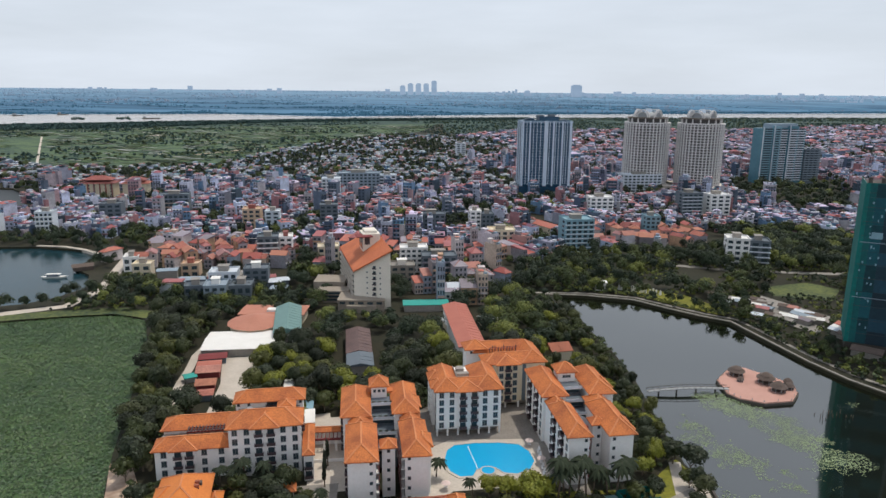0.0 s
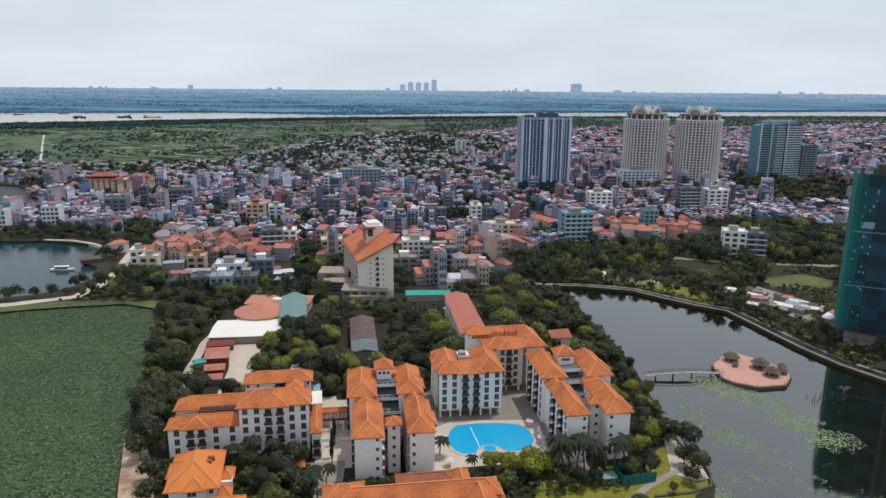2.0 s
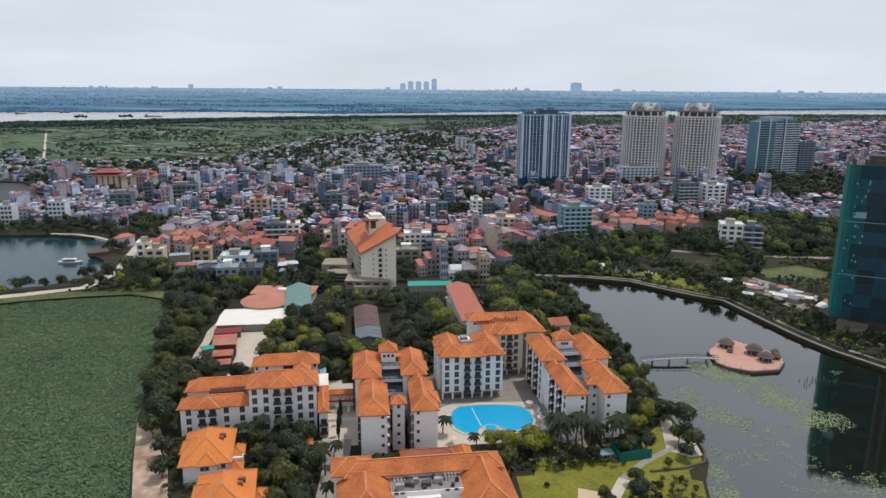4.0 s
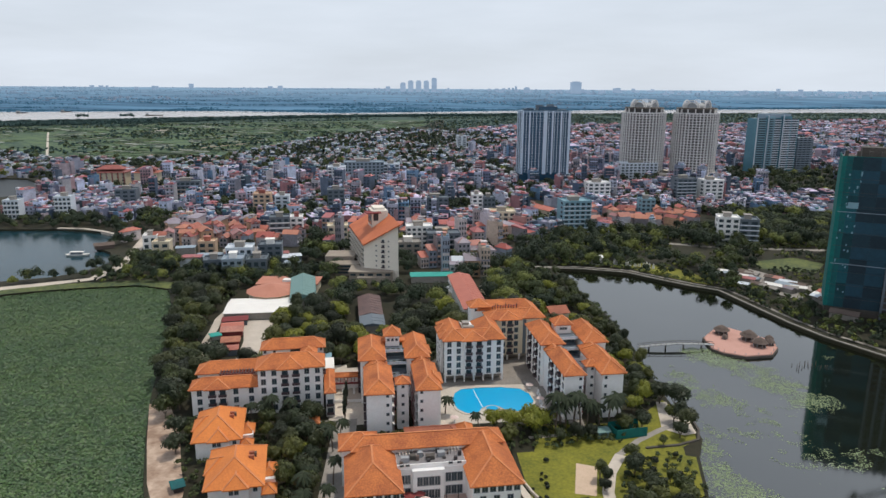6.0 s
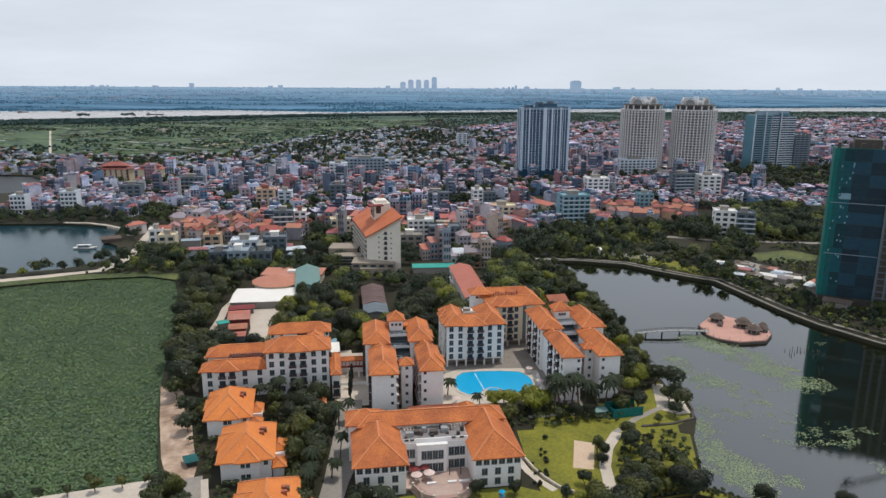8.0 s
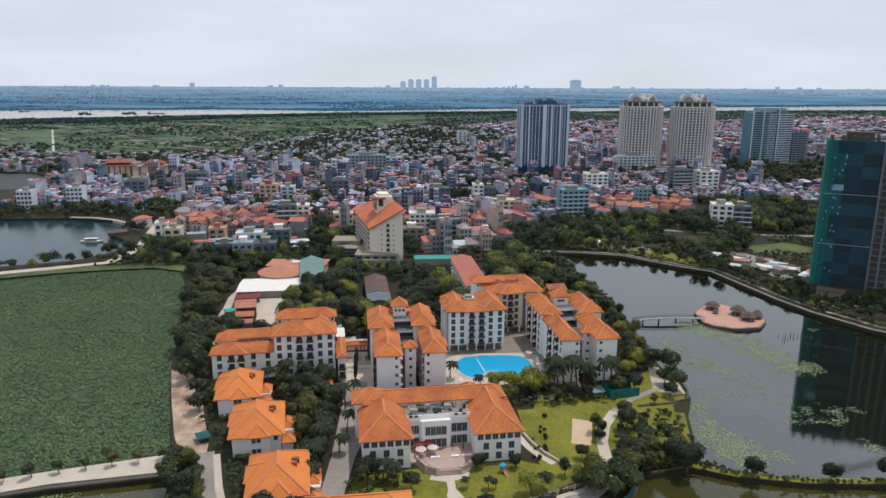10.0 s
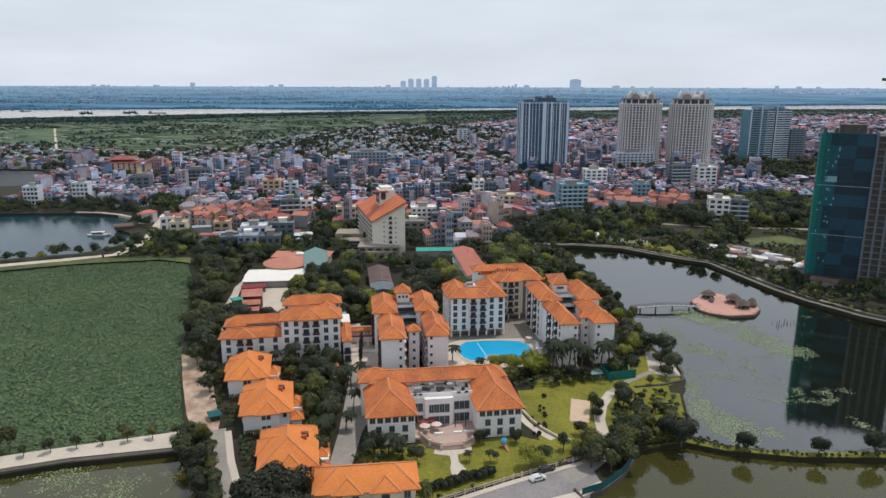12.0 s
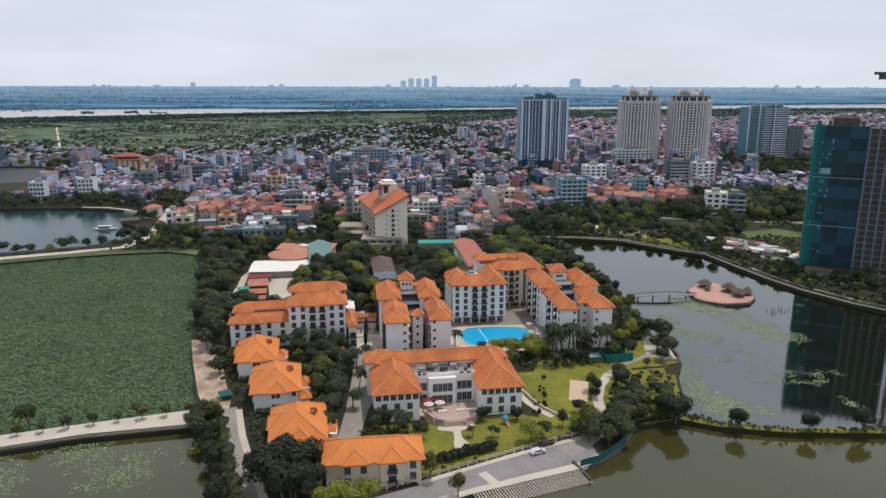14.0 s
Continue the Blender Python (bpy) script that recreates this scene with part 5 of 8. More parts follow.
def net_tower():
    """The unfinished tower behind green nets, with its crane."""
    d1, d2 = Vector((0.89, -0.45)).normalized(), Vector((0.45, 0.89)).normalized()
    rot = math.degrees(math.atan2(d1.y, d1.x))
    b = thing("tower_under_construction", 191, 308, GZ, rot, "unfinished tower wrapped in green and dark safety nets", "tower")
    w, d, h = 46, 26, 80
    nets = [(0, 1.6, "net"), (1.6, 4.2, "net_mid"), (4.2, 8.5, "net_deep"), (8.5, 16, "net_dark"), (16, 24, "net_dark")]
    for f in range(12):
        for u0, u1, m in nets:
            sag = 0.12 * ((f * 5 + int(u0) * 3) % 4) / 3
            bm = boxes((u0, -0.25 - sag, 4 + f * 6.25, u1 - 0.02, -sag, 10.17 + f * 6.25))
            part("net_front", bm, M[m], b, "blue-green net over the concrete frame")
    part("net_side", boxes((-0.25, -0.25, 4, 0.0, d, h - 1)), M["net"], b, "bright green safety net")
    part("net_edge", boxes((-0.3, -0.45, 4, 0.5, -0.25, h - 1)), M["net"], b)
    part("net_top", boxes((0, -0.32, h - 1.8, 24, -0.26, h - 0.8)), M["net"], b)
    part("core", boxes((0.4, 0.4, 0, w, d - 0.4, h - 2), (8, 8, h - 2, 20, 18, h + 3)), M["retaining"], b)
    for f in range(24):
        z = 2 + f * 3.3
        part("slab", boxes((24, -1.0, z, w + 0.5, 0.4, z + 0.4)), M["slate"], b)
        if f % 2 == 0:
            part("scaffold_tube", boxes((0, -0.36, z + 0.2, 24, -0.28, z + 0.32)), M["dark"], b)
    for i in range(6):
        part("column", boxes((24.2 + i * 4.2, -0.9, 0, 25.2 + i * 4.2, -0.2, h)), M["slate"], b)
    for i in range(26):
        u, z = random.uniform(1.5, 9), random.uniform(6, h - 8)
        part("work_light", boxes((u, -0.40, z, u + random.uniform(0.3, 0.7), -0.27, z + random.uniform(0.6, 1.3))), M["cyan_wall"], b, "pale opening in the net")
    part("banner", boxes((4.5, -0.5, 54, 9.0, -0.38, 57)), M["cyan_wall"], b, "pale banner on the net")
    for z in (26, 52):
        part("net_seam", boxes((-0.1, -0.42, z, 24, -0.26, z + 0.3)), M["grey_blue"], b)
    for i in range(5):
        part("parapet_post", boxes((0.5 + i * 5, 0.5, h - 2, 2.0 + i * 5, 2.5, h + 1.6)), M["retaining"], b)
    c = thing("tower_crane", 262, 325, GZ, 200, "dark tower crane above the unfinished tower", "crane")
    part("mast", boxes((-1, -1, 0, 1, 1, 105)), M["dark"], c)
    part("jib", boxes((-14, -0.6, 105, 46, 0.6, 106.4)), M["dark"], c)
    part("trolley", boxes((38, -1.0, 102.6, 42, 1.0, 105)), M["dark"], c)
    part("counterweight", boxes((-14, -1.2, 102, -10, 1.2, 105)), M["dark"], c)
    part("cab", boxes((-1.2, -2.4, 101.5, 1.2, -1, 104.5)), M["dark"], c)


def cream_hotel():
    """A slab whose end wall looks to the lake; its orange roof falls to the windowed long side."""
    b = thing("hotel", -48, 366, GZ, 0, "cream hotel slab with a sloping orange roof and stepped lower floors", "hotel")
    base = [Vector((0, 0, 0)), Vector((20.5, -6, 0)), Vector((5.5, 50, 0)), Vector((-15, 55, 0))]
    top = [20.0, 33.5, 33.5, 20.0]
    bm = bmesh.new()
    lo = [bm.verts.new(p) for p in base]
    hi = [bm.verts.new(p + Vector((0, 0, h))) for p, h in zip(base, top)]
    for i in range(4):
        j = (i + 1) % 4
        bm.faces.new((lo[i], lo[j], hi[j], hi[i]))
    bm.faces.new(hi)
    part("wall", bm, M["hotel_wall"], b)
    cen = sum(base, Vector()) / 4
    bm = bmesh.new()
    out = [cen + (p - cen) * 1.07 for p in base]
    v0 = [bm.verts.new(p + Vector((0, 0, h + 0.1))) for p, h in zip(out, top)]
    v1 = [bm.verts.new(p + Vector((0, 0, h + 0.9))) for p, h in zip(out, top)]
    bm.faces.new(v1)
    bm.faces.new(v0[::-1])
    for i in range(4):
        bm.faces.new((v0[i], v0[(i + 1) % 4], v1[(i + 1) % 4], v1[i]))
    part("roof", bm, M["roof_hotel"], b, "orange-red tiled sloping roof")
    house = part("roof_house", boxes((-5, -7, 22, 5, 7, 37), (-3.5, -5, 37, 3.5, 5, 38.6)), M["hotel_wall"], b)
    house.matrix_basis = pose(6, 27, 0, 0, 0, 15)
    part("glazing", boxes((-5.2, -6, 28, -5, 6, 36), (-4, -7.2, 31, -1, -7, 36)), M["glass"], house)
    part("pergola", boxes((-9, -12, 36.2, 0, -3, 36.7)), M["maroon"], house)
    side = base[3] - base[0]
    turn = math.degrees(math.atan2(-side.y, -side.x))
    for f in range(6):
        o = part("window_band", boxes((1.5, -0.25, 4.6 + f * 2.9, side.length - 1, 0.02, 6.1 + f * 2.9)), M["glass"], b)
        o.matrix_basis = Matrix.Translation(base[3]) @ pose(0, 0, 0, 0, 0, turn)
        o = part("balcony_band", boxes((1, -1.2, 3.7 + f * 2.9, side.length - 0.5, 0.02, 4.4 + f * 2.9)), M["pale"], b)
        o.matrix_basis = Matrix.Translation(base[3]) @ pose(0, 0, 0, 0, 0, turn)
    front = base[1] - base[0]
    turn = math.degrees(math.atan2(front.y, front.x))
    for f in range(8):
        z = 5.5 + f * 3.0
        for k, s in (("s", 0.36), ("b", 0.56), ("s", 0.72)):
            if z < 19 + 9 * s:
                p = base[0].lerp(base[1], s)
                opening(b, k, p.x, p.y, z, turn).scale = (0.8, 0.7, 0.8)
    part("podium", boxes((-8, -9, 0, 17, 6, 6.0), (-3, -12, 0, 13, -9, 4.0)), M["podium_stone"], b, "brown stone podium")
    part("podium_cornice", boxes((-8.4, -9.4, 6.0, 17.4, 6, 6.6)), M["podium_stone"], b)
    for i in range(5):
        part("window", boxes((-7 + i * 5, -9.2, 4.2, -4 + i * 5, -8.95, 5.5)), M["glass"], b)
    part("west_wing", boxes((-22, 6, 0, -4, 16, 7), (-26, 18, 0, -8, 34, 9)), M["podium_stone"], b)
    for f in range(3):
        part("wing_window", boxes((-21, 5.85, 1.4 + f * 1.9, -9, 6.02, 2.6 + f * 1.9)), M["glass"], b)


glass_tower()
round_tower(249, 850)
round_tower(310, 838)
teal_tower()
net_tower()
cream_hotel()


# ---- single landmark buildings between wood and town ----
def shed(name, x, y, rot, w, d, h, rise, roof, wall, label, category="building", label_roof=""):
    """A gabled hall, its ridge along w."""
    b = thing(name, x, y, GZ, rot, label, category)
    part("wall", boxes((0, 0, 0, w, d, h)), M[wall], b)
    bm = bmesh.new()
    o = 0.6
    v = [bm.verts.new(c) for c in ((-o, -o, h), (w + o, -o, h), (w + o, d / 2, h + rise), (-o, d / 2, h + rise), (w + o, d + o, h), (-o, d + o, h), (-o, -o, h - 0.2), (w + o, -o, h - 0.2), (w + o, d + o, h - 0.2), (-o, d + o, h - 0.2))]
    for q in ((0, 1, 2, 3), (3, 2, 4, 5), (6, 7, 1, 0), (8, 9, 5, 4), (9, 8, 7, 6), (7, 8, 4, 2, 1), (9, 6, 0, 3, 5)):
        bm.faces.new([v[i] for i in q])
    r = part("roof", bm, M[roof], b, label_roof)
    for i in range(1, int(w / 4)):
        u = i * 4.0
        part("seam", bar(bmesh.new(), (u, -o, h + 0.06), (u, d / 2, h + rise + 0.06), 0.12, 0.1), M[roof], r)
    return b


shed("event_tent", -107, 289.5, 7, 33, 23, 3.8, 0.9, "tent", "concrete", "long white event tent roof", "tent")
shed("sports_hall", -66, 306, 101, 40, 12, 6.8, 2.4, "green_sheet", "concrete", "hall with a faded green sheet roof", "hall")
shed("red_hall", 19.8, 284, 97, 60, 11.5, 9.0, 1.6, "red_sheet", "white", "long hall with a plain red sheet roof", "hall")
shed("teal_shelter", -20, 357, 5, 24, 9, 4.0, 1.0, "teal", "concrete", "low shelter with a bright teal roof", "shelter")
shed("grey_shed", -28.6, 272.5, 98, 14, 10.5, 4.5, 1.2, "slate", "concrete", "small shed with a blue-grey sheet roof", "shed")
shed("brown_shed", -30.8, 287, 98, 30, 10.5, 4.5, 1.6, "roof_brown", "concrete", "small shed with a rusty brown roof", "shed")
for x, y, w, d, m in ((-105, 281, 11, 6, "maroon"), (-103, 273.5, 9, 5, "red_sheet"), (-93, 245, 5, 5, "rust")):
    shed("market_stall", x, y, 14, w, d, 2.8, 0.6, m, "slate", "low stall with a dark red roof beside the pale yard", "stall")
shed("garden_store", -61, 250, 8, 7, 10, 3.0, 0.6, "tent", "cream", "small store with a pale corrugated roof", "shed")
shed("blue_canopy", -50, 226, 8, 4, 14, 5.6, 0.3, "cyan_wall", "concrete", "narrow canopy with a pale blue roof", "canopy")
shed("market_hall", 108, 560, 118, 70, 14, 6.0, 2.0, "red_sheet", "cream", "long market hall with a red sheet roof", "hall")
shed("garden_kiosk", -97, 254, 12, 7, 6, 2.8, 1.4, "rust", "maroon", "small red kiosk beside the yard", "kiosk")
shed("garden_kiosk", -101, 266, 12, 9, 7, 3.0, 1.4, "rust", "maroon", "red roofed kiosk beside the yard", "kiosk")
shed("green_awning", -104, 262, 30, 4, 4, 2.4, 0.5, "teal", "concrete", "small bright green awning", "awning")
for x, y, w, d in ((2, 331, 9, 7), (6, 317, 7, 6), (4, 324, 6, 5), (22, 333, 8, 8)):
    shed("white_annex", x, y, 20, w, d, 3.6, 0.5, "tent", "cream", "low white-roofed annex beside the red hall", "annex")
shed("tarpaulin_hut", -76.4, 145, 30, 2.6, 3.6, 1.8, 0.6, "net_mid", "dark", "small hut under a dark teal tarpaulin", "hut")
shed("round_roof_annex", 50, 288, 14, 9, 10, 5.0, 2.4, "roof_old", "cream", "annex with a weathered round red roof", "building")


def salmon_hall():
    b = thing("round_hall", -92, 325, GZ, 0, "hall with a fan-shaped salmon tiled roof", "hall")
    part("wall", tube(bmesh.new(), (0, 0, 0), (0, 0, 5), 12.5, 12.5, 12), M["cream"], b)
    part("roof", tube(bmesh.new(), (0, 0, 5), (0, 0, 8.6), 13.8, 1.0, 12), M["salmon"], b, "salmon conical roof")
    part("rear_roof", boxes((-12, 10, 4.8, 22, 26, 5.4)), M["salmon"], b)
    part("rear_wall", boxes((-11, 11, 0, 21, 25, 4.8)), M["cream"], b)
    part("vent_box", boxes((2, 14, 5.4, 9, 18, 6.6)), M["tent"], b)


salmon_hall()


# ---- plants ----
class Quads:
    """Gathers four-sided faces for one joined mesh."""

    def __init__(self):
        self.v, self.f, self.m, self.n = [], [], [], 0

    def add(self, v, f, mi=0):
        v, f = np.asarray(v, float).reshape(-1, 3), np.asarray(f, int).reshape(-1, 4)
        self.v.append(v)
        self.f.append(f + self.n)
        self.m.append(np.full(len(f), mi, int) if np.isscalar(mi) else np.asarray(mi))
        self.n += len(v)

    def loose(self, v, mi=0):
        v = np.asarray(v, float).reshape(-1, 4, 3)
        self.add(v, np.arange(len(v) * 4).reshape(-1, 4), mi)

    def mesh(self, name, materials):
        v, f, m = np.concatenate(self.v), np.concatenate(self.f), np.concatenate(self.m)
        me = bpy.data.meshes.new(name)
        me.vertices.add(len(v))
        me.vertices.foreach_set("co", v.ravel())
        me.loops.add(f.size)
        me.loops.foreach_set("vertex_index", f.ravel())
        me.polygons.add(len(f))
        me.polygons.foreach_set("loop_start", np.arange(0, f.size, 4))
        me.polygons.foreach_set("loop_total", np.full(len(f), 4))
        me.polygons.foreach_set("material_index", m)
        me.polygons.foreach_set("use_smooth", np.zeros(len(f), bool))
        for k in materials:
            me.materials.append(k)
        me.update(calc_edges=True)
        me.validate()
        return me


RNG = np.random.default_rng(7)


def leaf_quads(centre, normal, size, rng):
    """Small leaning leaf clumps: one four-sided, slightly uneven face each."""
    n = len(centre)
    normal = normal / np.maximum(np.linalg.norm(normal, axis=1, keepdims=True), 1e-6)
    t = np.cross(normal, rng.normal(size=(n, 3)))
    t /= np.maximum(np.linalg.norm(t, axis=1, keepdims=True), 1e-6)
    b = np.cross(normal, t)
    size = np.asarray(size).reshape(-1, 1) * np.ones((n, 1))
    k = rng.uniform(0.65, 1.25, (n, 4, 1))
    c = np.stack([-t - b, t - b * 0.8, t * 0.8 + b, -t * 0.9 + b * 0.8], 1) * k * (size / 2)[:, None, :]
    return centre[:, None, :] + c


def crown_points(n, radius, height, lobes, rng, low=0.25):
    """Places and outward ways on an uneven crown built of lobes, its foot at 0."""
    a = rng.uniform(0, 6.2832, lobes)
    r = rng.uniform(0.25, 0.62, lobes) * radius
    c = np.stack([np.cos(a) * r, np.sin(a) * r, rng.uniform(0.4, 0.72, lobes) * height], 1)
    c[0] = (0, 0, 0.66 * height)
    size = rng.uniform(0.38, 0.6, lobes)
    size[0] = 0.6
    i = rng.integers(0, lobes, n)
    d = rng.normal(size=(n, 3))
    d /= np.linalg.norm(d, axis=1, keepdims=True)
    d[:, 2] = np.where(d[:, 2] < -low, -d[:, 2], d[:, 2])
    rad = np.stack([size[i] * radius, size[i] * radius, size[i] * height * 0.62], 1) * rng.uniform(0.78, 1.06, (n, 1))
    return c[i] + d * rad, d + rng.normal(size=(n, 3)) * 0.22


def tree_kind(name, radius, height, trunk, n, leaf, material, lobes, seed, label):
    """A tree: tapered trunk with limbs, and a crown of many leaf clumps. Its foot is at 0."""
    rng = np.random.default_rng(seed)
    b = thing(name, 0, 0, 0, 0, label, "tree")
    bm = bmesh.new()
    tube(bm, (0, 0, 0), (0.1, 0.05, trunk), height * 0.035, height * 0.024, 7)
    for k in range(4):
        a = 6.2832 * k / 4 + rng.uniform(0, 1)
        tube(bm, (0.1, 0.05, trunk * 0.9), (math.cos(a) * radius * 0.5, math.sin(a) * radius * 0.5, trunk + height * 0.35), height * 0.018, height * 0.006, 5)
    part("trunk", bm, M["bark"], b)
    q = Quads()
    p, d = crown_points(n, radius, height - trunk * 0.8, lobes, rng)
    p[:, 2] += trunk * 0.8
    q.loose(leaf_quads(p, d, rng.uniform(0.7, 1.3, n) * leaf, rng))
    m = n // 4
    p, d = crown_points(m, radius * 0.72, (height - trunk * 0.8) * 0.85, lobes, np.random.default_rng(seed))
    p[:, 2] += trunk * 0.8
    q.loose(leaf_quads(p, d, np.full(m, leaf * 1.9), rng))
    part("crown", q.mesh("crown", [M[material]]), None, b)
    return b


def palm_kind(seed, h, label):
    rng = np.random.default_rng(seed)
    b = thing("palm_tree", 0, 0, 0, 0, label, "palm tree")
    bm = bmesh.new()
    for k in range(4):
        tube(bm, (0.08 * k * k, 0, h * k / 4), (0.08 * (k + 1) ** 2, 0, h * (k + 1) / 4), 0.24 - 0.02 * k, 0.22 - 0.02 * k, 7)
    part("trunk", bm, M["bark"], b)
    for k in range(20):
        a, up = 6.2832 * k / 20 + rng.uniform(-0.2, 0.2), rng.uniform(0.1, 0.9)
        out, q = Vector((math.cos(a), math.sin(a), 0)), Quads()
        side = Vector((-math.sin(a), math.cos(a), 0))
        base = Vector((1.28, 0, h))
        pts = [base + out * (2.9 * s) + Vector((0, 0, up * 2.4 * s - 2.9 * s * s)) for s in (0, 0.25, 0.5, 0.75, 1.0)]
        for i in range(4):
            w0, w1 = (0.12, 0.5, 0.55, 0.4, 0.08)[i:i + 2]
            for sgn in (1, -1):
                q.loose([[pts[i], pts[i + 1], pts[i + 1] + side * w1 * sgn - Vector((0, 0, w1 * 0.7)), pts[i] + side * w0 * sgn - Vector((0, 0, w0 * 0.7))]])
        part("frond", q.mesh("frond", [M["frond"]]), None, b)
    return b


TREES = [
    tree_kind("broadleaf_tree", 5.4, 10.5, 2.4, 1900, 0.5, "leaf", 8, 1, "broad dark green tree with a dense rounded crown"),
    tree_kind("broadleaf_tree", 4.6, 9.0, 2.0, 1600, 0.46, "leaf", 7, 2, "mid-green broadleaf tree with an uneven crown"),
    tree_kind("broadleaf_tree", 3.8, 11.0, 2.8, 1500, 0.44, "leaf", 7, 3, "tall green tree with a narrow layered crown"),
    tree_kind("broadleaf_tree", 5.0, 9.0, 2.0, 1800, 0.46, "leaf_bright", 8, 4, "bright yellow-green tree with a full crown"),
    tree_kind("broadleaf_tree", 5.2, 10.0, 2.2, 1900, 0.5, "leaf_dark", 8, 5, "very dark green tree with a heavy crown"),
    tree_kind("small_tree", 2.2, 4.6, 1.4, 600, 0.34, "leaf", 5, 6, "small round tree on a thin stem"),
    tree_kind("shrub", 1.3, 1.7, 0.3, 260, 0.26, "leaf_dark", 4, 8, "low dark clipped garden shrub"),
    tree_kind("cypress", 0.75, 10.0, 0.5, 300, 0.5, "leaf_dark", 3, 9, "slim dark column cypress by the gate"),
]
PALMS = [palm_kind(11, 9.0, "tall palm with drooping dark fronds"), palm_kind(12, 6.5, "palm with drooping dark fronds")]
FIRST = set()


def plant(kind, x, y, size=1.0, turn=0.0, z=GZ, stretch=1.0):
    """Puts a copy of a kind of tree; the first one goes to the model itself."""
    m = pose(x, y, z - 0.05, 0, 0, turn) @ Matrix.Diagonal((size, size, size * stretch, 1))
    if kind not in FIRST:
        FIRST.add(kind)
        kind.matrix_basis = m
        return kind
    ob = copy_thing(kind, pose(x, y, z - 0.05, 0, 0, turn))
    ob.scale = (size, size, size * stretch)
    return ob


# footprints that stay free of plants and houses
FREE = [
    [(-92, 188), (-66, 189), (-36, 194), (-36, 216), (-44, 222), (-68, 216), (-93, 214)],
    [(-30, 172), (-1, 175), (-9, 230), (-37, 226)], [(-4, 216), (24, 221), (21, 244), (-7, 240)], [(8, 238), (41, 244), (38, 262), (6, 258)],
    [(37, 186), (62, 189), (62, 222), (56, 242), (30, 240)], [(-28, 128), (20, 136), (16, 162), (-32, 158)], [(-12, 122), (8, 124), (6, 132), (-14, 130)],
    [(-14, 156), (6, 160), (4, 172), (-14, 168)], [(-78, 160), (-60, 164), (-64, 182), (-81, 178)], [(-66, 135), (-47, 139), (-51, 157), (-69, 153)],
    [(-53, 105), (-33, 109), (-37, 127), (-56, 123)], [(-40, 94), (-9, 98), (-10, 112), (-41, 109)], [(-5, 192), (10, 190), (32, 194), (34, 216), (3, 218), (-4, 211)],
    [(-112, 284), (-74, 288), (-76, 320), (-116, 318)], [(-106, 300), (-62, 298), (-62, 350), (-110, 345)], [(4, 278), (24, 280), (18, 350), (-4, 348)],
    [(-26, 334), (8, 336), (8, 374), (-26, 374)], [(-46, 264), (-26, 264), (-32, 318), (-48, 318)], [(-78, 350), (-24, 350), (-36, 428), (-80, 428)],
    [(-108, 304), (-83, 304), (-75, 262), (-75, 240), (-88, 235), (-106, 256)], [(-41, 184), (-27, 186), (-31, 216), (-36, 236), (-48, 234), (-43, 210)], strip([(-110, 302), (-110.5, 292), (-108, 277), (-106.5, 262), (-104, 246)], 5), [(-4, 215), (36, 190), (46, 184), (41, 263), (6, 259)], [(186, 305), (236, 282), (252, 316), (200, 340)], [(85, 548), (125, 556), (90, 640), (64, 632)],
    strip([(-36, 190), (-38, 204), (-42, 222), (-45, 236)], 9), strip([(-72, 140), (-66, 122), (-59, 106), (-52, 91), (-44, 70)], 9), [(36, 121), (14, 113), (-30, 88), (-30, 78), (38, 110)],
    strip([(42, 124), (43.5, 136), (44.5, 147), (47.5, 157), (53, 167), (61, 176), (70, 183), (78, 188)], 5), strip([(-33, 110), (-32.5, 138), (-31, 160), (-34, 178), (-37, 192)], 6.5),
    [(22, 168), (50, 172), (48, 164), (42, 146), (41, 132), (32, 128), (22, 140)],
    [(114, 397), (126, 382), (138, 370), (152, 358), (152, 382), (126, 406)], [(199, 412), (234, 424), (246, 408), (228, 384), (198, 394)], [(193, 394), (212, 354), (190, 330), (170, 362)], [(152, 430), (168, 474), (184, 440), (170, 404)], strip([(171, 419), (210, 439), (262, 446)], 8),
    [(44, 282), (64, 282), (66, 306), (46, 306)], strip([(-206, 362), (-203, 395), (-207, 414), (-217, 453), (-226, 490)], 8), strip([(-305, 508), (-283, 506), (-264, 497), (-246, 484)], 5), strip([(-450, 258), (-340, 300), (-268, 331), (-228, 350), (-205, 362)], 11),
]
TOWER_SITES = [[(78, 780), (150, 780), (150, 825), (78, 825)], [(215, 812), (360, 800), (360, 885), (215, 885)], [(410, 895), (535, 900), (530, 945), (410, 940)]]


def scatter(outline, space, rng, gap=1.0):
    """Uneven places in an outline, kept apart."""
    x0, x1 = min(p[0] for p in outline), max(p[0] for p in outline)
    y0, y1 = min(p[1] for p in outline), max(p[1] for p in outline)
    out = []
    for j in range(int((y1 - y0) / space) + 1):
        for i in range(int((x1 - x0) / space) + 1):
            x = x0 + (i + 0.5 * (j % 2)) * space + rng.uniform(-0.38, 0.38) * space
            y = y0 + j * space + rng.uniform(-0.38, 0.38) * space
            out.append((x, y))
    p = np.array(out)
    p = p[inside(outline, p[:, 0], p[:, 1])]
    bad = np.zeros(len(p), bool)
    for dx, dy in ((gap, gap), (-gap, gap), (gap, -gap), (-gap, -gap)) if gap else ((0, 0),):
        for f in FREE + WATERS:
            bad |= inside(f, p[:, 0] + dx, p[:, 1] + dy)
    return [(float(x), float(y)) for x, y in p[~bad]]


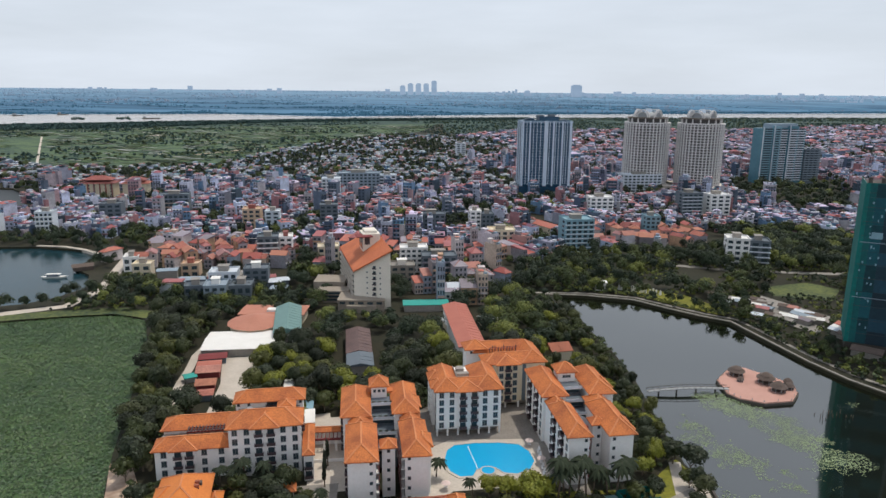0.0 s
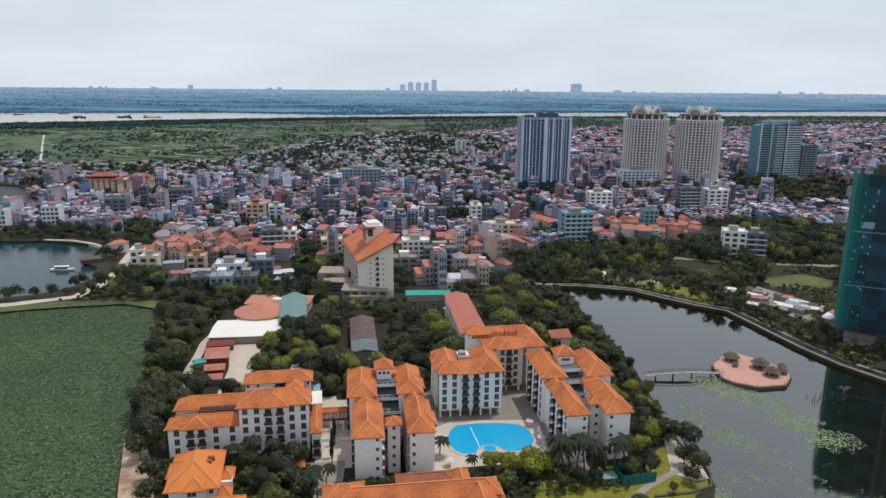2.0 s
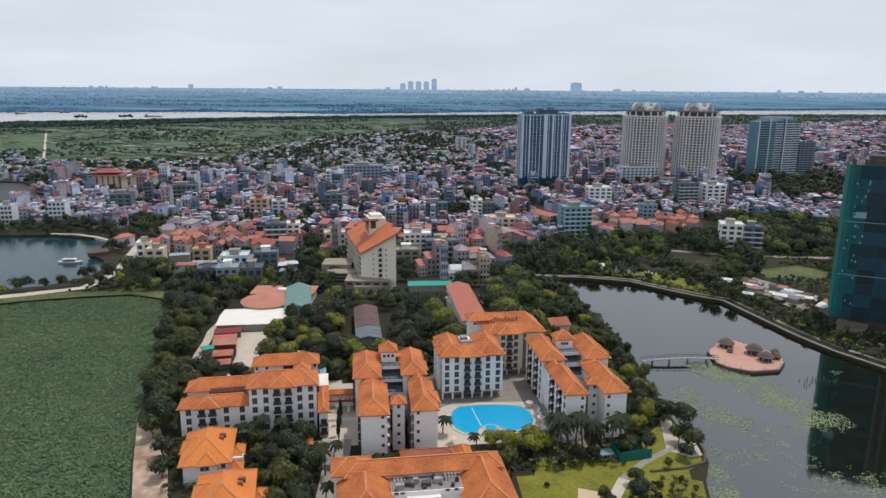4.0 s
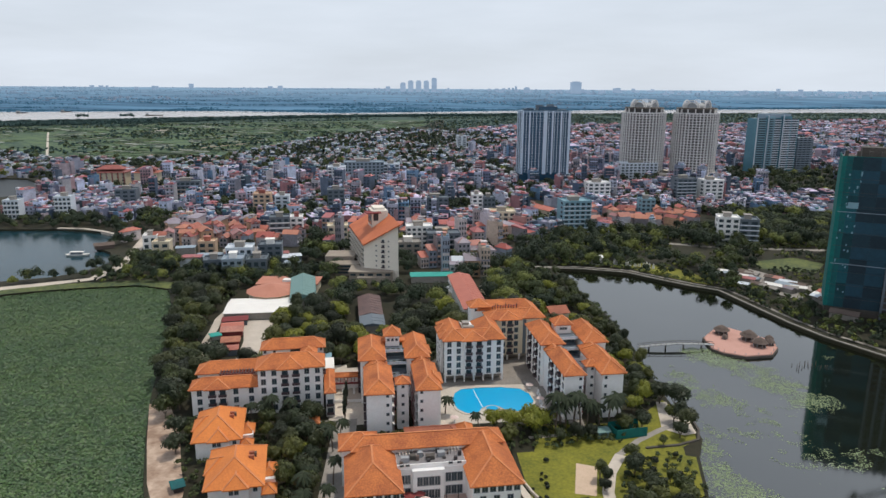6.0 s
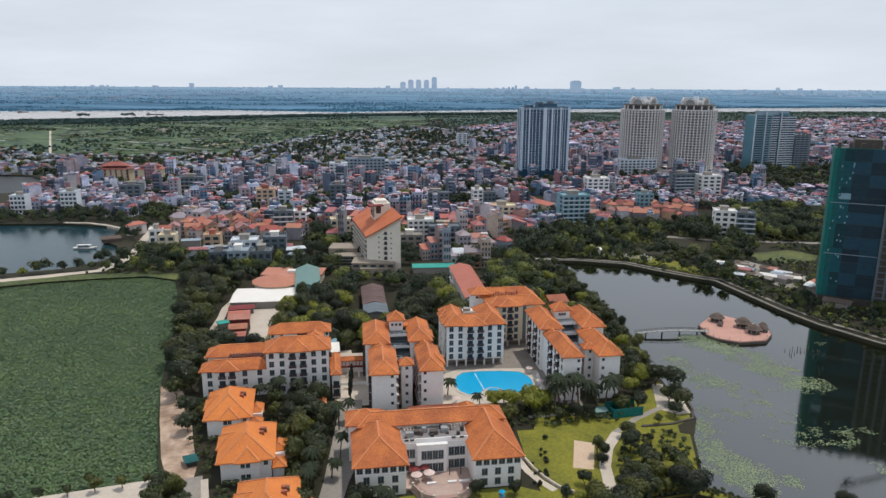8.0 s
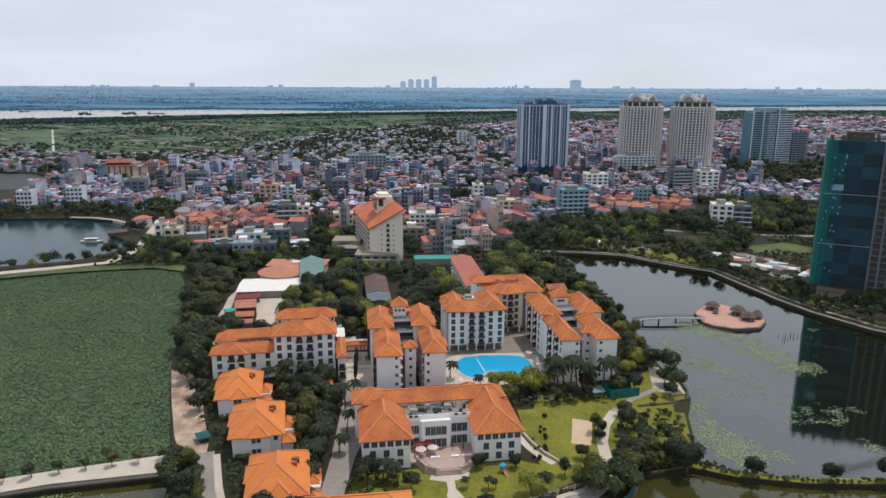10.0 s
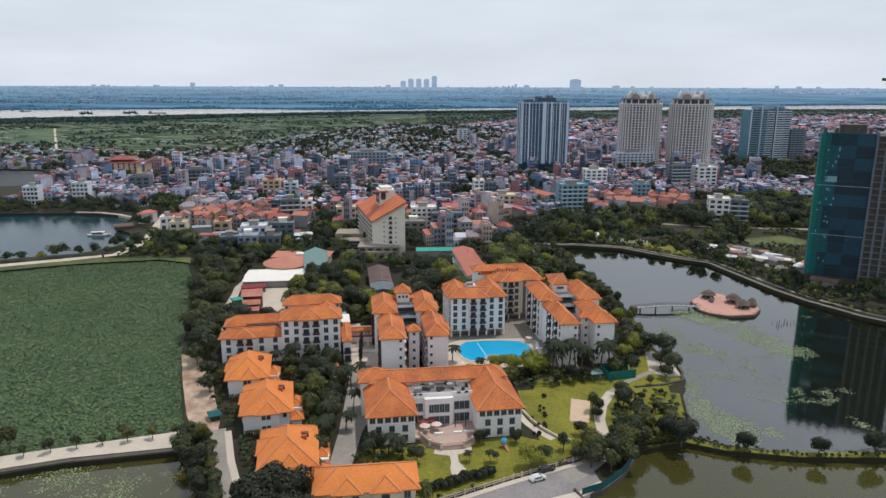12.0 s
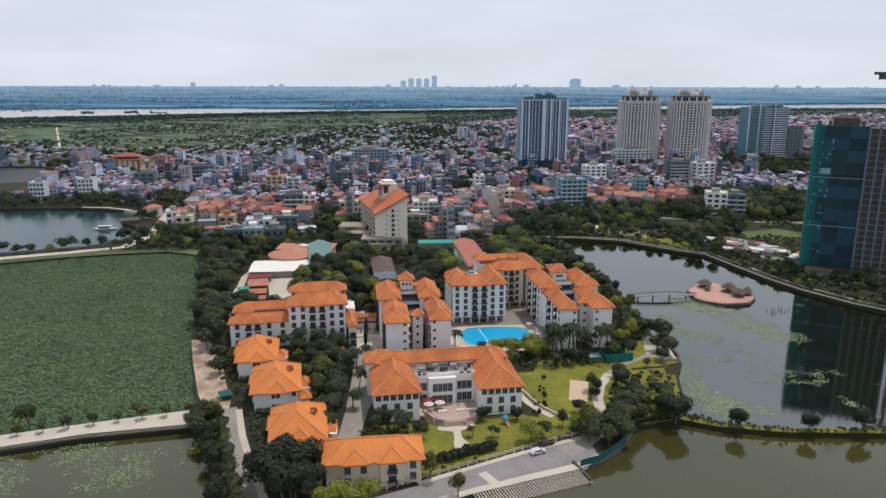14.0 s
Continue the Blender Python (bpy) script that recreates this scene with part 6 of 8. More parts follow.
def grove(outline, space, kinds, low, high, seed, gap=1.0):
    rng = np.random.default_rng(seed)
    for x, y in scatter(outline, space, rng, gap):
        plant(TREES[kinds[rng.integers(len(kinds))]], x, y, rng.uniform(low, high), rng.uniform(0, 360), stretch=rng.uniform(0.85, 1.15))


grove([(-154, 344), (-138, 310), (-129, 282), (-116, 240), (-106, 206), (-98, 184), (-92, 188), (-93, 216), (-88, 246), (-106, 274), (-114, 300), (-112, 340)], 7.0, [0, 1, 2, 4, 1, 0], 0.75, 1.1, 21)
grove([(-87, 246), (-80, 216), (-44, 222), (-36, 232), (-8, 236), (-4, 245), (8, 262), (42, 262), (56, 245), (64, 250), (60, 300), (-50, 300), (-78, 300)], 8.0, [0, 1, 2, 4, 0, 3], 0.8, 1.15, 22)
grove([(61, 190), (79, 206), (79, 250), (74, 284), (60, 290), (60, 245), (66, 222)], 6.2, [1, 2, 0, 3, 1, 3], 0.5, 0.85, 23)
grove([(60, 292), (75, 292), (73, 330), (70, 372), (60, 392), (56, 340)], 8.0, [1, 3, 2, 1, 0], 0.55, 0.85, 34, 0.2)
grove([(-84, 137), (-77, 120), (-66, 94), (-60, 80), (-56, 82), (-63, 97), (-70, 118), (-75, 138)], 4.2, [1, 2, 5, 4, 1], 0.5, 0.75, 24, 0.2)
grove([(-92, 186), (-82, 186), (-80, 160), (-70, 136), (-60, 134), (-53, 104), (-46, 88), (-41, 92), (-50, 112), (-56, 128), (-62, 140), (-76, 142), (-82, 160)], 6.0, [0, 4, 1, 5], 0.5, 0.85, 25, 0.5)
grove([(-60, 190), (-46, 192), (-38, 176), (-38, 140), (-46, 128), (-48, 142), (-54, 162), (-62, 182)], 6.0, [0, 1, 4, 1], 0.5, 0.85, 26, 0.3)
grove([(26, 182), (62, 187), (62, 178), (50, 173), (30, 170)], 5.6, [1, 5, 5, 4], 0.35, 0.6, 27, 0.3)
grove([(49, 146), (53, 163), (57, 166), (58, 150), (56, 134), (46, 124), (45.5, 136)], 4.8, [1, 2, 0, 1, 5], 0.5, 0.75, 28, 0.3)
grove([(55, 140), (57, 128), (64, 129), (68, 140), (64, 152), (58, 156)], 4.2, [5, 1, 6, 5], 0.45, 0.95, 35, 0.2)
grove([(58, 164), (70, 168), (72, 152), (66, 138), (56, 134)], 7.5, [6, 6, 6], 0.8, 1.5, 33, 0.3)
grove([(-32, 168), (-2, 172), (4, 176), (2, 170), (-14, 160), (-32, 160)], 4.6, [1, 4, 5], 0.4, 0.6, 29, 0.2)
for x, y, k, s in ((-42, 152, 1, 0.9), (-39, 143, 0, 0.75), (-42, 131, 1, 0.85), (-39, 123, 0, 0.7), (-40, 166, 2, 0.8), (-45, 172, 1, 0.9), (-48, 178, 0, 0.8), (-46, 162, 3, 0.7), (-38, 114, 1, 0.6), (19.5, 119, 3, 0.72), (23, 121.5, 1, 0.6), (36.5, 137, 1, 0.5), (6.2, 132, 4, 0.45), (16.6, 132.4, 4, 0.4), (30, 128.5, 2, 0.5), (33.5, 127, 3, 0.42), (-12, 121, 1, 0.6), (-47, 97, 4, 1.2), (-42, 92, 4, 0.9), (-29, 87, 3, 0.8), (-24, 89, 3, 0.7), (-33, 86, 3, 0.7), (-46, 100, 4, 1.15), (-38, 91, 4, 0.9), (-42, 99, 4, 1.1), (-50, 94, 4, 1.1), (-45, 91, 4, 1.0), (-54, 101, 4, 0.7), (36, 119, 1, 0.75), (39, 122, 1, 0.85), (42.5, 121, 2, 0.75), (37.5, 125.5, 0, 0.75), (45.5, 124, 1, 0.8), (33, 122.5, 1, 0.5), (41, 117, 2, 0.6), (48, 128, 0, 0.75), (53, 131, 1, 0.7), (-24, 126, 4, 0.7), (-9, 100, 2, 0.7), (-2, 92, 2, 0.6), (15, 184, 3, 0.7), (20.5, 182.5, 3, 0.82), (27.6, 180.5, 3, 1.0), (31.5, 183, 3, 0.8), (28, 184, 1, 0.8), (19, 172, 1, 0.8), (43.5, 153, 2, 0.62), (44.5, 150, 2, 0.55), (43.6, 147.5, 4, 0.4),  (80, 198, 1, 1.1), (76, 203, 1, 0.9), (79, 183, 0, 0.75), (75, 178, 1, 0.6), (68, 173, 1, 0.4), (78, 186, 2, 0.8), (76.5, 189, 1, 0.7), (64, 183, 1, 0.8), (58, 181, 1, 0.7), (64.5, 130.5, 4, 0.85), (62, 134, 4, 0.75), (66.5, 134, 2, 0.6),  (82, 128, 4, 0.6), (102, 126, 4, 0.55), (118, 126, 4, 0.7), (130, 126, 4, 0.65), (140, 126, 4, 0.5), (46, 120, 1, 0.75), (44, 126, 4, 0.7), (50, 130, 4, 0.8), (52, 136, 0, 0.7), (-148, 112, 4, 0.9), (-100, 136, 1, 0.4), (-128, 127, 5, 1.6)):
    plant(TREES[k], x, y, s, x * 37 % 360)
for i in range(9):
    plant(TREES[5], -84 - 6.4 * i, 136.6 - 2.05 * i, 0.75 + 0.1 * (i % 3), i * 70)
for i in range(17):
    plant(TREES[(1, 2, 1, 5, 1)[i % 5]], -73.6 + 1.24 * i, 131.5 - 3.0 * i, (0.55, 0.5, 0.62, 1.15, 0.58)[i % 5], i * 67, stretch=0.85)
for i in range(22):
    plant(TREES[6], -7.5 + 0.75 * i + (i % 3) * 0.3, 107.4 + 0.36 * i + (i * 5 % 4) * 0.5, 1.15 + 0.2 * (i % 3), i * 31)
for i in range(14):
    a = RNG.uniform(0, 1)
    plant(TREES[6], 24 + 4 * a + RNG.uniform(-2, 2), 136 + 26 * a + RNG.uniform(-3, 3), RNG.uniform(0.5, 0.9), i * 50)
for x, y, k, s in ((-4, 190, 0, 1.0), (-1, 194, 1, 1.0), (10, 184, 1, 0.8), (37, 183, 0, 1.4), (39, 184.5, 0, 1.3), (41.5, 184, 0, 1.35), (43.5, 182.5, 0, 1.4), (35, 181, 1, 1.4), (53, 184, 0, 1.35), (56, 184, 0, 1.3), (50, 183, 1, 1.3), (46, 184, 0, 1.2), (-58, 186, 0, 1.1), (-62, 187, 1, 1.2), (-54, 186, 0, 1.0), (-50, 184, 1, 1.0), (-66, 186, 1, 1.0), (-24, 124, 1, 0.9), (-20, 125, 1, 1.0), (-16, 125, 1, 0.9), (-33, 150, 0, 0.9), (-34, 140, 1, 0.9), (-48, 160, 0, 0.9), (-44, 150, 1, 0.9), (2.9, 121.8, 1, 0.5), (8.4, 121, 1, 0.55), (10.5, 122, 1, 0.45), (-36, 168, 0, 1.0), (-37.5, 171, 1, 1.1), (-34.5, 174, 0, 0.9), (-40, 136, 1, 1.0), (-38.5, 130, 0, 0.9), (-41, 141, 0, 1.0), (-39, 147, 1, 1.0)):
    plant(PALMS[k], x, y, s, x * 53 % 360)
for i in range(14):
    plant(TREES[(1, 5, 4, 5)[i % 4]], -31 + 2.1 * i, 169.5 + 0.28 * i + (i % 3) * 0.8, (0.5, 0.95, 0.45, 1.1)[i % 4], i * 47)
for x, y, s in ((-35.5, 192, 1.0), (-35, 188, 0.9), (-36, 200, 0.95)):
    plant(TREES[7], x, y, s)


# low growth that fills the gardens and the wood
def low_growth():
    rng = np.random.default_rng(35)
    q, spots = Quads(), []
    for outline, space, lo, hi in (
        ([(-94, 188), (-62, 190), (-40, 196), (-38, 176), (-38, 128), (-44, 104), (-44, 84), (-52, 96), (-60, 118), (-68, 136), (-80, 158)], 3.0, 0.9, 1.9),
        ([(-34, 172), (0, 178), (34, 192), (62, 188), (66, 180), (50, 172), (24, 168), (-2, 160), (-32, 160)], 2.9, 0.8, 1.8),
        ([(-20, 100), (0, 107), (14, 114), (30, 122), (40, 130), (44, 126), (36, 120), (14, 111.5), (-12, 99)], 2.4, 0.6, 1.2),
        ([(-30, 112), (-12, 124), (-10, 130), (-28, 130), (-34, 128)], 2.6, 0.8, 1.5),
        ([(45, 132), (50, 156), (58, 166), (72, 168), (74, 152), (68, 136), (52, 128)], 3.4, 0.7, 1.6),
        ([(61, 190), (79, 206), (80, 250), (81, 290), (74, 340), (64, 330), (60, 245)], 3.6, 1.2, 2.4),
        ([(-150, 340), (-138, 310), (-129, 282), (-116, 240), (-104, 204), (-94, 190), (-90, 216), (-88, 246), (-106, 274), (-114, 300), (-112, 340)], 4.2, 1.5, 2.8),
        ([(-86, 246), (-80, 216), (-44, 222), (-36, 232), (-8, 236), (8, 262), (42, 262), (60, 250), (60, 300), (-78, 300)], 4.2, 1.5, 3.0),
        ([(-84, 137), (-77, 120), (-66, 94), (-60, 80), (-56, 82), (-63, 97), (-70, 118), (-75, 138)], 2.6, 0.8, 1.7),
        ([(52, 131), (70, 136), (90, 128.4), (126, 128.2), (170, 129), (170, 124.8), (123, 123.6), (96, 124), (77, 127.4), (66, 131.6)], 1.7, 0.4, 0.9),
    ):
        for x, y in scatter(outline, space, rng, 0.0 if space < 2 else 0.6):
            r = rng.uniform(lo, hi)
            p, d = crown_points(80, r, r * rng.uniform(1.2, 2.0), 4, rng, 0.1)
            q.loose(leaf_quads(p + (x, y, GZ), d, rng.uniform(0.3, 0.55, 80) * (0.6 + 0.25 * r), rng))
    tagged(new("undergrowth", q.mesh("undergrowth", [M["leaf_far"]])), "dense green shrubs and undergrowth round the resort", "shrubs", kind="stuff")


low_growth()


# ---- lotus, duckweed ----
def lotus_leaves():
    rng = np.random.default_rng(31)
    n = 280000
    x, y = rng.uniform(-300, -80, n), rng.uniform(70, 352, n)
    ok = inside(LOTUS, x, y) & (rng.uniform(size=n) < 1.0)
    c = np.stack([x[ok], y[ok], rng.uniform(0.25, 0.75, ok.sum())], 1)
    d = rng.normal(size=c.shape) * 0.28
    d[:, 2] = 1
    q = Quads()
    q.loose(leaf_quads(c, d, rng.uniform(0.38, 0.82, len(c)), rng))
    tagged(new("lotus_leaves", q.mesh("lotus_leaves", [M["lotus"]])), "dense grey-green lotus leaves covering the pond", "lotus plants", kind="stuff")


def duckweed():
    rng = np.random.default_rng(32)
    q = Quads()
    for outline, x0, x1, y0, y1, n, cut, f in ((LAKE, 70, 175, 130, 262, 170000, 0.17, 0.05), (LEFT_POND, -135, -76, 95, 122, 9000, 0.0, 0.07)):
        x, y = rng.uniform(x0, x1, n), rng.uniform(y0, y1, n)
        k = np.array([noise.noise((a * f, b * f, 3.0)) + 0.5 * noise.noise((a * f * 4, b * f * 4, 9.0)) for a, b in zip(x, y)])
        if outline is LAKE:
            band = np.zeros(n)
            for (ax, ay), (bx, by), width, much in (((110, 250), (123, 232), 12, 1.0), ((123, 232), (132, 208), 12, 1.0), ((84, 174), (83, 158), 8, 1.0), ((83, 158), (86, 138), 9, 1.3), ((86, 146), (96, 138), 6, 0.9), ((91, 240), (97, 222), 9, 0.6), ((92, 190), (100, 170), 14, 0.5), ((100, 205), (112, 185), 14, 0.5), ((118, 172), (128, 150), 10, 0.4), ((112, 200), (128, 195), 10, 0.5)):
                f = np.clip(((x - ax) * (bx - ax) + (y - ay) * (by - ay)) / ((bx - ax) ** 2 + (by - ay) ** 2), 0, 1)
                band = np.maximum(band, much * np.exp(-((x - ax - f * (bx - ax)) ** 2 + (y - ay - f * (by - ay)) ** 2) / width ** 2))
            k = k * 0.8 + band * 0.85 - 0.42
        ok = inside(outline, x, y) & (rng.uniform(size=n) < np.clip((k - cut + 0.16) * 1.5, 0, 0.75))
        c = np.stack([x[ok], y[ok], np.full(ok.sum(), 0.03)], 1)
        d = rng.normal(size=c.shape) * 0.02
        d[:, 2] = 1
        c[:, 2] += rng.uniform(0, 0.03, len(c))
        q.loose(leaf_quads(c, d, rng.uniform(0.12, 0.5, len(c)), rng))
    tagged(new("duckweed", q.mesh("duckweed", [M["algae"]])), "pale green duckweed drifting on the water", "water plants", kind="stuff")


lotus_leaves()
duckweed()


# ---- woods, park and meadow scrub ----
def far_trees(name, places, label, clumps=46, leaf=1.5, lo=3.0, hi=5.5, seed=41, tall=1.7, category="trees", materials=("leaf_far", "leaf_deep", "leaf_light"), share=(0.42, 0.48, 0.10)):
    """A wood of single uneven crowns, each of one of three greens."""
    rng = np.random.default_rng(seed)
    q = Quads()
    for x, y in places:
        r = rng.uniform(lo, hi)
        h = r * rng.uniform(0.8, 1.25) * tall
        mi = int(rng.choice(len(materials), p=share))
        p, d = crown_points(clumps, r, h, 6, rng, 0.1)
        p += (x, y, GZ)
        q.loose(leaf_quads(p, d, rng.uniform(0.7, 1.3, clumps) * leaf, rng), mi)
        core = clumps // 5
        if core > 5:
            p, d = crown_points(core, r * 0.62, h * 0.85, 3, rng, 0.1)
            q.loose(leaf_quads(p + (x, y, GZ), d, np.full(core, leaf * 2.2), rng), mi)
    return tagged(new(name, q.mesh(name, [M[k] for k in materials])), label, category, kind="stuff")


PARK = [(60, 400), (116, 392), (136, 374), (152, 360), (166, 330), (180, 292), (205, 256), (262, 228), (340, 260), (350, 480), (230, 520), (150, 500), (90, 500), (40, 430), (40, 395)]
prng = np.random.default_rng(43)
BIG_WOODS = [[(221, 545), (282, 590), (341, 561), (300, 479), (262, 452), (236, 455), (226, 500)], [(160, 482), (196, 470), (190, 450), (172, 470)]]
park_places = [p for p in scatter(PARK, 8.6, prng) if noise.noise((p[0] * 0.02, p[1] * 0.02, 1.0)) > -0.3 and not (p[0] > 160 and p[1] < 392 and prng.uniform() < 0.6)]
big_places = [p for w in BIG_WOODS for p in scatter(w, 11.0, prng)] + [(12, 484), (22, 490), (34, 498), (46, 512), (54, 520), (-54, 452), (-60, 440), (-48, 440), (-64, 462), (-70, 432), (-52, 470), (-102, 478), (-96, 470), (-90, 455), (-86, 440), (-94, 430), (-84, 404), (-80, 416), (-92, 412), (-76, 424), (-70, 356), (-68, 366), (-76, 372), (-24, 380), (-22, 392), (-27, 402), (-66, 384), (-72, 394), (-104, 640), (-96, 628), (-110, 622), (-40, 640), (-30, 630)]
wood_places = scatter([(-70, 302), (58, 300), (55, 340), (48, 388), (30, 396), (8, 376), (-24, 340), (-62, 338)], 10.5, prng)
shore_places = scatter([(-215, 352), (-160, 356), (-112, 344), (-60, 352), (-80, 378), (-100, 382), (-160, 380), (-180, 410), (-206, 420), (-212, 395)], 7.4, prng)
bank_places = scatter([(-470, 492), (-302, 506), (-252, 493), (-240, 470), (-222, 440), (-208, 400), (-200, 400), (-212, 440), (-236, 500), (-300, 540), (-470, 530)], 8.0, prng) + [(-268 + 7 * i + prng.uniform(-2, 2), 340 + 3.1 * i + prng.uniform(-1, 1)) for i in range(9)]
low_places = scatter([(44, 300), (70, 300), (68, 340), (62, 384), (50, 396), (44, 340)], 5.4, prng, 0.5) + scatter([(-112, 352), (-66, 341), (-24, 338), (-10, 350), (-16, 372), (-26, 362), (-62, 354), (-70, 380), (-84, 396), (-110, 380)], 5.6, prng, 0.0)
shore_line = [(64, 399), (86, 398), (114, 390), (130, 374), (144, 361), (159, 350), (167, 318), (173, 293), (180, 275), (194, 251), (209, 235)]
row_places = []
for (x0, y0), (x1, y1) in zip(shore_line, shore_line[1:]):
    n = max(1, int(math.hypot(x1 - x0, y1 - y0) / 5.2))
    row_places += [(x0 + (x1 - x0) * (i + prng.uniform(0, 1)) / n + prng.uniform(1, 6), y0 + (y1 - y0) * (i + prng.uniform(0, 1)) / n + prng.uniform(1, 6)) for i in range(n)]


def park_bushes():
    rng = np.random.default_rng(49)
    q = Quads()
    spots = [p for p in scatter(PARK, 4.0, rng, 0.0) if noise.noise((p[0] * 0.04, p[1] * 0.04, 6.0)) > -0.25] + scatter([(-212, 352), (-160, 356), (-112, 346), (-78, 352), (-82, 400), (-120, 420), (-205, 424)], 5.0, rng, 0.3)
    line = [(62, 397), (86, 395), (113, 387), (128, 371), (142, 358), (156, 348), (163, 317), (169, 292), (176, 273), (190, 249), (205, 233)]
    for (x0, y0), (x1, y1) in zip(line, line[1:]):
        for k in range(int(math.hypot(x1 - x0, y1 - y0) / 1.3)):
            f = rng.uniform(0, 1)
            spots.append((x0 + (x1 - x0) * f + rng.uniform(1.0, 4.5), y0 + (y1 - y0) * f + rng.uniform(1.0, 4.5)))
    for x, y in spots:
        r = rng.uniform(0.9, 2.4)
        p, d = crown_points(30, r, r * rng.uniform(1.1, 1.9), 4, rng, 0.1)
        bright = 0.55 if 85 < x < 170 and y > 340 else 0.22
        q.loose(leaf_quads(p + (x, y, GZ), d, rng.uniform(0.6, 1.0, 30) * (0.5 + 0.3 * r), rng), int(rng.choice(3, p=(0.6 * (1 - bright), 0.4 * (1 - bright), bright))))
    tagged(new("park_bushes", q.mesh("park_bushes", [M["leaf_far"], M["leaf_deep"], M["leaf_light"]])), "mixed green and yellow-green park bushes", "shrubs", kind="stuff")


park_bushes()
far_trees("park_trees", park_places, "mixed green park trees along the far shore", 420, 0.62, 3.0, 6.6)
far_trees("lakeside_trees", row_places, "row of slender green trees behind the lake wall", 260, 0.55, 2.0, 4.0, 50, 1.9, share=(0.62, 0.2, 0.18))
far_trees("low_wood_trees", low_places, "low green trees at the wood edge and before the hotel", 240, 0.5, 1.9, 3.6, 51, 1.7, share=(0.5, 0.32, 0.18))
far_trees("big_park_trees", big_places, "tall dark spreading trees between the park and the town", 800, 0.7, 4.6, 8.0, 48, 1.4, share=(0.3, 0.62, 0.08))
far_trees("wood_trees", wood_places, "dense dark green wood behind the resort", 800, 0.58, 5.0, 8.2, 44, 1.5)
far_trees("shore_trees", shore_places + bank_places, "dark green trees on the bank of the blue lake", 400, 0.6, 2.8, 5.6, 45, share=(0.3, 0.66, 0.04))


# ---- the town ----
def free_many(xs, ys, extra=()):
    ok = np.ones(len(xs), bool)
    for f in FREE + WATERS + TOWER_SITES + list(extra):
        ok &= ~inside(f, xs, ys)
    return ok


TOWN = [(-760, 500), (-470, 500), (-420, 560), (-240, 520), (-235, 440), (-190, 432), (-120, 425), (-70, 408), (-20, 408), (-14, 376), (36, 378), (50, 440), (95, 505), (240, 525), (350, 490), (352, 300), (480, 360), (1300, 1000), (2400, 2600), (1412, 2413), (889, 2103), (396, 2051), (184, 1940), (19, 1700), (-120, 1800), (-270, 1460), (-345, 1049), (-545, 990), (-1000, 1300), (-1000, 900)]


SITES = [(103, 512, 17), (-93, 780, 26), (-118, 735, 14), (-62, 787, 14), (210, 470, 20), (149, 641, 15), (253, 660, 26), (-153, 576, 16), (-115, 467, 15), (32, 566, 14), (-8, 567, 15), (-1, 433, 15), (-24, 422, 11), (-18, 446, 12), (45, 513, 14), (-97, 590, 12), (238, 824, 28), (33, 1242, 14), (-364, 552, 16), (-322, 555, 15), (-288, 597, 13), (-252, 647, 19), (-75, 451, 11), (175, 566, 10), (-358, 752, 42), (-140, 398, 26)]
RED_ROWS = [[(-214, 414), (-95, 420), (-85, 492), (-214, 492)], [(106, 516), (224, 518), (226, 574), (106, 574)]]


def plots(seed=51):
    """Plots of narrow houses in turned blocks: x, y, turn, width, depth, height and two random numbers."""
    rng = np.random.default_rng(seed)
    out = []
    size = 62.0
    for j in range(int((2500 - 360) / size)):
        for i in range(-18, 44):
            bx, by = i * size, 360 + j * size
            if abs(bx) > 0.72 * (by + 120) + 60:
                continue
            turn = noise.noise((bx * 0.006, by * 0.006, 5.0)) * 1.3
            far = by > 1150
            w0 = 6.0 if by < 700 else 7.2 if not far else 10.5
            d0 = 13.0 if not far else 15.0
            cs, sn = math.cos(turn), math.sin(turn)
            v = -size / 2 + 3
            while v < size / 2 - 6:
                d = d0 * rng.uniform(0.75, 1.2)
                u = -size / 2 + 2
                while u < size / 2 - 3:
                    w = w0 * rng.uniform(0.7, 1.6)
                    cu, cv = u + w / 2, v + d / 2
                    out.append((bx + cu * cs - cv * sn, by + cu * sn + cv * cs, turn, w * 0.95, d * 0.92, rng.uniform(), rng.uniform(), rng.uniform()))
                    u += w + (rng.uniform(2, 6) if rng.uniform() < 0.16 else 0)
                v += d + (2.2 if rng.uniform() < 0.5 else 6.0)
    a = np.array(out)
    ok = inside(TOWN, a[:, 0], a[:, 1]) & free_many(a[:, 0], a[:, 1], [PARK, [(-650, 560), (-385, 560), (-392, 690), (-430, 700), (-470, 655), (-650, 635)], strip([(-203, 395), (-207, 414), (-217, 453), (-226, 490)], 16)] + RED_ROWS)
    for x, y, r in SITES:
        ok &= (a[:, 0] - x) ** 2 + (a[:, 1] - y) ** 2 > r * r
    green = np.array([noise.noise((x * 0.011, y * 0.011, 2.0)) for x, y in a[:, :2]])
    return a[ok], green[ok]


def height_of(x, y, k):
    """Most houses have two to five floors, some more near the main streets."""
    base = 5.0 + 9.0 * k ** 1.3
    if k > 0.88:
        base += 4 + 60 * (k - 0.88)
    if y > 1150:
        base = 5.5 + 7 * k * k
    if x > 80 and y < 640:
        base = 6 + 6 * k
    if x < -380 and y < 640:
        base = 4.5 + 4.5 * k
    elif x < -90 and y < 560:
        base = 7 + 5 * k
    return base


WIN_TOWN = mesh_of(boxes((-0.65, -0.08, -0.8, 0.65, 0.04, 0.8)), M["glass"], "town_window")
TANK = tube(bmesh.new(), (0, 0, 0), (0, 0, 1.5), 0.6, 0.6, 8)
TANK = mesh_of(TANK, M["frame"], "water_tank")


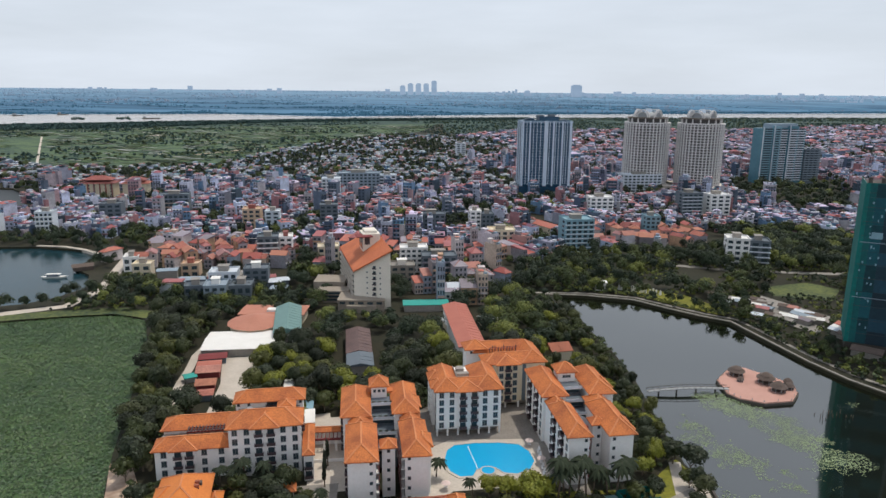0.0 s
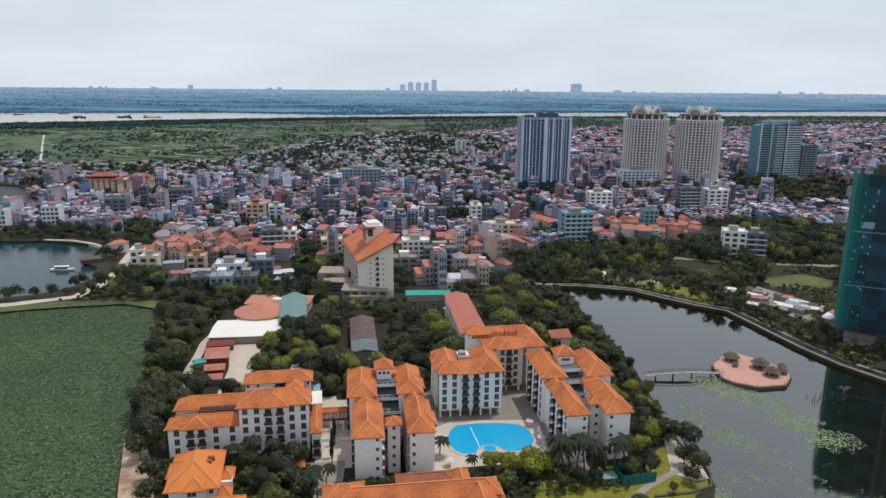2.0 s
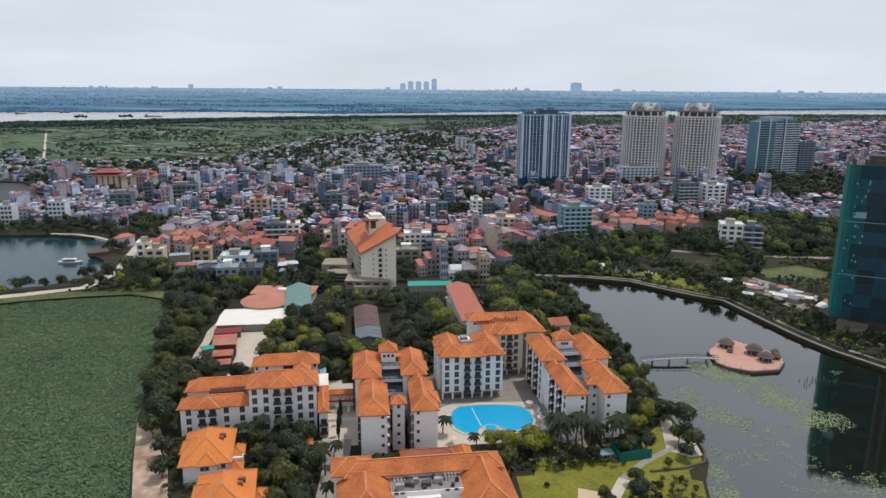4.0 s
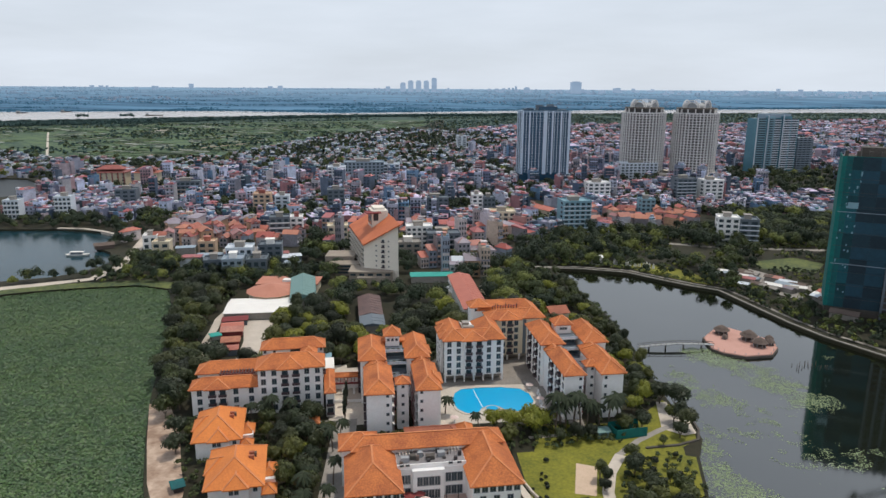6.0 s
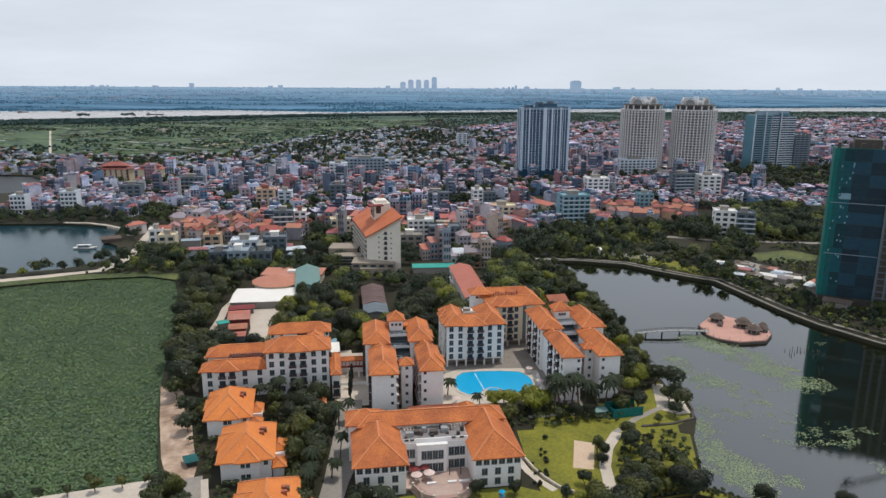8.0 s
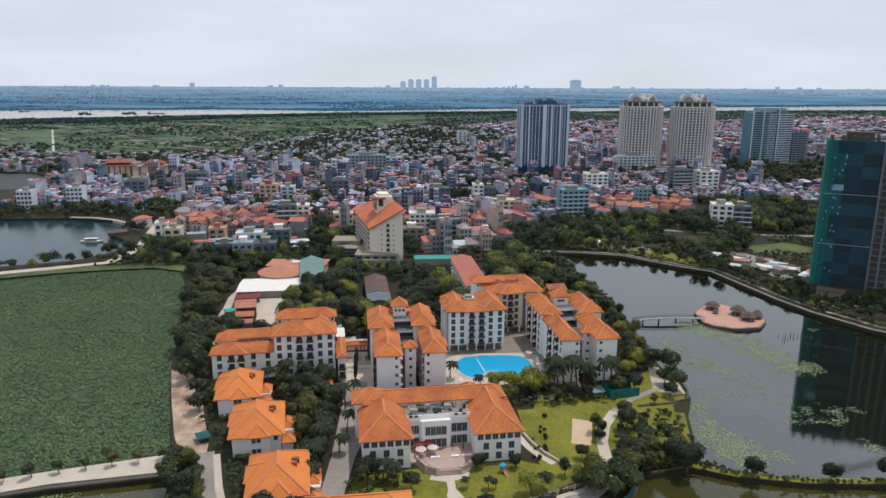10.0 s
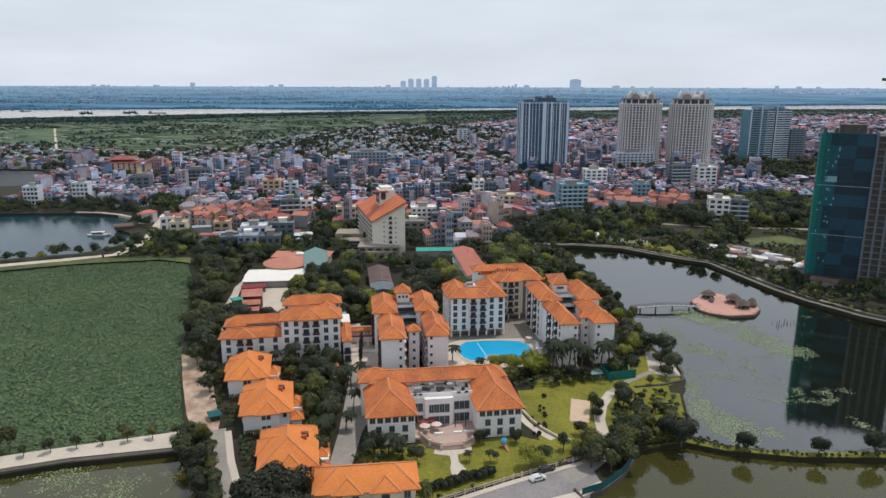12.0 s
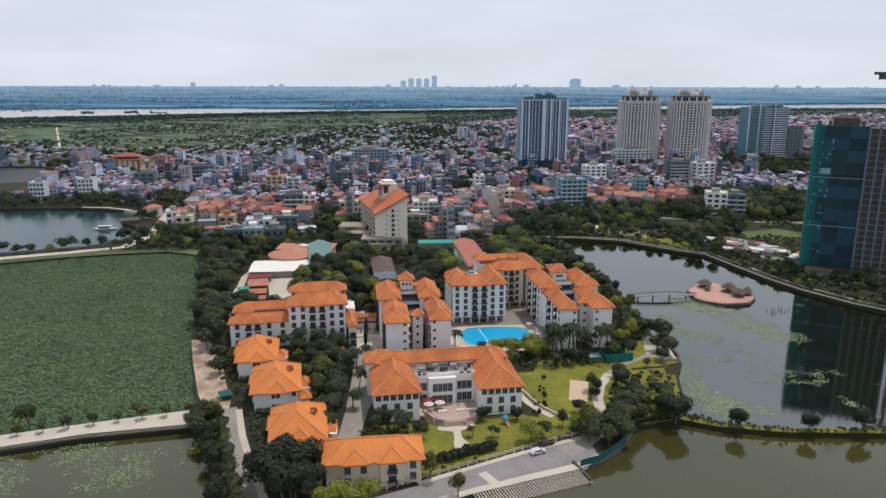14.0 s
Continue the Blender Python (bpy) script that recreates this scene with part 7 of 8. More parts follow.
def town_house(style, w, d, h, label):
    """A narrow town house standing on its middle; the street side looks to -y."""
    b = thing("town_house", 0, 0, 0, 0, label, "house", "town houses")
    wall = bmesh.new()
    box(wall, -w / 2, -d / 2, 0, w / 2, d / 2, h)
    if style == "flat":
        for r in ((-w / 2, -d / 2, h, w / 2, -d / 2 + 0.2, h + 0.9), (-w / 2, d / 2 - 0.2, h, w / 2, d / 2, h + 0.9), (-w / 2, -d / 2 + 0.2, h, -w / 2 + 0.2, d / 2 - 0.2, h + 0.9), (w / 2 - 0.2, -d / 2 + 0.2, h, w / 2, d / 2 - 0.2, h + 0.9)):
            box(wall, *r)
    part("wall", wall, M["house"], b)
    floors = max(2, int(h / 3.2))
    cols = 2 if w < 7 else 3
    for f in range(floors):
        for c in range(cols):
            o = part("window", WIN_TOWN, None, b)
            o.matrix_basis = pose(-w / 2 + w * (c + 0.5) / cols, -d / 2, 1.9 + f * 3.2)
        if f and style != "hip":
            part("balcony", boxes((-w / 2 + 0.3, -d / 2 - 1.0, f * 3.2 - 0.1, w / 2 - 0.3, -d / 2, f * 3.2 + 0.1), (-w / 2 + 0.3, -d / 2 - 1.0, f * 3.2 + 0.1, w / 2 - 0.3, -d / 2 - 0.9, f * 3.2 + 0.9)), M["house"], b)
    if style == "flat":
        part("stair_house", boxes((-w * 0.3, d * 0.1, h, w * 0.3, d * 0.38, h + 2.6), (-w * 0.36, d * 0.06, h + 2.6, w * 0.36, d * 0.42, h + 2.8)), M["house"], b)
        o = part("water_tank", TANK, None, b)
        o.matrix_basis = pose(w * 0.2, -d * 0.2, h)
        part("roof_awning", boxes((-w * 0.44, -d * 0.42, h + 2.1, w * 0.1, -d * 0.08, h + 2.3)), M["tin"], b, "small sheet awning")
        part("awning_post", boxes((-w * 0.42, -d * 0.4, h, -w * 0.4, -d * 0.38, h + 2.1)), M["frame"], b)
        part("roof_shed", boxes((w * 0.05, -d * 0.44, h, w * 0.4, -d * 0.3, h + 1.6)), M["clutter"], b)
    elif style == "hip":
        hip_roof(b, -w / 2, -d / 2, w / 2, d / 2, h, min(w, d) * 0.32, 0.6, "tin", "red tiled roof")
    else:
        bm = bmesh.new()
        v = [bm.verts.new(c) for c in ((-w / 2 - 0.3, -d / 2 - 0.4, h), (w / 2 + 0.3, -d / 2 - 0.4, h), (w / 2 + 0.3, d / 2 + 0.3, h + 1.5), (-w / 2 - 0.3, d / 2 + 0.3, h + 1.5), (-w / 2 - 0.3, -d / 2 - 0.4, h - 0.15), (w / 2 + 0.3, -d / 2 - 0.4, h - 0.15), (w / 2 + 0.3, d / 2 + 0.3, h - 0.15), (-w / 2 - 0.3, d / 2 + 0.3, h - 0.15))]
        for q in ((0, 1, 2, 3), (4, 5, 1, 0), (5, 6, 2, 1), (6, 7, 3, 2), (7, 4, 0, 3)):
            bm.faces.new([v[i] for i in q])
        part("roof", bm, M["tin"], b, "sloping sheet roof")
    return b


HOUSES = [
    town_house("hip", 7.5, 11, 8.0, "painted town house with a red tiled hip roof"),
    town_house("hip", 9.0, 11, 10.5, "three-storey painted town house with a red tiled roof"),
    town_house("shed", 5.5, 12.5, 10.5, "narrow painted town house with a sloping sheet roof"),
    town_house("flat", 5.5, 13, 13.0, "narrow four-storey town house with a flat roof and tank"),
    town_house("flat", 7.5, 13, 16.5, "five-storey flat-roofed town house with balconies"),
    town_house("shed", 7.0, 12, 8.0, "low painted house with a sheet roof"),
]
HOUSE_SIZE = [(7.5, 11, 8.0), (9, 11, 10.5), (5.5, 12.5, 10.5), (5.5, 13, 13), (7.5, 13, 16.5), (7, 12, 8)]
USED = set()
CUBE = np.array([(-1, -1, 0), (1, -1, 0), (1, 1, 0), (-1, 1, 0), (-1, -1, 1), (1, -1, 1), (1, 1, 1), (-1, 1, 1)], float)
CUBE_F = np.array([(0, 1, 5, 4), (1, 2, 6, 5), (2, 3, 7, 6), (3, 0, 4, 7), (4, 5, 6, 7)])


def turned(v, x, y, z, turn):
    c, s = math.cos(turn), math.sin(turn)
    return np.stack([x + v[:, 0] * c - v[:, 1] * s, y + v[:, 0] * s + v[:, 1] * c, z + v[:, 2]], 1)


def far_house(q, x, y, turn, w, d, h, k1, k2, detail, k0=0.5, pale=False):
    """A house of the joined far town: walls, roof, and windows and roof clutter where it is near enough."""
    q.add(turned(CUBE * (w / 2, d / 2, h), x, y, GZ, turn), CUBE_F, 0)
    if k1 < (0.75 if pale else 0.42):
        r = 0.22 * w if k1 < 0.3 else 0.5
        o = 0.35
        a, b = w / 2 + o, d / 2 + o
        if k1 < 0.3:
            v = np.array([(-a, -b, h + 0.02), (a, -b, h + 0.02), (a, b, h + 0.02), (-a, b, h + 0.02), (0.02, -b * 0.55, h + r), (0.02, b * 0.55, h + r), (-0.02, b * 0.55, h + r), (-0.02, -b * 0.55, h + r)])
            f = [(0, 1, 4, 7), (1, 2, 5, 4), (2, 3, 6, 5), (3, 0, 7, 6)]
        else:
            v = np.array([(-a, -b, h + 0.02), (a, -b, h + 0.02), (a, b, h + 1.3), (-a, b, h + 1.3), (-a, -b, h - 0.2), (a, -b, h - 0.2), (a, b, h - 0.2), (-a, b, h - 0.2)])
            f = [(0, 1, 2, 3), (4, 5, 1, 0), (5, 6, 2, 1), (7, 4, 0, 3)]
        q.add(turned(v, x, y, GZ, turn), f, 3 if pale else 1)
    elif detail:
        q.add(turned(CUBE * (w * 0.28, d * 0.16, 2.6) + (0, d * 0.2, h), x, y, GZ, turn), CUBE_F, 0)
        if k2 > 0.4:
            q.add(turned(CUBE * (w * 0.36, d * 0.22, 0.25) + (0, d * (k2 - 0.7) * 0.5, h + 2.3), x, y, GZ, turn), CUBE_F, 1)
    # tanks, awnings, sheds and washing on the roofs
    spin = k0 * 91.7 + k2 * 37.3
    for c in range(6 if detail else 2):
        a, e = math.sin(spin + c * 2.4), math.cos(spin * 1.7 + c * 1.9)
        size = (0.5 + 0.9 * abs(e), 0.5 + 1.1 * abs(a), 0.4 + 1.3 * abs(a * e)) if detail else (1.6, 1.6, 1.2)
        q.add(turned(CUBE * size + (a * (w / 2 - 1.2), e * (d / 2 - 1.4), h + (0.3 if k1 < 0.42 else 0.0)), x, y, GZ, turn), CUBE_F, 4)
    if detail and k1 > 0.3:
        # a front awning and side annexes of another colour
        q.add(turned(CUBE * (w * 0.46, 0.8, 0.14) + (0, -d / 2 - 0.8, h - 3.0), x, y, GZ, turn), CUBE_F, 4)
        q.add(turned(CUBE * (w * 0.22, d * 0.2, h * (0.5 + 0.4 * k2)) + (w * 0.34, -d * 0.5, 0), x, y, GZ, turn), CUBE_F, 0)
    if detail and k2 > 0.3:
        for f in range(1, max(2, int(h / 3.3))):
            q.add(turned(CUBE * (w * 0.42, 0.5, 0.95) + (0, -d / 2 - 0.5, f * 3.3 - 0.1), x, y, GZ, turn), CUBE_F, 0)
        if k0 > 0.35:
            for c in range(3):
                q.add(turned(CUBE * (0.6, 0.6, 1.3) + (w * (0.3 - 0.28 * c), -d * (0.1 + 0.1 * c), h), x, y, GZ, turn), CUBE_F, 0)
    if detail:
        n = max(1, int(w / 2.6))
        for f in range(max(2, int(h / 3.3))):
            for c in range(n):
                u, z = -w / 2 + w * (c + 0.5) / n, 1.2 + f * 3.3
                v = np.array([(u - 0.7, -d / 2 - 0.06, z), (u + 0.7, -d / 2 - 0.06, z), (u + 0.7, -d / 2 - 0.06, z + 1.6), (u - 0.7, -d / 2 - 0.06, z + 1.6)])
                q.loose(turned(v, x, y, GZ, turn), 2)
            if k2 < 0.5:
                v = np.array([(-w / 2 - 0.06, d * 0.1, z), (-w / 2 - 0.06, -d * 0.15, z), (-w / 2 - 0.06, -d * 0.15, z + 1.4), (-w / 2 - 0.06, d * 0.1, z + 1.4)])
                q.loose(turned(v, x, y, GZ, turn), 2)


WOODED = [[(382, 923), (458, 999), (547, 931), (415, 693), (353, 665), (335, 778)], [(221, 558), (282, 596), (341, 561), (295, 479), (243, 458), (231, 521)], [(-260, 500), (-210, 500), (-220, 560), (-260, 560)]]


def build_town():
    a, green = plots()
    near, mid, far = Quads(), Quads(), Quads()
    trees, far_tree_places = [], []
    count = 0
    deep = np.zeros(len(a), bool)
    for p in WOODED:
        deep |= inside(p, a[:, 0], a[:, 1])
    for (x, y, turn, w, d, k0, k1, k2), g, dark_wood in zip(a, green, deep):
        y_limit = 505 if x < 60 else 0
        wooded = g > 0.12
        pale = y > 830 and x < 90 + 60 * math.sin(y * 0.01)
        sparse = 0.9 if dark_wood else 0.14 if pale else 0.04
        if (k2 < 0.16 + (0.42 if wooded else 0.0) + (0.12 if y > 1150 else 0) + sparse):
            (trees if y < 1000 else far_tree_places).append((x, y))
            continue
        h = height_of(x, y, k0)
        if pale:
            h, w, d = 3.5 + 4.5 * k0 * k0, w * 0.8, d * 0.7
        if y < y_limit and count < 300:
            best = min(range(len(HOUSES)), key=lambda i: abs(HOUSE_SIZE[i][2] - h) + 0.8 * abs(HOUSE_SIZE[i][0] - w) + (3 if (k1 < 0.45) != (i < 2) else 0))
            kind, (sw, sd, sh) = HOUSES[best], HOUSE_SIZE[best]
            m = pose(x, y, GZ, 0, 0, math.degrees(turn))
            if best in USED:
                ob = copy_thing(kind, m)
            else:
                USED.add(best)
                ob = kind
                ob.matrix_basis = m
            ob.scale = (w / sw, d / sd, h / sh)
            count += 1
        elif y < 1150:
            far_house(near if y < 700 else mid, x, y, turn, w, d, h, k1, k2, not pale, k0, pale)
        else:
            far_house(far, x, y, turn, w, d, h, k1, k2, False, k0, pale)
    # wall and roof tones carry the town's haze in their colour
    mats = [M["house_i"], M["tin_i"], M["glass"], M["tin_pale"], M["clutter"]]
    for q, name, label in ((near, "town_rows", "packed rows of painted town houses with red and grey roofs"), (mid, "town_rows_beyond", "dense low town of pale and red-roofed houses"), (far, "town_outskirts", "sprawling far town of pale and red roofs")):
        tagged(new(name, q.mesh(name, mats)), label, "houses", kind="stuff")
    far_trees("town_trees", trees, "green trees between the town houses", 100, 1.25, 3.0, 6.6, 46, share=(0.27, 0.69, 0.04))
    far_trees("outskirt_trees", far_tree_places, "green trees among the far houses", 16, 3.2, 3.4, 6.0, 47, share=(0.3, 0.7, 0.0))


build_town()


def meadow_scrub():
    rng = np.random.default_rng(61)
    n = 34000
    x, y = rng.uniform(-1700, 2100, n), rng.uniform(980, 3350, n)
    lim = np.interp(x, [p[0] for p in BANK_NEAR], [p[1] for p in BANK_NEAR]) - 14
    belt = [(-1600, 1900), (-542, 990), (-351, 1049), (-282, 1468), (-60, 1900), (19, 1750), (184, 1960), (396, 2070), (889, 2120), (1412, 2430), (2400, 2620), (3200, 3700), (-1700, 3000)]
    k = np.array([noise.noise((a * 0.004, b * 0.007, 8.0)) for a, b in zip(x, y)])
    edge = (lim - y) < 190
    ok = (y < lim) & inside(belt, x, y) & (np.abs(x) < 0.68 * (y + 150)) & ((k > 0.02) & (rng.uniform(size=n) < 0.75) | edge & ((lim - y) < 120) | (x > -60) & (k > -0.3))
    belt = []
    for a in rng.uniform(-1500, 350, 3600):
        deep = np.interp(a, [-1500, -900, -600, -300, 350], [330, 300, 130, 70, 60])
        belt.append((a, np.interp(a, [p[0] for p in BANK_NEAR], [p[1] for p in BANK_NEAR]) - 120 - rng.uniform(0, 1) * deep))
    far_trees("river_wood", belt, "continuous dark green wood on the river bank", 22, 4.0, 5.0, 9.0, 63, 0.9, "trees", ("leaf_hazed",), (1.0,))
    far_trees("meadow_scrub", np.stack([x[ok], y[ok]], 1), "dark green scrub and tree belts on the river meadow", 14, 2.4, 1.6, 4.2, 62, 1.2, "trees", ("leaf_hazed", "leaf_far"), (0.7, 0.3))


meadow_scrub()


def vegetable_beds():
    """Long narrow beds of crops in rows, some under pale sheets, with tracks between."""
    rng = np.random.default_rng(65)
    q = Quads()
    belt = [(-1500, 1850), (-560, 1010), (-360, 1070), (-295, 1468), (-80, 1983), (-20, 2300), (-700, 2150), (-1200, 1880)]
    for i in range(1300):
        x, y = rng.uniform(-1500, 0), rng.uniform(1010, 2300)
        turn = noise.noise((x * 0.002, y * 0.002, 3.0)) * 0.7 + 2.55
        if not inside(belt, [x], [y])[0] or inside(strip([(-600, 1020), (-656, 1120), (-800, 1380), (-941, 1635)], 90), [x], [y])[0]:
            continue
        c, s = math.cos(turn), math.sin(turn)
        for k in range(int(rng.integers(2, 8))):
            w, l = rng.uniform(1.4, 3.4), rng.uniform(8, 30)
            q.add(turned(CUBE * (l, w, 0.5), x - s * k * 9, y + c * k * 9, GZ + 0.05, turn), CUBE_F, 0)
    tagged(new("vegetable_beds", q.mesh("vegetable_beds", [M["bed"]])), "rows of green and straw-coloured vegetable beds", "crop beds", kind="stuff")


vegetable_beds()


# ---- far side of the river ----
def far_towers():
    def land(x, y):
        yb = np.interp(x, [p[0] for p in BANK_FAR], [p[1] for p in BANK_FAR])
        k = max(0.0, min(1.0, (y - yb) / (4890 - yb)))
        return 1.0 + 98 * k ** 1.15

    def block(x, y, w, d, h, label, group="far high-rise cluster"):
        b = thing("far_tower", x, y, land(x, y) - 1, 0, label, "tower", group)
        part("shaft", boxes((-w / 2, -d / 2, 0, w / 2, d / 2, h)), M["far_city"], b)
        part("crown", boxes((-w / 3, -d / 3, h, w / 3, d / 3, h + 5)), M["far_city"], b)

    for i, h in enumerate((54, 68, 68, 68, 86)):
        block(-262 + i * 51, 4600, 34, 30, h, "pale hazy high-rise far across the river")
    block(868, 4600, 66, 40, 74, "broad hazy high-rise far across the river")
    block(548, 4600, 36, 30, 34, "low hazy high-rise far across the river")
    rng = np.random.default_rng(71)
    q = Quads()
    for i in range(3400):
        x = rng.uniform(-2900, 3000)
        y = 3500 + 1340 * rng.uniform() ** 0.7
        yb = np.interp(x, [p[0] for p in BANK_FAR], [p[1] for p in BANK_FAR])
        if y < yb + 60 or noise.noise((x * 0.0013, y * 0.004, 7.0)) < (0.05 if x < 600 else -0.15):
            continue
        h = rng.uniform(3, 8) + (rng.uniform(0, 26) if rng.uniform() < 0.05 and y > 4400 and x > 0 else 0)
        q.add(turned(CUBE * (rng.uniform(2.5, 7), 6, h), x, y, land(x, y) - 1, 0), CUBE_F, 0)
    for i in range(150):
        x = rng.uniform(300, 3000) if i % 5 else rng.uniform(-2600, 300)
        y = rng.uniform(4560, 4800)
        q.add(turned(CUBE * (rng.uniform(6, 16), 6, rng.uniform(8, 22) + (rng.uniform(6, 24) if i % 6 == 0 else 0)), x, y, land(x, y) - 1, 0), CUBE_F, 1)
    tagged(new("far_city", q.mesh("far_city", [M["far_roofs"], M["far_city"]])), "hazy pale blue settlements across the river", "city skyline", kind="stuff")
    q = Quads()
    for i in range(7000):
        x = rng.uniform(-3300, 3300)
        yb = np.interp(x, [p[0] for p in BANK_FAR], [p[1] for p in BANK_FAR])
        y = yb + 12 + (4700 - yb) * rng.uniform() ** 2.2
        if y > yb + 70 and noise.noise((x * 0.0016, y * 0.007, 4.0)) < 0.02:
            continue
        p, dd = crown_points(7, rng.uniform(8, 16), rng.uniform(2.0, 4.5), 3, rng, 0.0)
        p[:, 0] *= rng.uniform(2, 7)
        q.loose(leaf_quads(p + (x, y, land(x, y)), dd, np.full(7, 6.0), rng))
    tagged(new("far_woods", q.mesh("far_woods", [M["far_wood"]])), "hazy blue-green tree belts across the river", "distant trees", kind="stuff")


far_towers()


# ---- boats and islets on the river ----
def barge(x, y, rot, length):
    b = thing("barge", x, y, 0.2, rot, "long dark river barge", "boat", "river barges")
    part("hull", boxes((-length / 2, -5, 0, length / 2, 5, 3)), M["dark"], b)
    part("wheelhouse", boxes((-length / 2 + 2, -3.5, 3, -length / 2 + 12, 3.5, 9)), M["frame"], b)


barge(-1092, 2626, 12, 63)
barge(-1684, 2780, 10, 40)
barge(-1584, 2924, 10, 40)
far_trees("river_islet_trees", [(-1245 + i * 8, 2352 + i * 3) for i in range(5)] + [(-1122 + i * 8, 2420 + i * 3) for i in range(5)], "dark bushy islets in the river", 20, 5.0, 7, 11, 64, 1.3, "trees", ("leaf_hazed",), (1.0,))


# ---- larger single buildings in the town ----
def town_block(name, x, y, rot, w, d, h, wall, label, floors=None, cols=5, band="", category="building", roof="concrete"):
    """A larger block with floor bands, a row of windows on each floor, and roof structures. x, y: middle of the street side."""
    b = thing(name, x, y, GZ, rot, label, category)
    part("wall", boxes((-w / 2, 0, 0, w / 2, d, h)), M[wall], b)
    floors = floors or max(2, int(h / 3.2))
    step = h / floors
    for f in range(floors):
        for c in range(cols):
            u = -w / 2 + w * (c + 0.5) / cols
            part("window", boxes((u - w / cols * 0.3, -0.12, f * step + 0.9, u + w / cols * 0.3, 0.02, f * step + step * 0.78)), M["glass"], b)
        part("side_window", boxes((-w / 2 - 0.12, d * 0.2, f * step + 0.9, -w / 2 + 0.02, d * 0.45, f * step + step * 0.78)), M["glass"], b)
        if band:
            part("floor_band", boxes((-w / 2 - 0.3, -0.9, f * step - 0.15, w / 2 + 0.3, 0.0, f * step + 0.5)), M[band], b)
    part("parapet", boxes((-w / 2 - 0.2, -0.2, h, w / 2 + 0.2, 0.2, h + 1), (-w / 2 - 0.2, d - 0.2, h, w / 2 + 0.2, d + 0.2, h + 1), (-w / 2 - 0.2, 0.2, h, -w / 2 + 0.2, d - 0.2, h + 1), (w / 2 - 0.2, 0.2, h, w / 2 + 0.2, d - 0.2, h + 1)), M[wall], b)
    part("roof_house", boxes((-w * 0.2, d * 0.4, h, w * 0.15, d * 0.8, h + 3), (-w * 0.24, d * 0.36, h + 3, w * 0.19, d * 0.84, h + 3.3)), M[roof], b)
    return b


def apartment(x, y, rot, w, d, h, wall, label, **more):
    return town_block("apartment_house", x, y, rot, w, d, h, wall, label, **more)


apartment(103, 503, 8, 22, 18, 24, "cyan_wall", "pale blue apartment house above the park", cols=5, band="cool_white")
apartment(-93, 771, 6, 46, 18, 25, "grey_blue", "wide grey apartment slab with many windows", cols=10)
apartment(-118, 727, 6, 19, 16, 24, "cool_white", "white stepped apartment house", cols=4, band="white")
apartment(-62, 780, 6, 20, 14, 22, "cool_white", "white apartment slab with plain walls", cols=3)
apartment(205, 464, -14, 15, 14, 19, "white", "white office house with a slate side", cols=3)
apartment(219, 461, -14, 13, 15, 18, "slate", "slate-grey office house beside the park", cols=2, band="cool_white")
apartment(149, 634, 6, 22, 14, 21, "white", "white apartment house with broad windows", cols=4, band="white")
apartment(240, 652, 8, 20, 16, 23, "slate", "dark glazed office block", cols=4, band="cool_white")
apartment(266, 650, 8, 20, 16, 22, "white", "white office block with blank walls", cols=3)
apartment(-160, 570, 6, 15, 13, 18, "yellow", "ochre apartment house with square windows", cols=3, roof="rust")
apartment(-143, 572, 6, 12, 12, 16, "cool_white", "pale narrow apartment house", cols=2)
apartment(-119, 460, 10, 14, 13, 18, "slate", "glazed office house with white frame", cols=3, band="white")
apartment(-108, 466, 10, 9, 13, 17, "white", "white town house with a red gable", cols=2, roof="rust")
apartment(28, 560, 4, 9, 13, 20, "white", "white narrow tower house in the town", cols=2)
apartment(38, 557, 4, 10, 14, 18, "slate", "dark netted house under work", cols=3)
apartment(-8, 560, 4, 22, 14, 17, "slate", "blue-grey office block with flat roof", cols=5)
apartment(-1, 426, 6, 22, 14, 14, "slate", "dark house with long balconies and white roof rails", cols=5, band="house")
apartment(-24, 416, 6, 15, 13, 10, "concrete", "grey house with a white roof awning", cols=3, roof="tent")
apartment(-18, 440, 6, 18, 12, 16, "white", "white house with arched upper windows", cols=5)
apartment(45, 506, 0, 20, 14, 15, "cream", "cream house with balconies behind the trees", cols=4, band="pale")
apartment(-97, 583, 8, 15, 14, 20, "slate", "dark overgrown house with deep windows", cols=3)
apartment(238, 815, 6, 46, 18, 21, "cool_white", "white podium block below the round towers", cols=9, band="cool_white")
apartment(33, 1234, 6, 17, 17, 24, "cool_white", "white blank tower house in the town", cols=2)
apartment(-364, 545, 10, 12, 12, 15, "cool_white", "white narrow lakeside apartment house", cols=4, band="white")
apartment(-322, 548, 10, 13, 12, 18, "cool_white", "white lakeside apartment house with balconies", cols=4, band="white")
apartment(-288, 590, 10, 18, 14, 18, "slate", "blue-glazed lakeside house behind trees", cols=3)
apartment(-252, 640, 10, 27, 14, 19, "slate", "grey stepped apartment house with long balconies", cols=6, band="house")
apartment(-203, 436, 14, 9, 12, 9, "white", "white corner house beside the lane", cols=2)
apartment(-190, 422, 8, 11, 10, 8, "cream", "small cream house at the wood edge", cols=2)
apartment(-160, 424, 8, 11, 10, 8, "yellow", "small ochre house at the wood edge", cols=2, roof="rust")
apartment(-139, 374, 14, 12, 12, 8, "slate", "grey-blue flat-roofed house at the wood edge", cols=3)
apartment(-126, 368, 10, 12, 14, 10, "grey_blue", "grey house with a pale roof room at the wood edge", cols=3, roof="tent")
apartment(-113, 372, 8, 12, 14, 9, "slate", "grey house with an open roof terrace", cols=3)
apartment(-128, 389, 8, 16, 13, 12, "cool_white", "pale grey house with a roof terrace", cols=4, band="grey_blue")
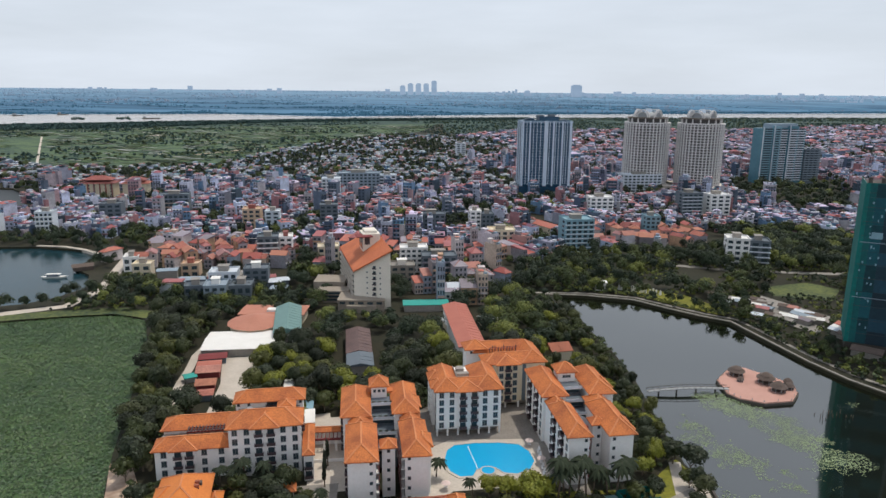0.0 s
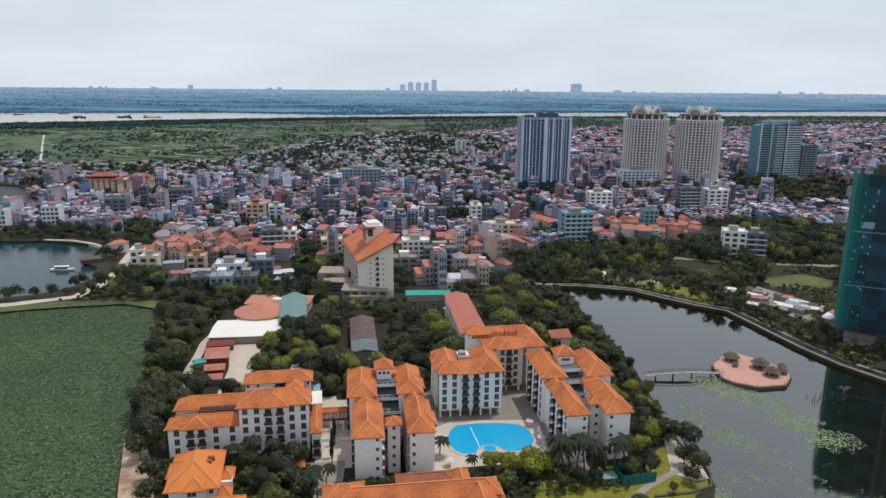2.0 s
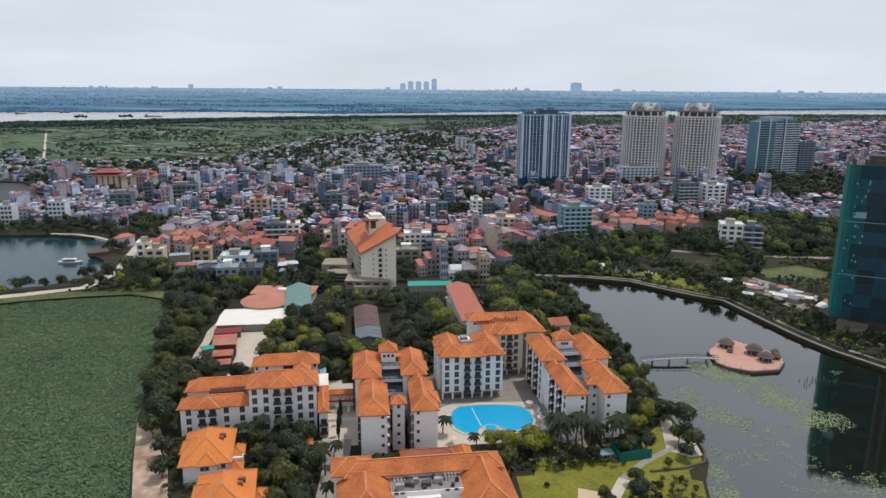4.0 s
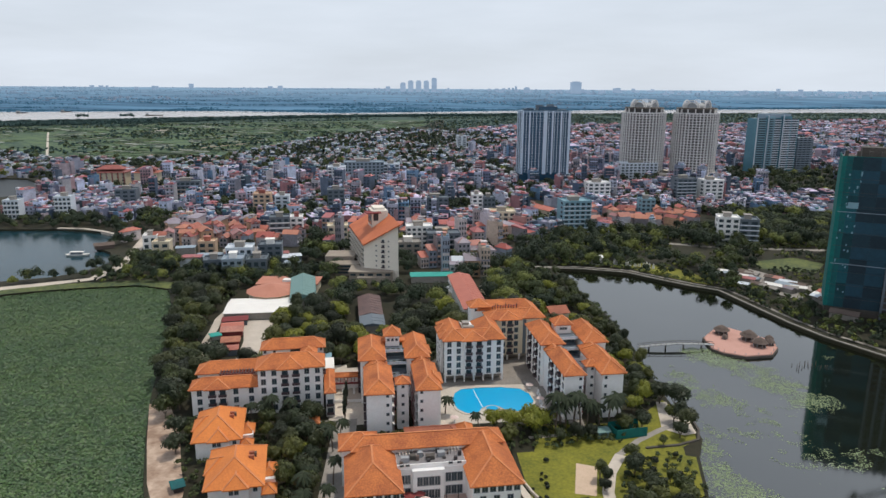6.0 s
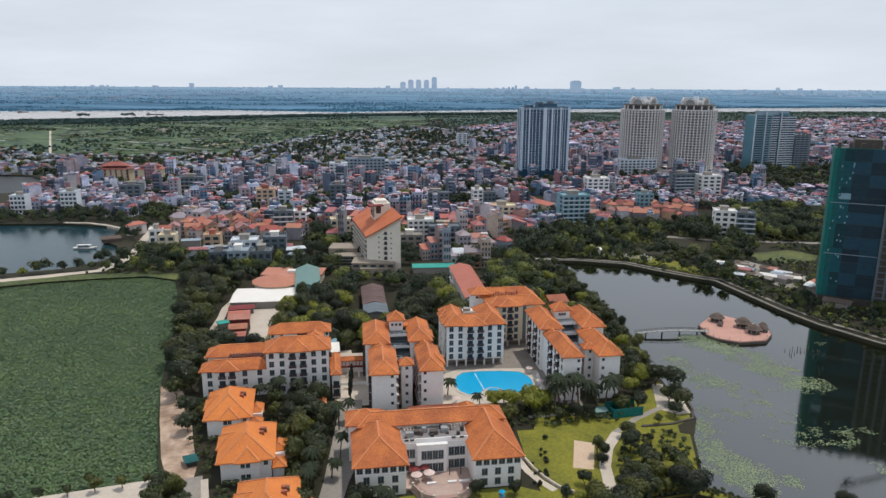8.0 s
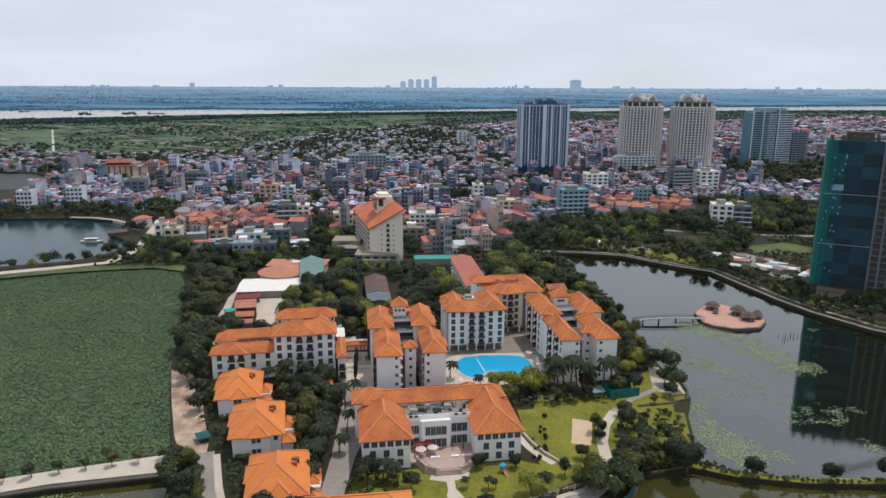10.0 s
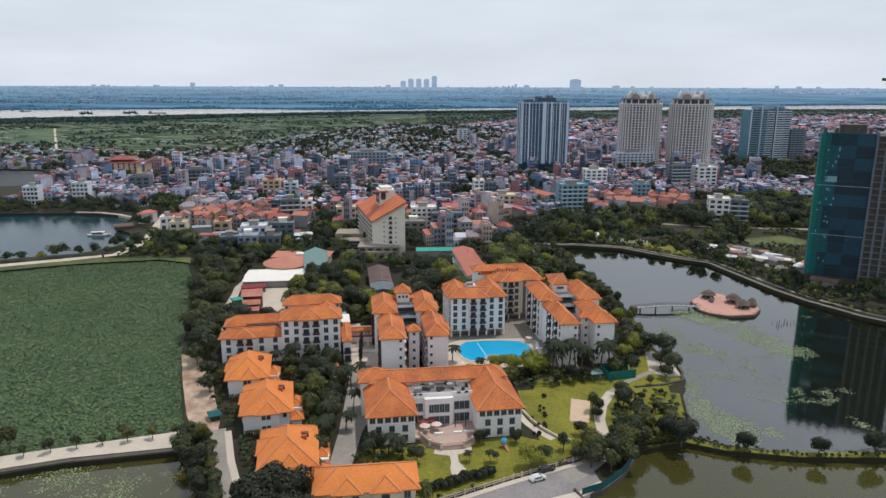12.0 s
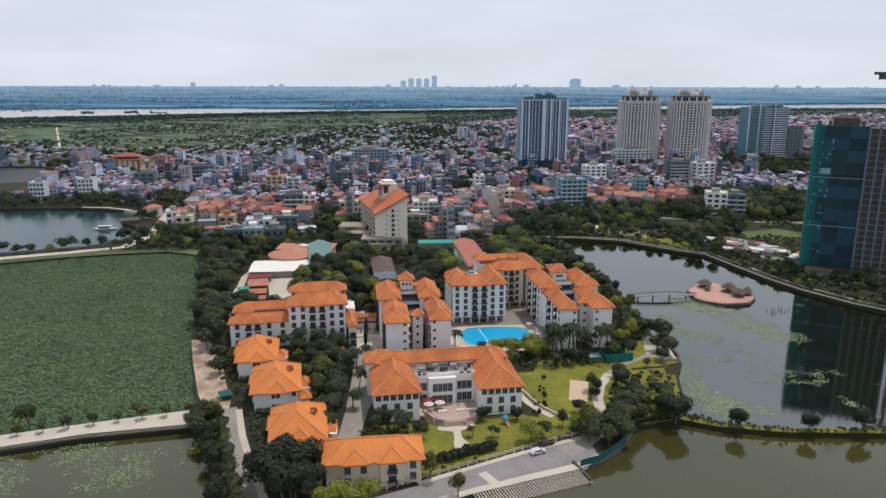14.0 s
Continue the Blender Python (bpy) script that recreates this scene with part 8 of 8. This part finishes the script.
apartment(-110, 394, 8, 14, 12, 13, "slate", "dark grey house among the trees", cols=3, roof="tent")
apartment(-75, 445, 10, 14, 12, 15, "cream", "pale pink town house behind the hotel", cols=3)
apartment(175, 560, 4, 12, 12, 17, "cyan_wall", "teal-glazed town house above red roofs", cols=3)


def temple_house():
    b = thing("temple_hall", -392, 742, GZ, 8, "large orange hall with stacked red tile roofs", "hall")
    wall_block(b, 0, 0, 34, 20, 15, "cream")
    wall_block(b, 42, 4, 68, 20, 14, "cream")
    for u0, u1, v0, v1, z, r in ((0, 34, 0, 20, 15, 3), (4, 30, 3, 17, 18.4, 4), (42, 68, 4, 20, 14, 3), (46, 64, 6, 18, 17.2, 3.6)):
        hip_roof(b, u0, v0, u1, v1, z, r, 2.0, "rust", "red tiled upturned roof")
    for u in range(6):
        part("column", boxes((1 + u * 6.2, -1.2, 0, 2 + u * 6.2, -0.2, 15)), M["rust"], b)
    facade(b, (0, 0), (34, 0), 4, "wwwwww", 2.5, 3.4)


temple_house()


# red-roofed villas behind the wood and the park, low grey sheds
def red_villas():
    rng = np.random.default_rng(81)
    spots = [(-197 + 13 * i + rng.uniform(-2, 2), 446 + 15 * j + rng.uniform(-2, 2)) for i in range(8) for j in range(3)]
    spots += [(112 + 13 * i + rng.uniform(-2, 2), 524 + 16 * j + rng.uniform(-2, 2)) for i in range(8) for j in range(3)]
    spots += [(x0 + rng.uniform(-6, 6), y0 + rng.uniform(-6, 6)) for x0, y0 in spots[::2]]
    for k, (x, y) in enumerate(spots):
        turn = rng.choice((-8, 12, 30, 82, 100)) + rng.uniform(-8, 8)
        b = thing("red_roof_house", x, y, GZ, turn, "narrow painted house with a weathered red tiled roof", "house", "red-roofed houses")
        if k % 5 == 4:
            plant(TREES[4], x + 12, y - 2, 0.7, k * 40)
        w, d, h = rng.uniform(5, 8.5), rng.uniform(7.5, 12.5), rng.uniform(6, 11.5)
        wall_block(b, 0, 0, w, d, h, "house")
        tile = ("rust", "rust", "salmon", "rust", "tin")[k * 7 % 5]
        if k % 3 == 1:
            hip_roof(b, 0, 0, w, d, h, rng.uniform(1.4, 2.4), 0.4, tile, "weathered red tiled roof")
        else:
            # gabled roof across the width, in two pitches
            r = w * rng.uniform(0.3, 0.45)
            bm = bmesh.new()
            v = [bm.verts.new(c) for c in ((-0.4, -0.5, h - 0.1), (w + 0.4, -0.5, h - 0.1), (w / 2, -0.5, h + r), (-0.4, d + 0.4, h - 0.1), (w + 0.4, d + 0.4, h - 0.1), (w / 2, d + 0.4, h + r))]
            for q in ((0, 1, 2), (5, 4, 3), (1, 4, 5, 2), (3, 0, 2, 5), (0, 3, 4, 1)):
                bm.faces.new([v[i] for i in q])
            part("roof", bm, M[tile], b, "weathered red tiled gable roof")
            part("gable", boxes((w * 0.32, -0.56, h + r * 0.1, w * 0.68, -0.5, h + r * 0.5)), M["house"], b)
        for f in range(int(h / 3.1)):
            for u in (w * 0.28, w * 0.72):
                o = part("window", WIN_TOWN, None, b)
                o.matrix_basis = pose(u, 0, 1.9 + f * 3.0)
            if f and k % 2:
                part("balcony", boxes((0.2, -1.0, f * 3.0, w - 0.2, 0.0, f * 3.0 + 0.15), (0.2, -1.0, f * 3.0 + 0.15, w - 0.2, -0.9, f * 3.0 + 0.9)), M["house"], b)


red_villas()
for i, (x, y, w, d, h, m) in enumerate(((-156, 392, 15, 11, 6, "grey_blue"), (-138, 398, 18, 12, 8, "concrete"), (-122, 392, 12, 10, 6, "cool_white"), (-140, 384, 16, 8, 4, "tent"), (-120, 404, 14, 12, 9, "grey_blue"), (-104, 396, 8, 9, 5, "cool_white"))):
    shed("low_shed", x, y, 8, w, d, h, 0.7, m, "slate" if i % 2 else "concrete", "low grey-roofed shed at the wood edge", "shed")
srng = np.random.default_rng(84)
for i in range(13):
    x, y = -176 + 6.6 * i + srng.uniform(-3, 3), 386 + srng.uniform(-8, 26)
    shed("low_house", x, y, srng.uniform(-5, 22), srng.uniform(7, 12), srng.uniform(6, 9), srng.uniform(4, 9), 0.5, ("grey_blue", "concrete", "tin", "cool_white")[i % 4], ("concrete", "cool_white", "slate")[i % 3], "low grey house with a sheet roof at the wood edge", "house")
    if i % 2:
        plant(TREES[i % 5], x + 5, y - 9, 0.75, i * 60)
shed("tudor_house", 4, 374, 4, 16, 10, 7, 4.0, "cool_white", "slate", "dark gabled house with white timbering", "house")
for i in range(2):
    g = thing("dormer_gable", 8 + i * 7, 372.6, GZ + 3, 4, "white-edged pointed gable front", "gable", "gables of the dark house")
    bm = bmesh.new()
    v = [bm.verts.new(c) for c in ((-3, 0, 0), (3, 0, 0), (0, 0, 6), (-3, 3, 0), (3, 3, 0), (0, 3, 6))]
    for q in ((0, 1, 2), (5, 4, 3), (1, 4, 5, 2), (3, 0, 2, 5)):
        bm.faces.new([v[k] for k in q])
    part("gable_wall", bm, M["slate"], g)
    part("gable_board", bar(bmesh.new(), (-3.2, -0.2, -0.2), (0, -0.2, 6.2), 0.5, 0.4), M["cool_white"], g)
    part("gable_board", bar(bmesh.new(), (3.2, -0.2, -0.2), (0, -0.2, 6.2), 0.5, 0.4), M["cool_white"], g)

# park: pale garden roofs, a gate pavilion, standing stones
prng = np.random.default_rng(83)
for i in range(34):
    f = (i % 20) / 19
    x, y = 160 + 44 * f + prng.uniform(-11, 14), 384 - 66 * f + prng.uniform(-9, 12)
    if 12 <= i:
        x += 6
    m = ("cool_white", "thatch", "concrete", "tent", "grey_blue", "tin", "thatch")[i % 7]
    shed("garden_pavilion", x, y, -50 + prng.uniform(-25, 30), prng.uniform(5, 11), prng.uniform(3, 5), 2.6, 1.0, m, "concrete", "low open garden pavilion in the lakeside park", "pavilion")
shed("garden_pavilion", 190, 300, -40, 12, 8, 3.0, 1.2, "thatch", "concrete", "brown roofed pavilion below the unfinished tower", "pavilion")
for i in range(14):
    s = thing("garden_stone", 108 + i * 1.7 + RNG.uniform(-0.5, 0.5), 404 - i * 0.75 + RNG.uniform(-1, 1), GZ, 0, "pale standing garden stone", "stone", "standing stones")
    part("rock", tube(bmesh.new(), (0, 0, 0), (0.2, 0.1, RNG.uniform(2, 4)), 0.9, 0.4, 6), M["tent"], s)
shed("gate_pavilion", 94, 401, 5, 6, 3, 5.0, 1.2, "tent", "tent", "white gate pavilion at the lake path", "pavilion")
sheet("park_lawn", [(112, 397), (126, 381), (140, 366), (154, 355), (156, 372), (146, 392), (126, 408)], GZ + 0.05, M["lawn"], "bright lawn on the lake bank")
sheet("park_yard", [(191, 394), (212, 354), (190, 328), (169, 362)], GZ + 0.04, M["concrete"], "grey paved yard below the garden pavilions", "pavement")
sheet("park_meadow", [(199, 412), (234, 424), (246, 408), (228, 384), (198, 394)], GZ + 0.05, M["bank_grass"], "grey-green open plot in the park", "field")
sheet("park_road", strip([(150, 470), (200, 452), (262, 446), (330, 452)], 6), GZ + 0.06, M["concrete"], "grey street behind the park", "road")


# ---- boat, pier hut ----
def boat():
    b = thing("boat", -247, 424, 0, 6, "long pale moored boat with a canopy", "boat")
    bm = bmesh.new()
    v = [bm.verts.new(c) for c in ((-8, 0, 1.2), (-6, -1.6, 1.1), (6, -1.6, 1.1), (8.5, 0, 1.4), (6, 1.6, 1.1), (-6, 1.6, 1.1), (-7, 0, 0), (-5.5, -1.1, 0), (5.5, -1.1, 0), (7, 0, 0), (5.5, 1.1, 0), (-5.5, 1.1, 0))]
    bm.faces.new(v[:6])
    for i in range(6):
        bm.faces.new((v[i], v[(i + 1) % 6], v[(i + 1) % 6 + 6], v[i + 6]))
    part("hull", bm, M["tent"], b)
    part("cabin", boxes((-4, -1.1, 1.1, 3, 1.1, 2.6)), M["slate"], b)
    part("canopy", boxes((-4.6, -1.5, 2.6, 4.2, 1.5, 2.8)), M["tent"], b)


boat()
shed("pier_hut", -240, 434, 30, 12, 7, 2.6, 1.6, "thatch", "thatch", "brown pier hut over the blue lake", "hut")


# ---- quay, fence, cars, garden furniture ----
def quay_ribs():
    b = thing("quay_revetment", 0, 0, 0, 0, "sloping concrete revetment with raised ribs above the pond", "revetment")
    a, c = Vector((2, 93.2, 0)), Vector((30.5, 104.6, 0))
    n = 40
    out = Vector((0.37, -0.93, 0))
    part("slope", poly_mesh([(a + out * -0.2).to_2d(), (c + out * -0.2).to_2d(), (c + out * 4.2).to_2d(), (a + out * 4.2).to_2d()], 0.02, -0.6), M["retaining"], b)
    for i in range(n):
        p = a.lerp(c, i / (n - 1))
        part("rib", bar(bmesh.new(), p + Vector((0, 0, 1.5)), p + out * 4.2 + Vector((1.0, 0, 0.1)), 0.24, 0.3), M["pale"], b)
    part("end_wall", bar(bmesh.new(), c + Vector((-1.2, 3.4, 1.6)), c + out * 4.0 + Vector((0.6, 0, 0.4)), 0.5, 1.6), M["retaining"], b)


def net_fence():
    b = thing("net_fence", 0, 0, 0, 0, "curved fence hung with green netting above the pond", "fence")
    line = [(31.0, 106), (36.4, 108.6), (40.5, 112.4), (44, 116.2), (47.6, 121.8), (50.8, 127.5), (53.6, 133.5)]
    for p, q in zip(line, line[1:]):
        part("net", bar(bmesh.new(), (*p, 2.3), (*q, 2.3), 0.06, 2.4), M["net_mid"], b)
        part("post", boxes((p[0] - 0.08, p[1] - 0.08, 0.5, p[0] + 0.08, p[1] + 0.08, 3.4)), M["dark"], b)
        part("bank_wall", bar(bmesh.new(), (*p, 0.4), (*q, 0.4), 0.6, 2.0), M["retaining"], b)


def garden_fence():
    b = thing("garden_fence", 0, 0, 0, 0, "pale post and rail fence along the garden edge", "fence")
    line = [Vector(p) for p in ((-30, 89.5), (-12, 99.2), (1, 106), (14, 113), (24, 118), (34, 123))]
    for p, q in zip(line, line[1:]):
        n = max(2, int((q - p).length / 2.6))
        for i in range(n):
            c = p.lerp(q, i / n)
            part("post", boxes((c.x - 0.16, c.y - 0.16, GZ, c.x + 0.16, c.y + 0.16, GZ + 1.7)), M["pale"], b)
        for z in (0.7, 1.3):
            part("rail", bar(bmesh.new(), (p.x, p.y, GZ + z), (q.x, q.y, GZ + z), 0.1, 0.16), M["pale"], b)


def car(x, y, rot, paint, label):
    b = thing("car", x, y, GZ + 0.1, rot, label, "car", "parked cars")
    bm = bmesh.new()
    prof = [(-2.2, 0.35), (2.2, 0.35), (2.25, 0.8), (1.2, 0.95), (0.6, 1.45), (-1.3, 1.48), (-2.0, 0.98), (-2.25, 0.85)]
    l, r = [bm.verts.new((u, -0.88, z)) for u, z in prof], [bm.verts.new((u, 0.88, z)) for u, z in prof]
    bm.faces.new(l)
    bm.faces.new(r[::-1])
    for i in range(len(prof)):
        j = (i + 1) % len(prof)
        bm.faces.new((l[j], l[i], r[i], r[j]))
    bmesh.ops.recalc_face_normals(bm, faces=bm.faces[:])
    part("body", bm, M[paint], b)
    part("side_glass", boxes((-1.4, -0.9, 0.98, 0.75, 0.9, 1.34)), M["glass"], b)
    part("windscreen", bar(bmesh.new(), (0.72, 0, 1.4), (1.2, 0, 1.0), 1.6, 0.06), M["glass"], b)
    for u in (-1.35, 1.35):
        for w in (-0.8, 0.8):
            wheel = part("wheel", tube(bmesh.new(), (u, w - 0.1, 0.33), (u, w + 0.1, 0.33), 0.33, 0.33, 12), M["tyre"], b)
    return b


def parasol(x, y, z, cloth, r=1.7):
    b = thing("parasol", x, y, z, 0, "open parasol on the club terrace" if cloth == "umbrella" else "dark red open parasol on the club terrace", "parasol", "terrace parasols")
    part("pole", tube(bmesh.new(), (0, 0, 0), (0, 0, 2.5), 0.05, 0.05, 6), M["frame"], b)
    part("canopy", tube(bmesh.new(), (0, 0, 2.2), (0, 0, 2.9), r, 0.05, 8), M[cloth], b)
    part("table", tube(bmesh.new(), (0, 0, 0.7), (0, 0, 0.76), 0.6, 0.6, 10), M["white"], b)


quay_ribs()
net_fence()
garden_fence()
car(20.5, 112.8, 24, "car", "white hatchback parked at the quay kerb")
car(23.5, 117.2, 24, "dark", "dark car half hidden under the garden trees")
for x, y, c in ((-10.0, 137.5, "umbrella"), (-6.6, 138.6, "umbrella"), (-8.2, 141.6, "maroon"), (-10.8, 140.6, "maroon")):
    parasol(x, y, GZ + 0.6, c)
for x, y in ((2, 187), (30.5, 213.5), (33, 202)):
    parasol(x, y, GZ + 0.1, "umbrella", 1.5)
for i in range(10):
    s = thing("sun_lounger", 33.0 + (i % 2) * 0.6, 196 + i * 1.7, GZ + 0.08, 85, "white sun lounger beside the pool", "sun lounger", "pool loungers")
    part("bed", boxes((-0.95, -0.32, 0.28, 0.95, 0.32, 0.38)), M["white"], s)
    part("backrest", bar(bmesh.new(), (0.5, 0, 0.38), (1.0, 0, 0.75), 0.6, 0.07), M["white"], s)
    for u in (-0.8, 0.8):
        part("leg", boxes((u - 0.04, -0.3, 0, u + 0.04, 0.3, 0.28)), M["frame"], s)
shed("court_hut", 48.5, 177, 12, 3.4, 3, 2.4, 0.5, "green_sheet", "cyan_wall", "small pale blue hut by the tennis net", "hut")
n = thing("court_screen", 54, 176.5, GZ, 14, "green mesh screen of the small court", "screen")
part("mesh_panel", boxes((0, 0, 0, 11, 0.12, 3.2)), M["net"], n)
part("mesh_panel", boxes((0, 0.12, 0, 0.12, 6, 3.2)), M["net"], n)
part("mesh_panel", boxes((0, 6, 0, 11, 6.12, 3.2)), M["net"], n)
part("court_floor", boxes((0.12, 0.2, 0, 11, 6, 0.05)), M["net"], n)
p = thing("play_frame", 13, 130, GZ, 20, "small red and blue garden play frame with a slide", "play frame")
for u in (-0.6, 0.6):
    for v in (-0.6, 0.6):
        part("post", boxes((u - 0.08, v - 0.08, 0, u + 0.08, v + 0.08, 2.4)), M["red_sheet"], p)
part("deck", boxes((-0.7, -0.7, 1.1, 0.7, 0.7, 1.2)), M["pool"], p)
part("roof", tube(bmesh.new(), (0, 0, 2.4), (0, 0, 3.1), 1.1, 0.05, 4), M["pool"], p, "blue pointed roof")
part("slide", bar(bmesh.new(), (0, -0.7, 1.15), (0.2, -3.0, 0.1), 0.7, 0.12), M["red_sheet"], p, "red slide")
sheet("terrace_walk", strip([(26, 177.5), (33, 178.6), (44, 180.4)], 1.6), GZ + 0.1, M["pale"], "pale walk along the pool garden", "pavement")
for i in range(14):
    p = thing("mooring_post", 150 + RNG.uniform(-7, 7), 240 + RNG.uniform(-4, 4), 0, 0, "dark wooden post standing in the lake", "post", "posts in the lake")
    part("pole", tube(bmesh.new(), (0, 0, -1), (RNG.uniform(-0.1, 0.1), 0, RNG.uniform(0.8, 1.8)), 0.12, 0.1, 6), M["thatch"], p)
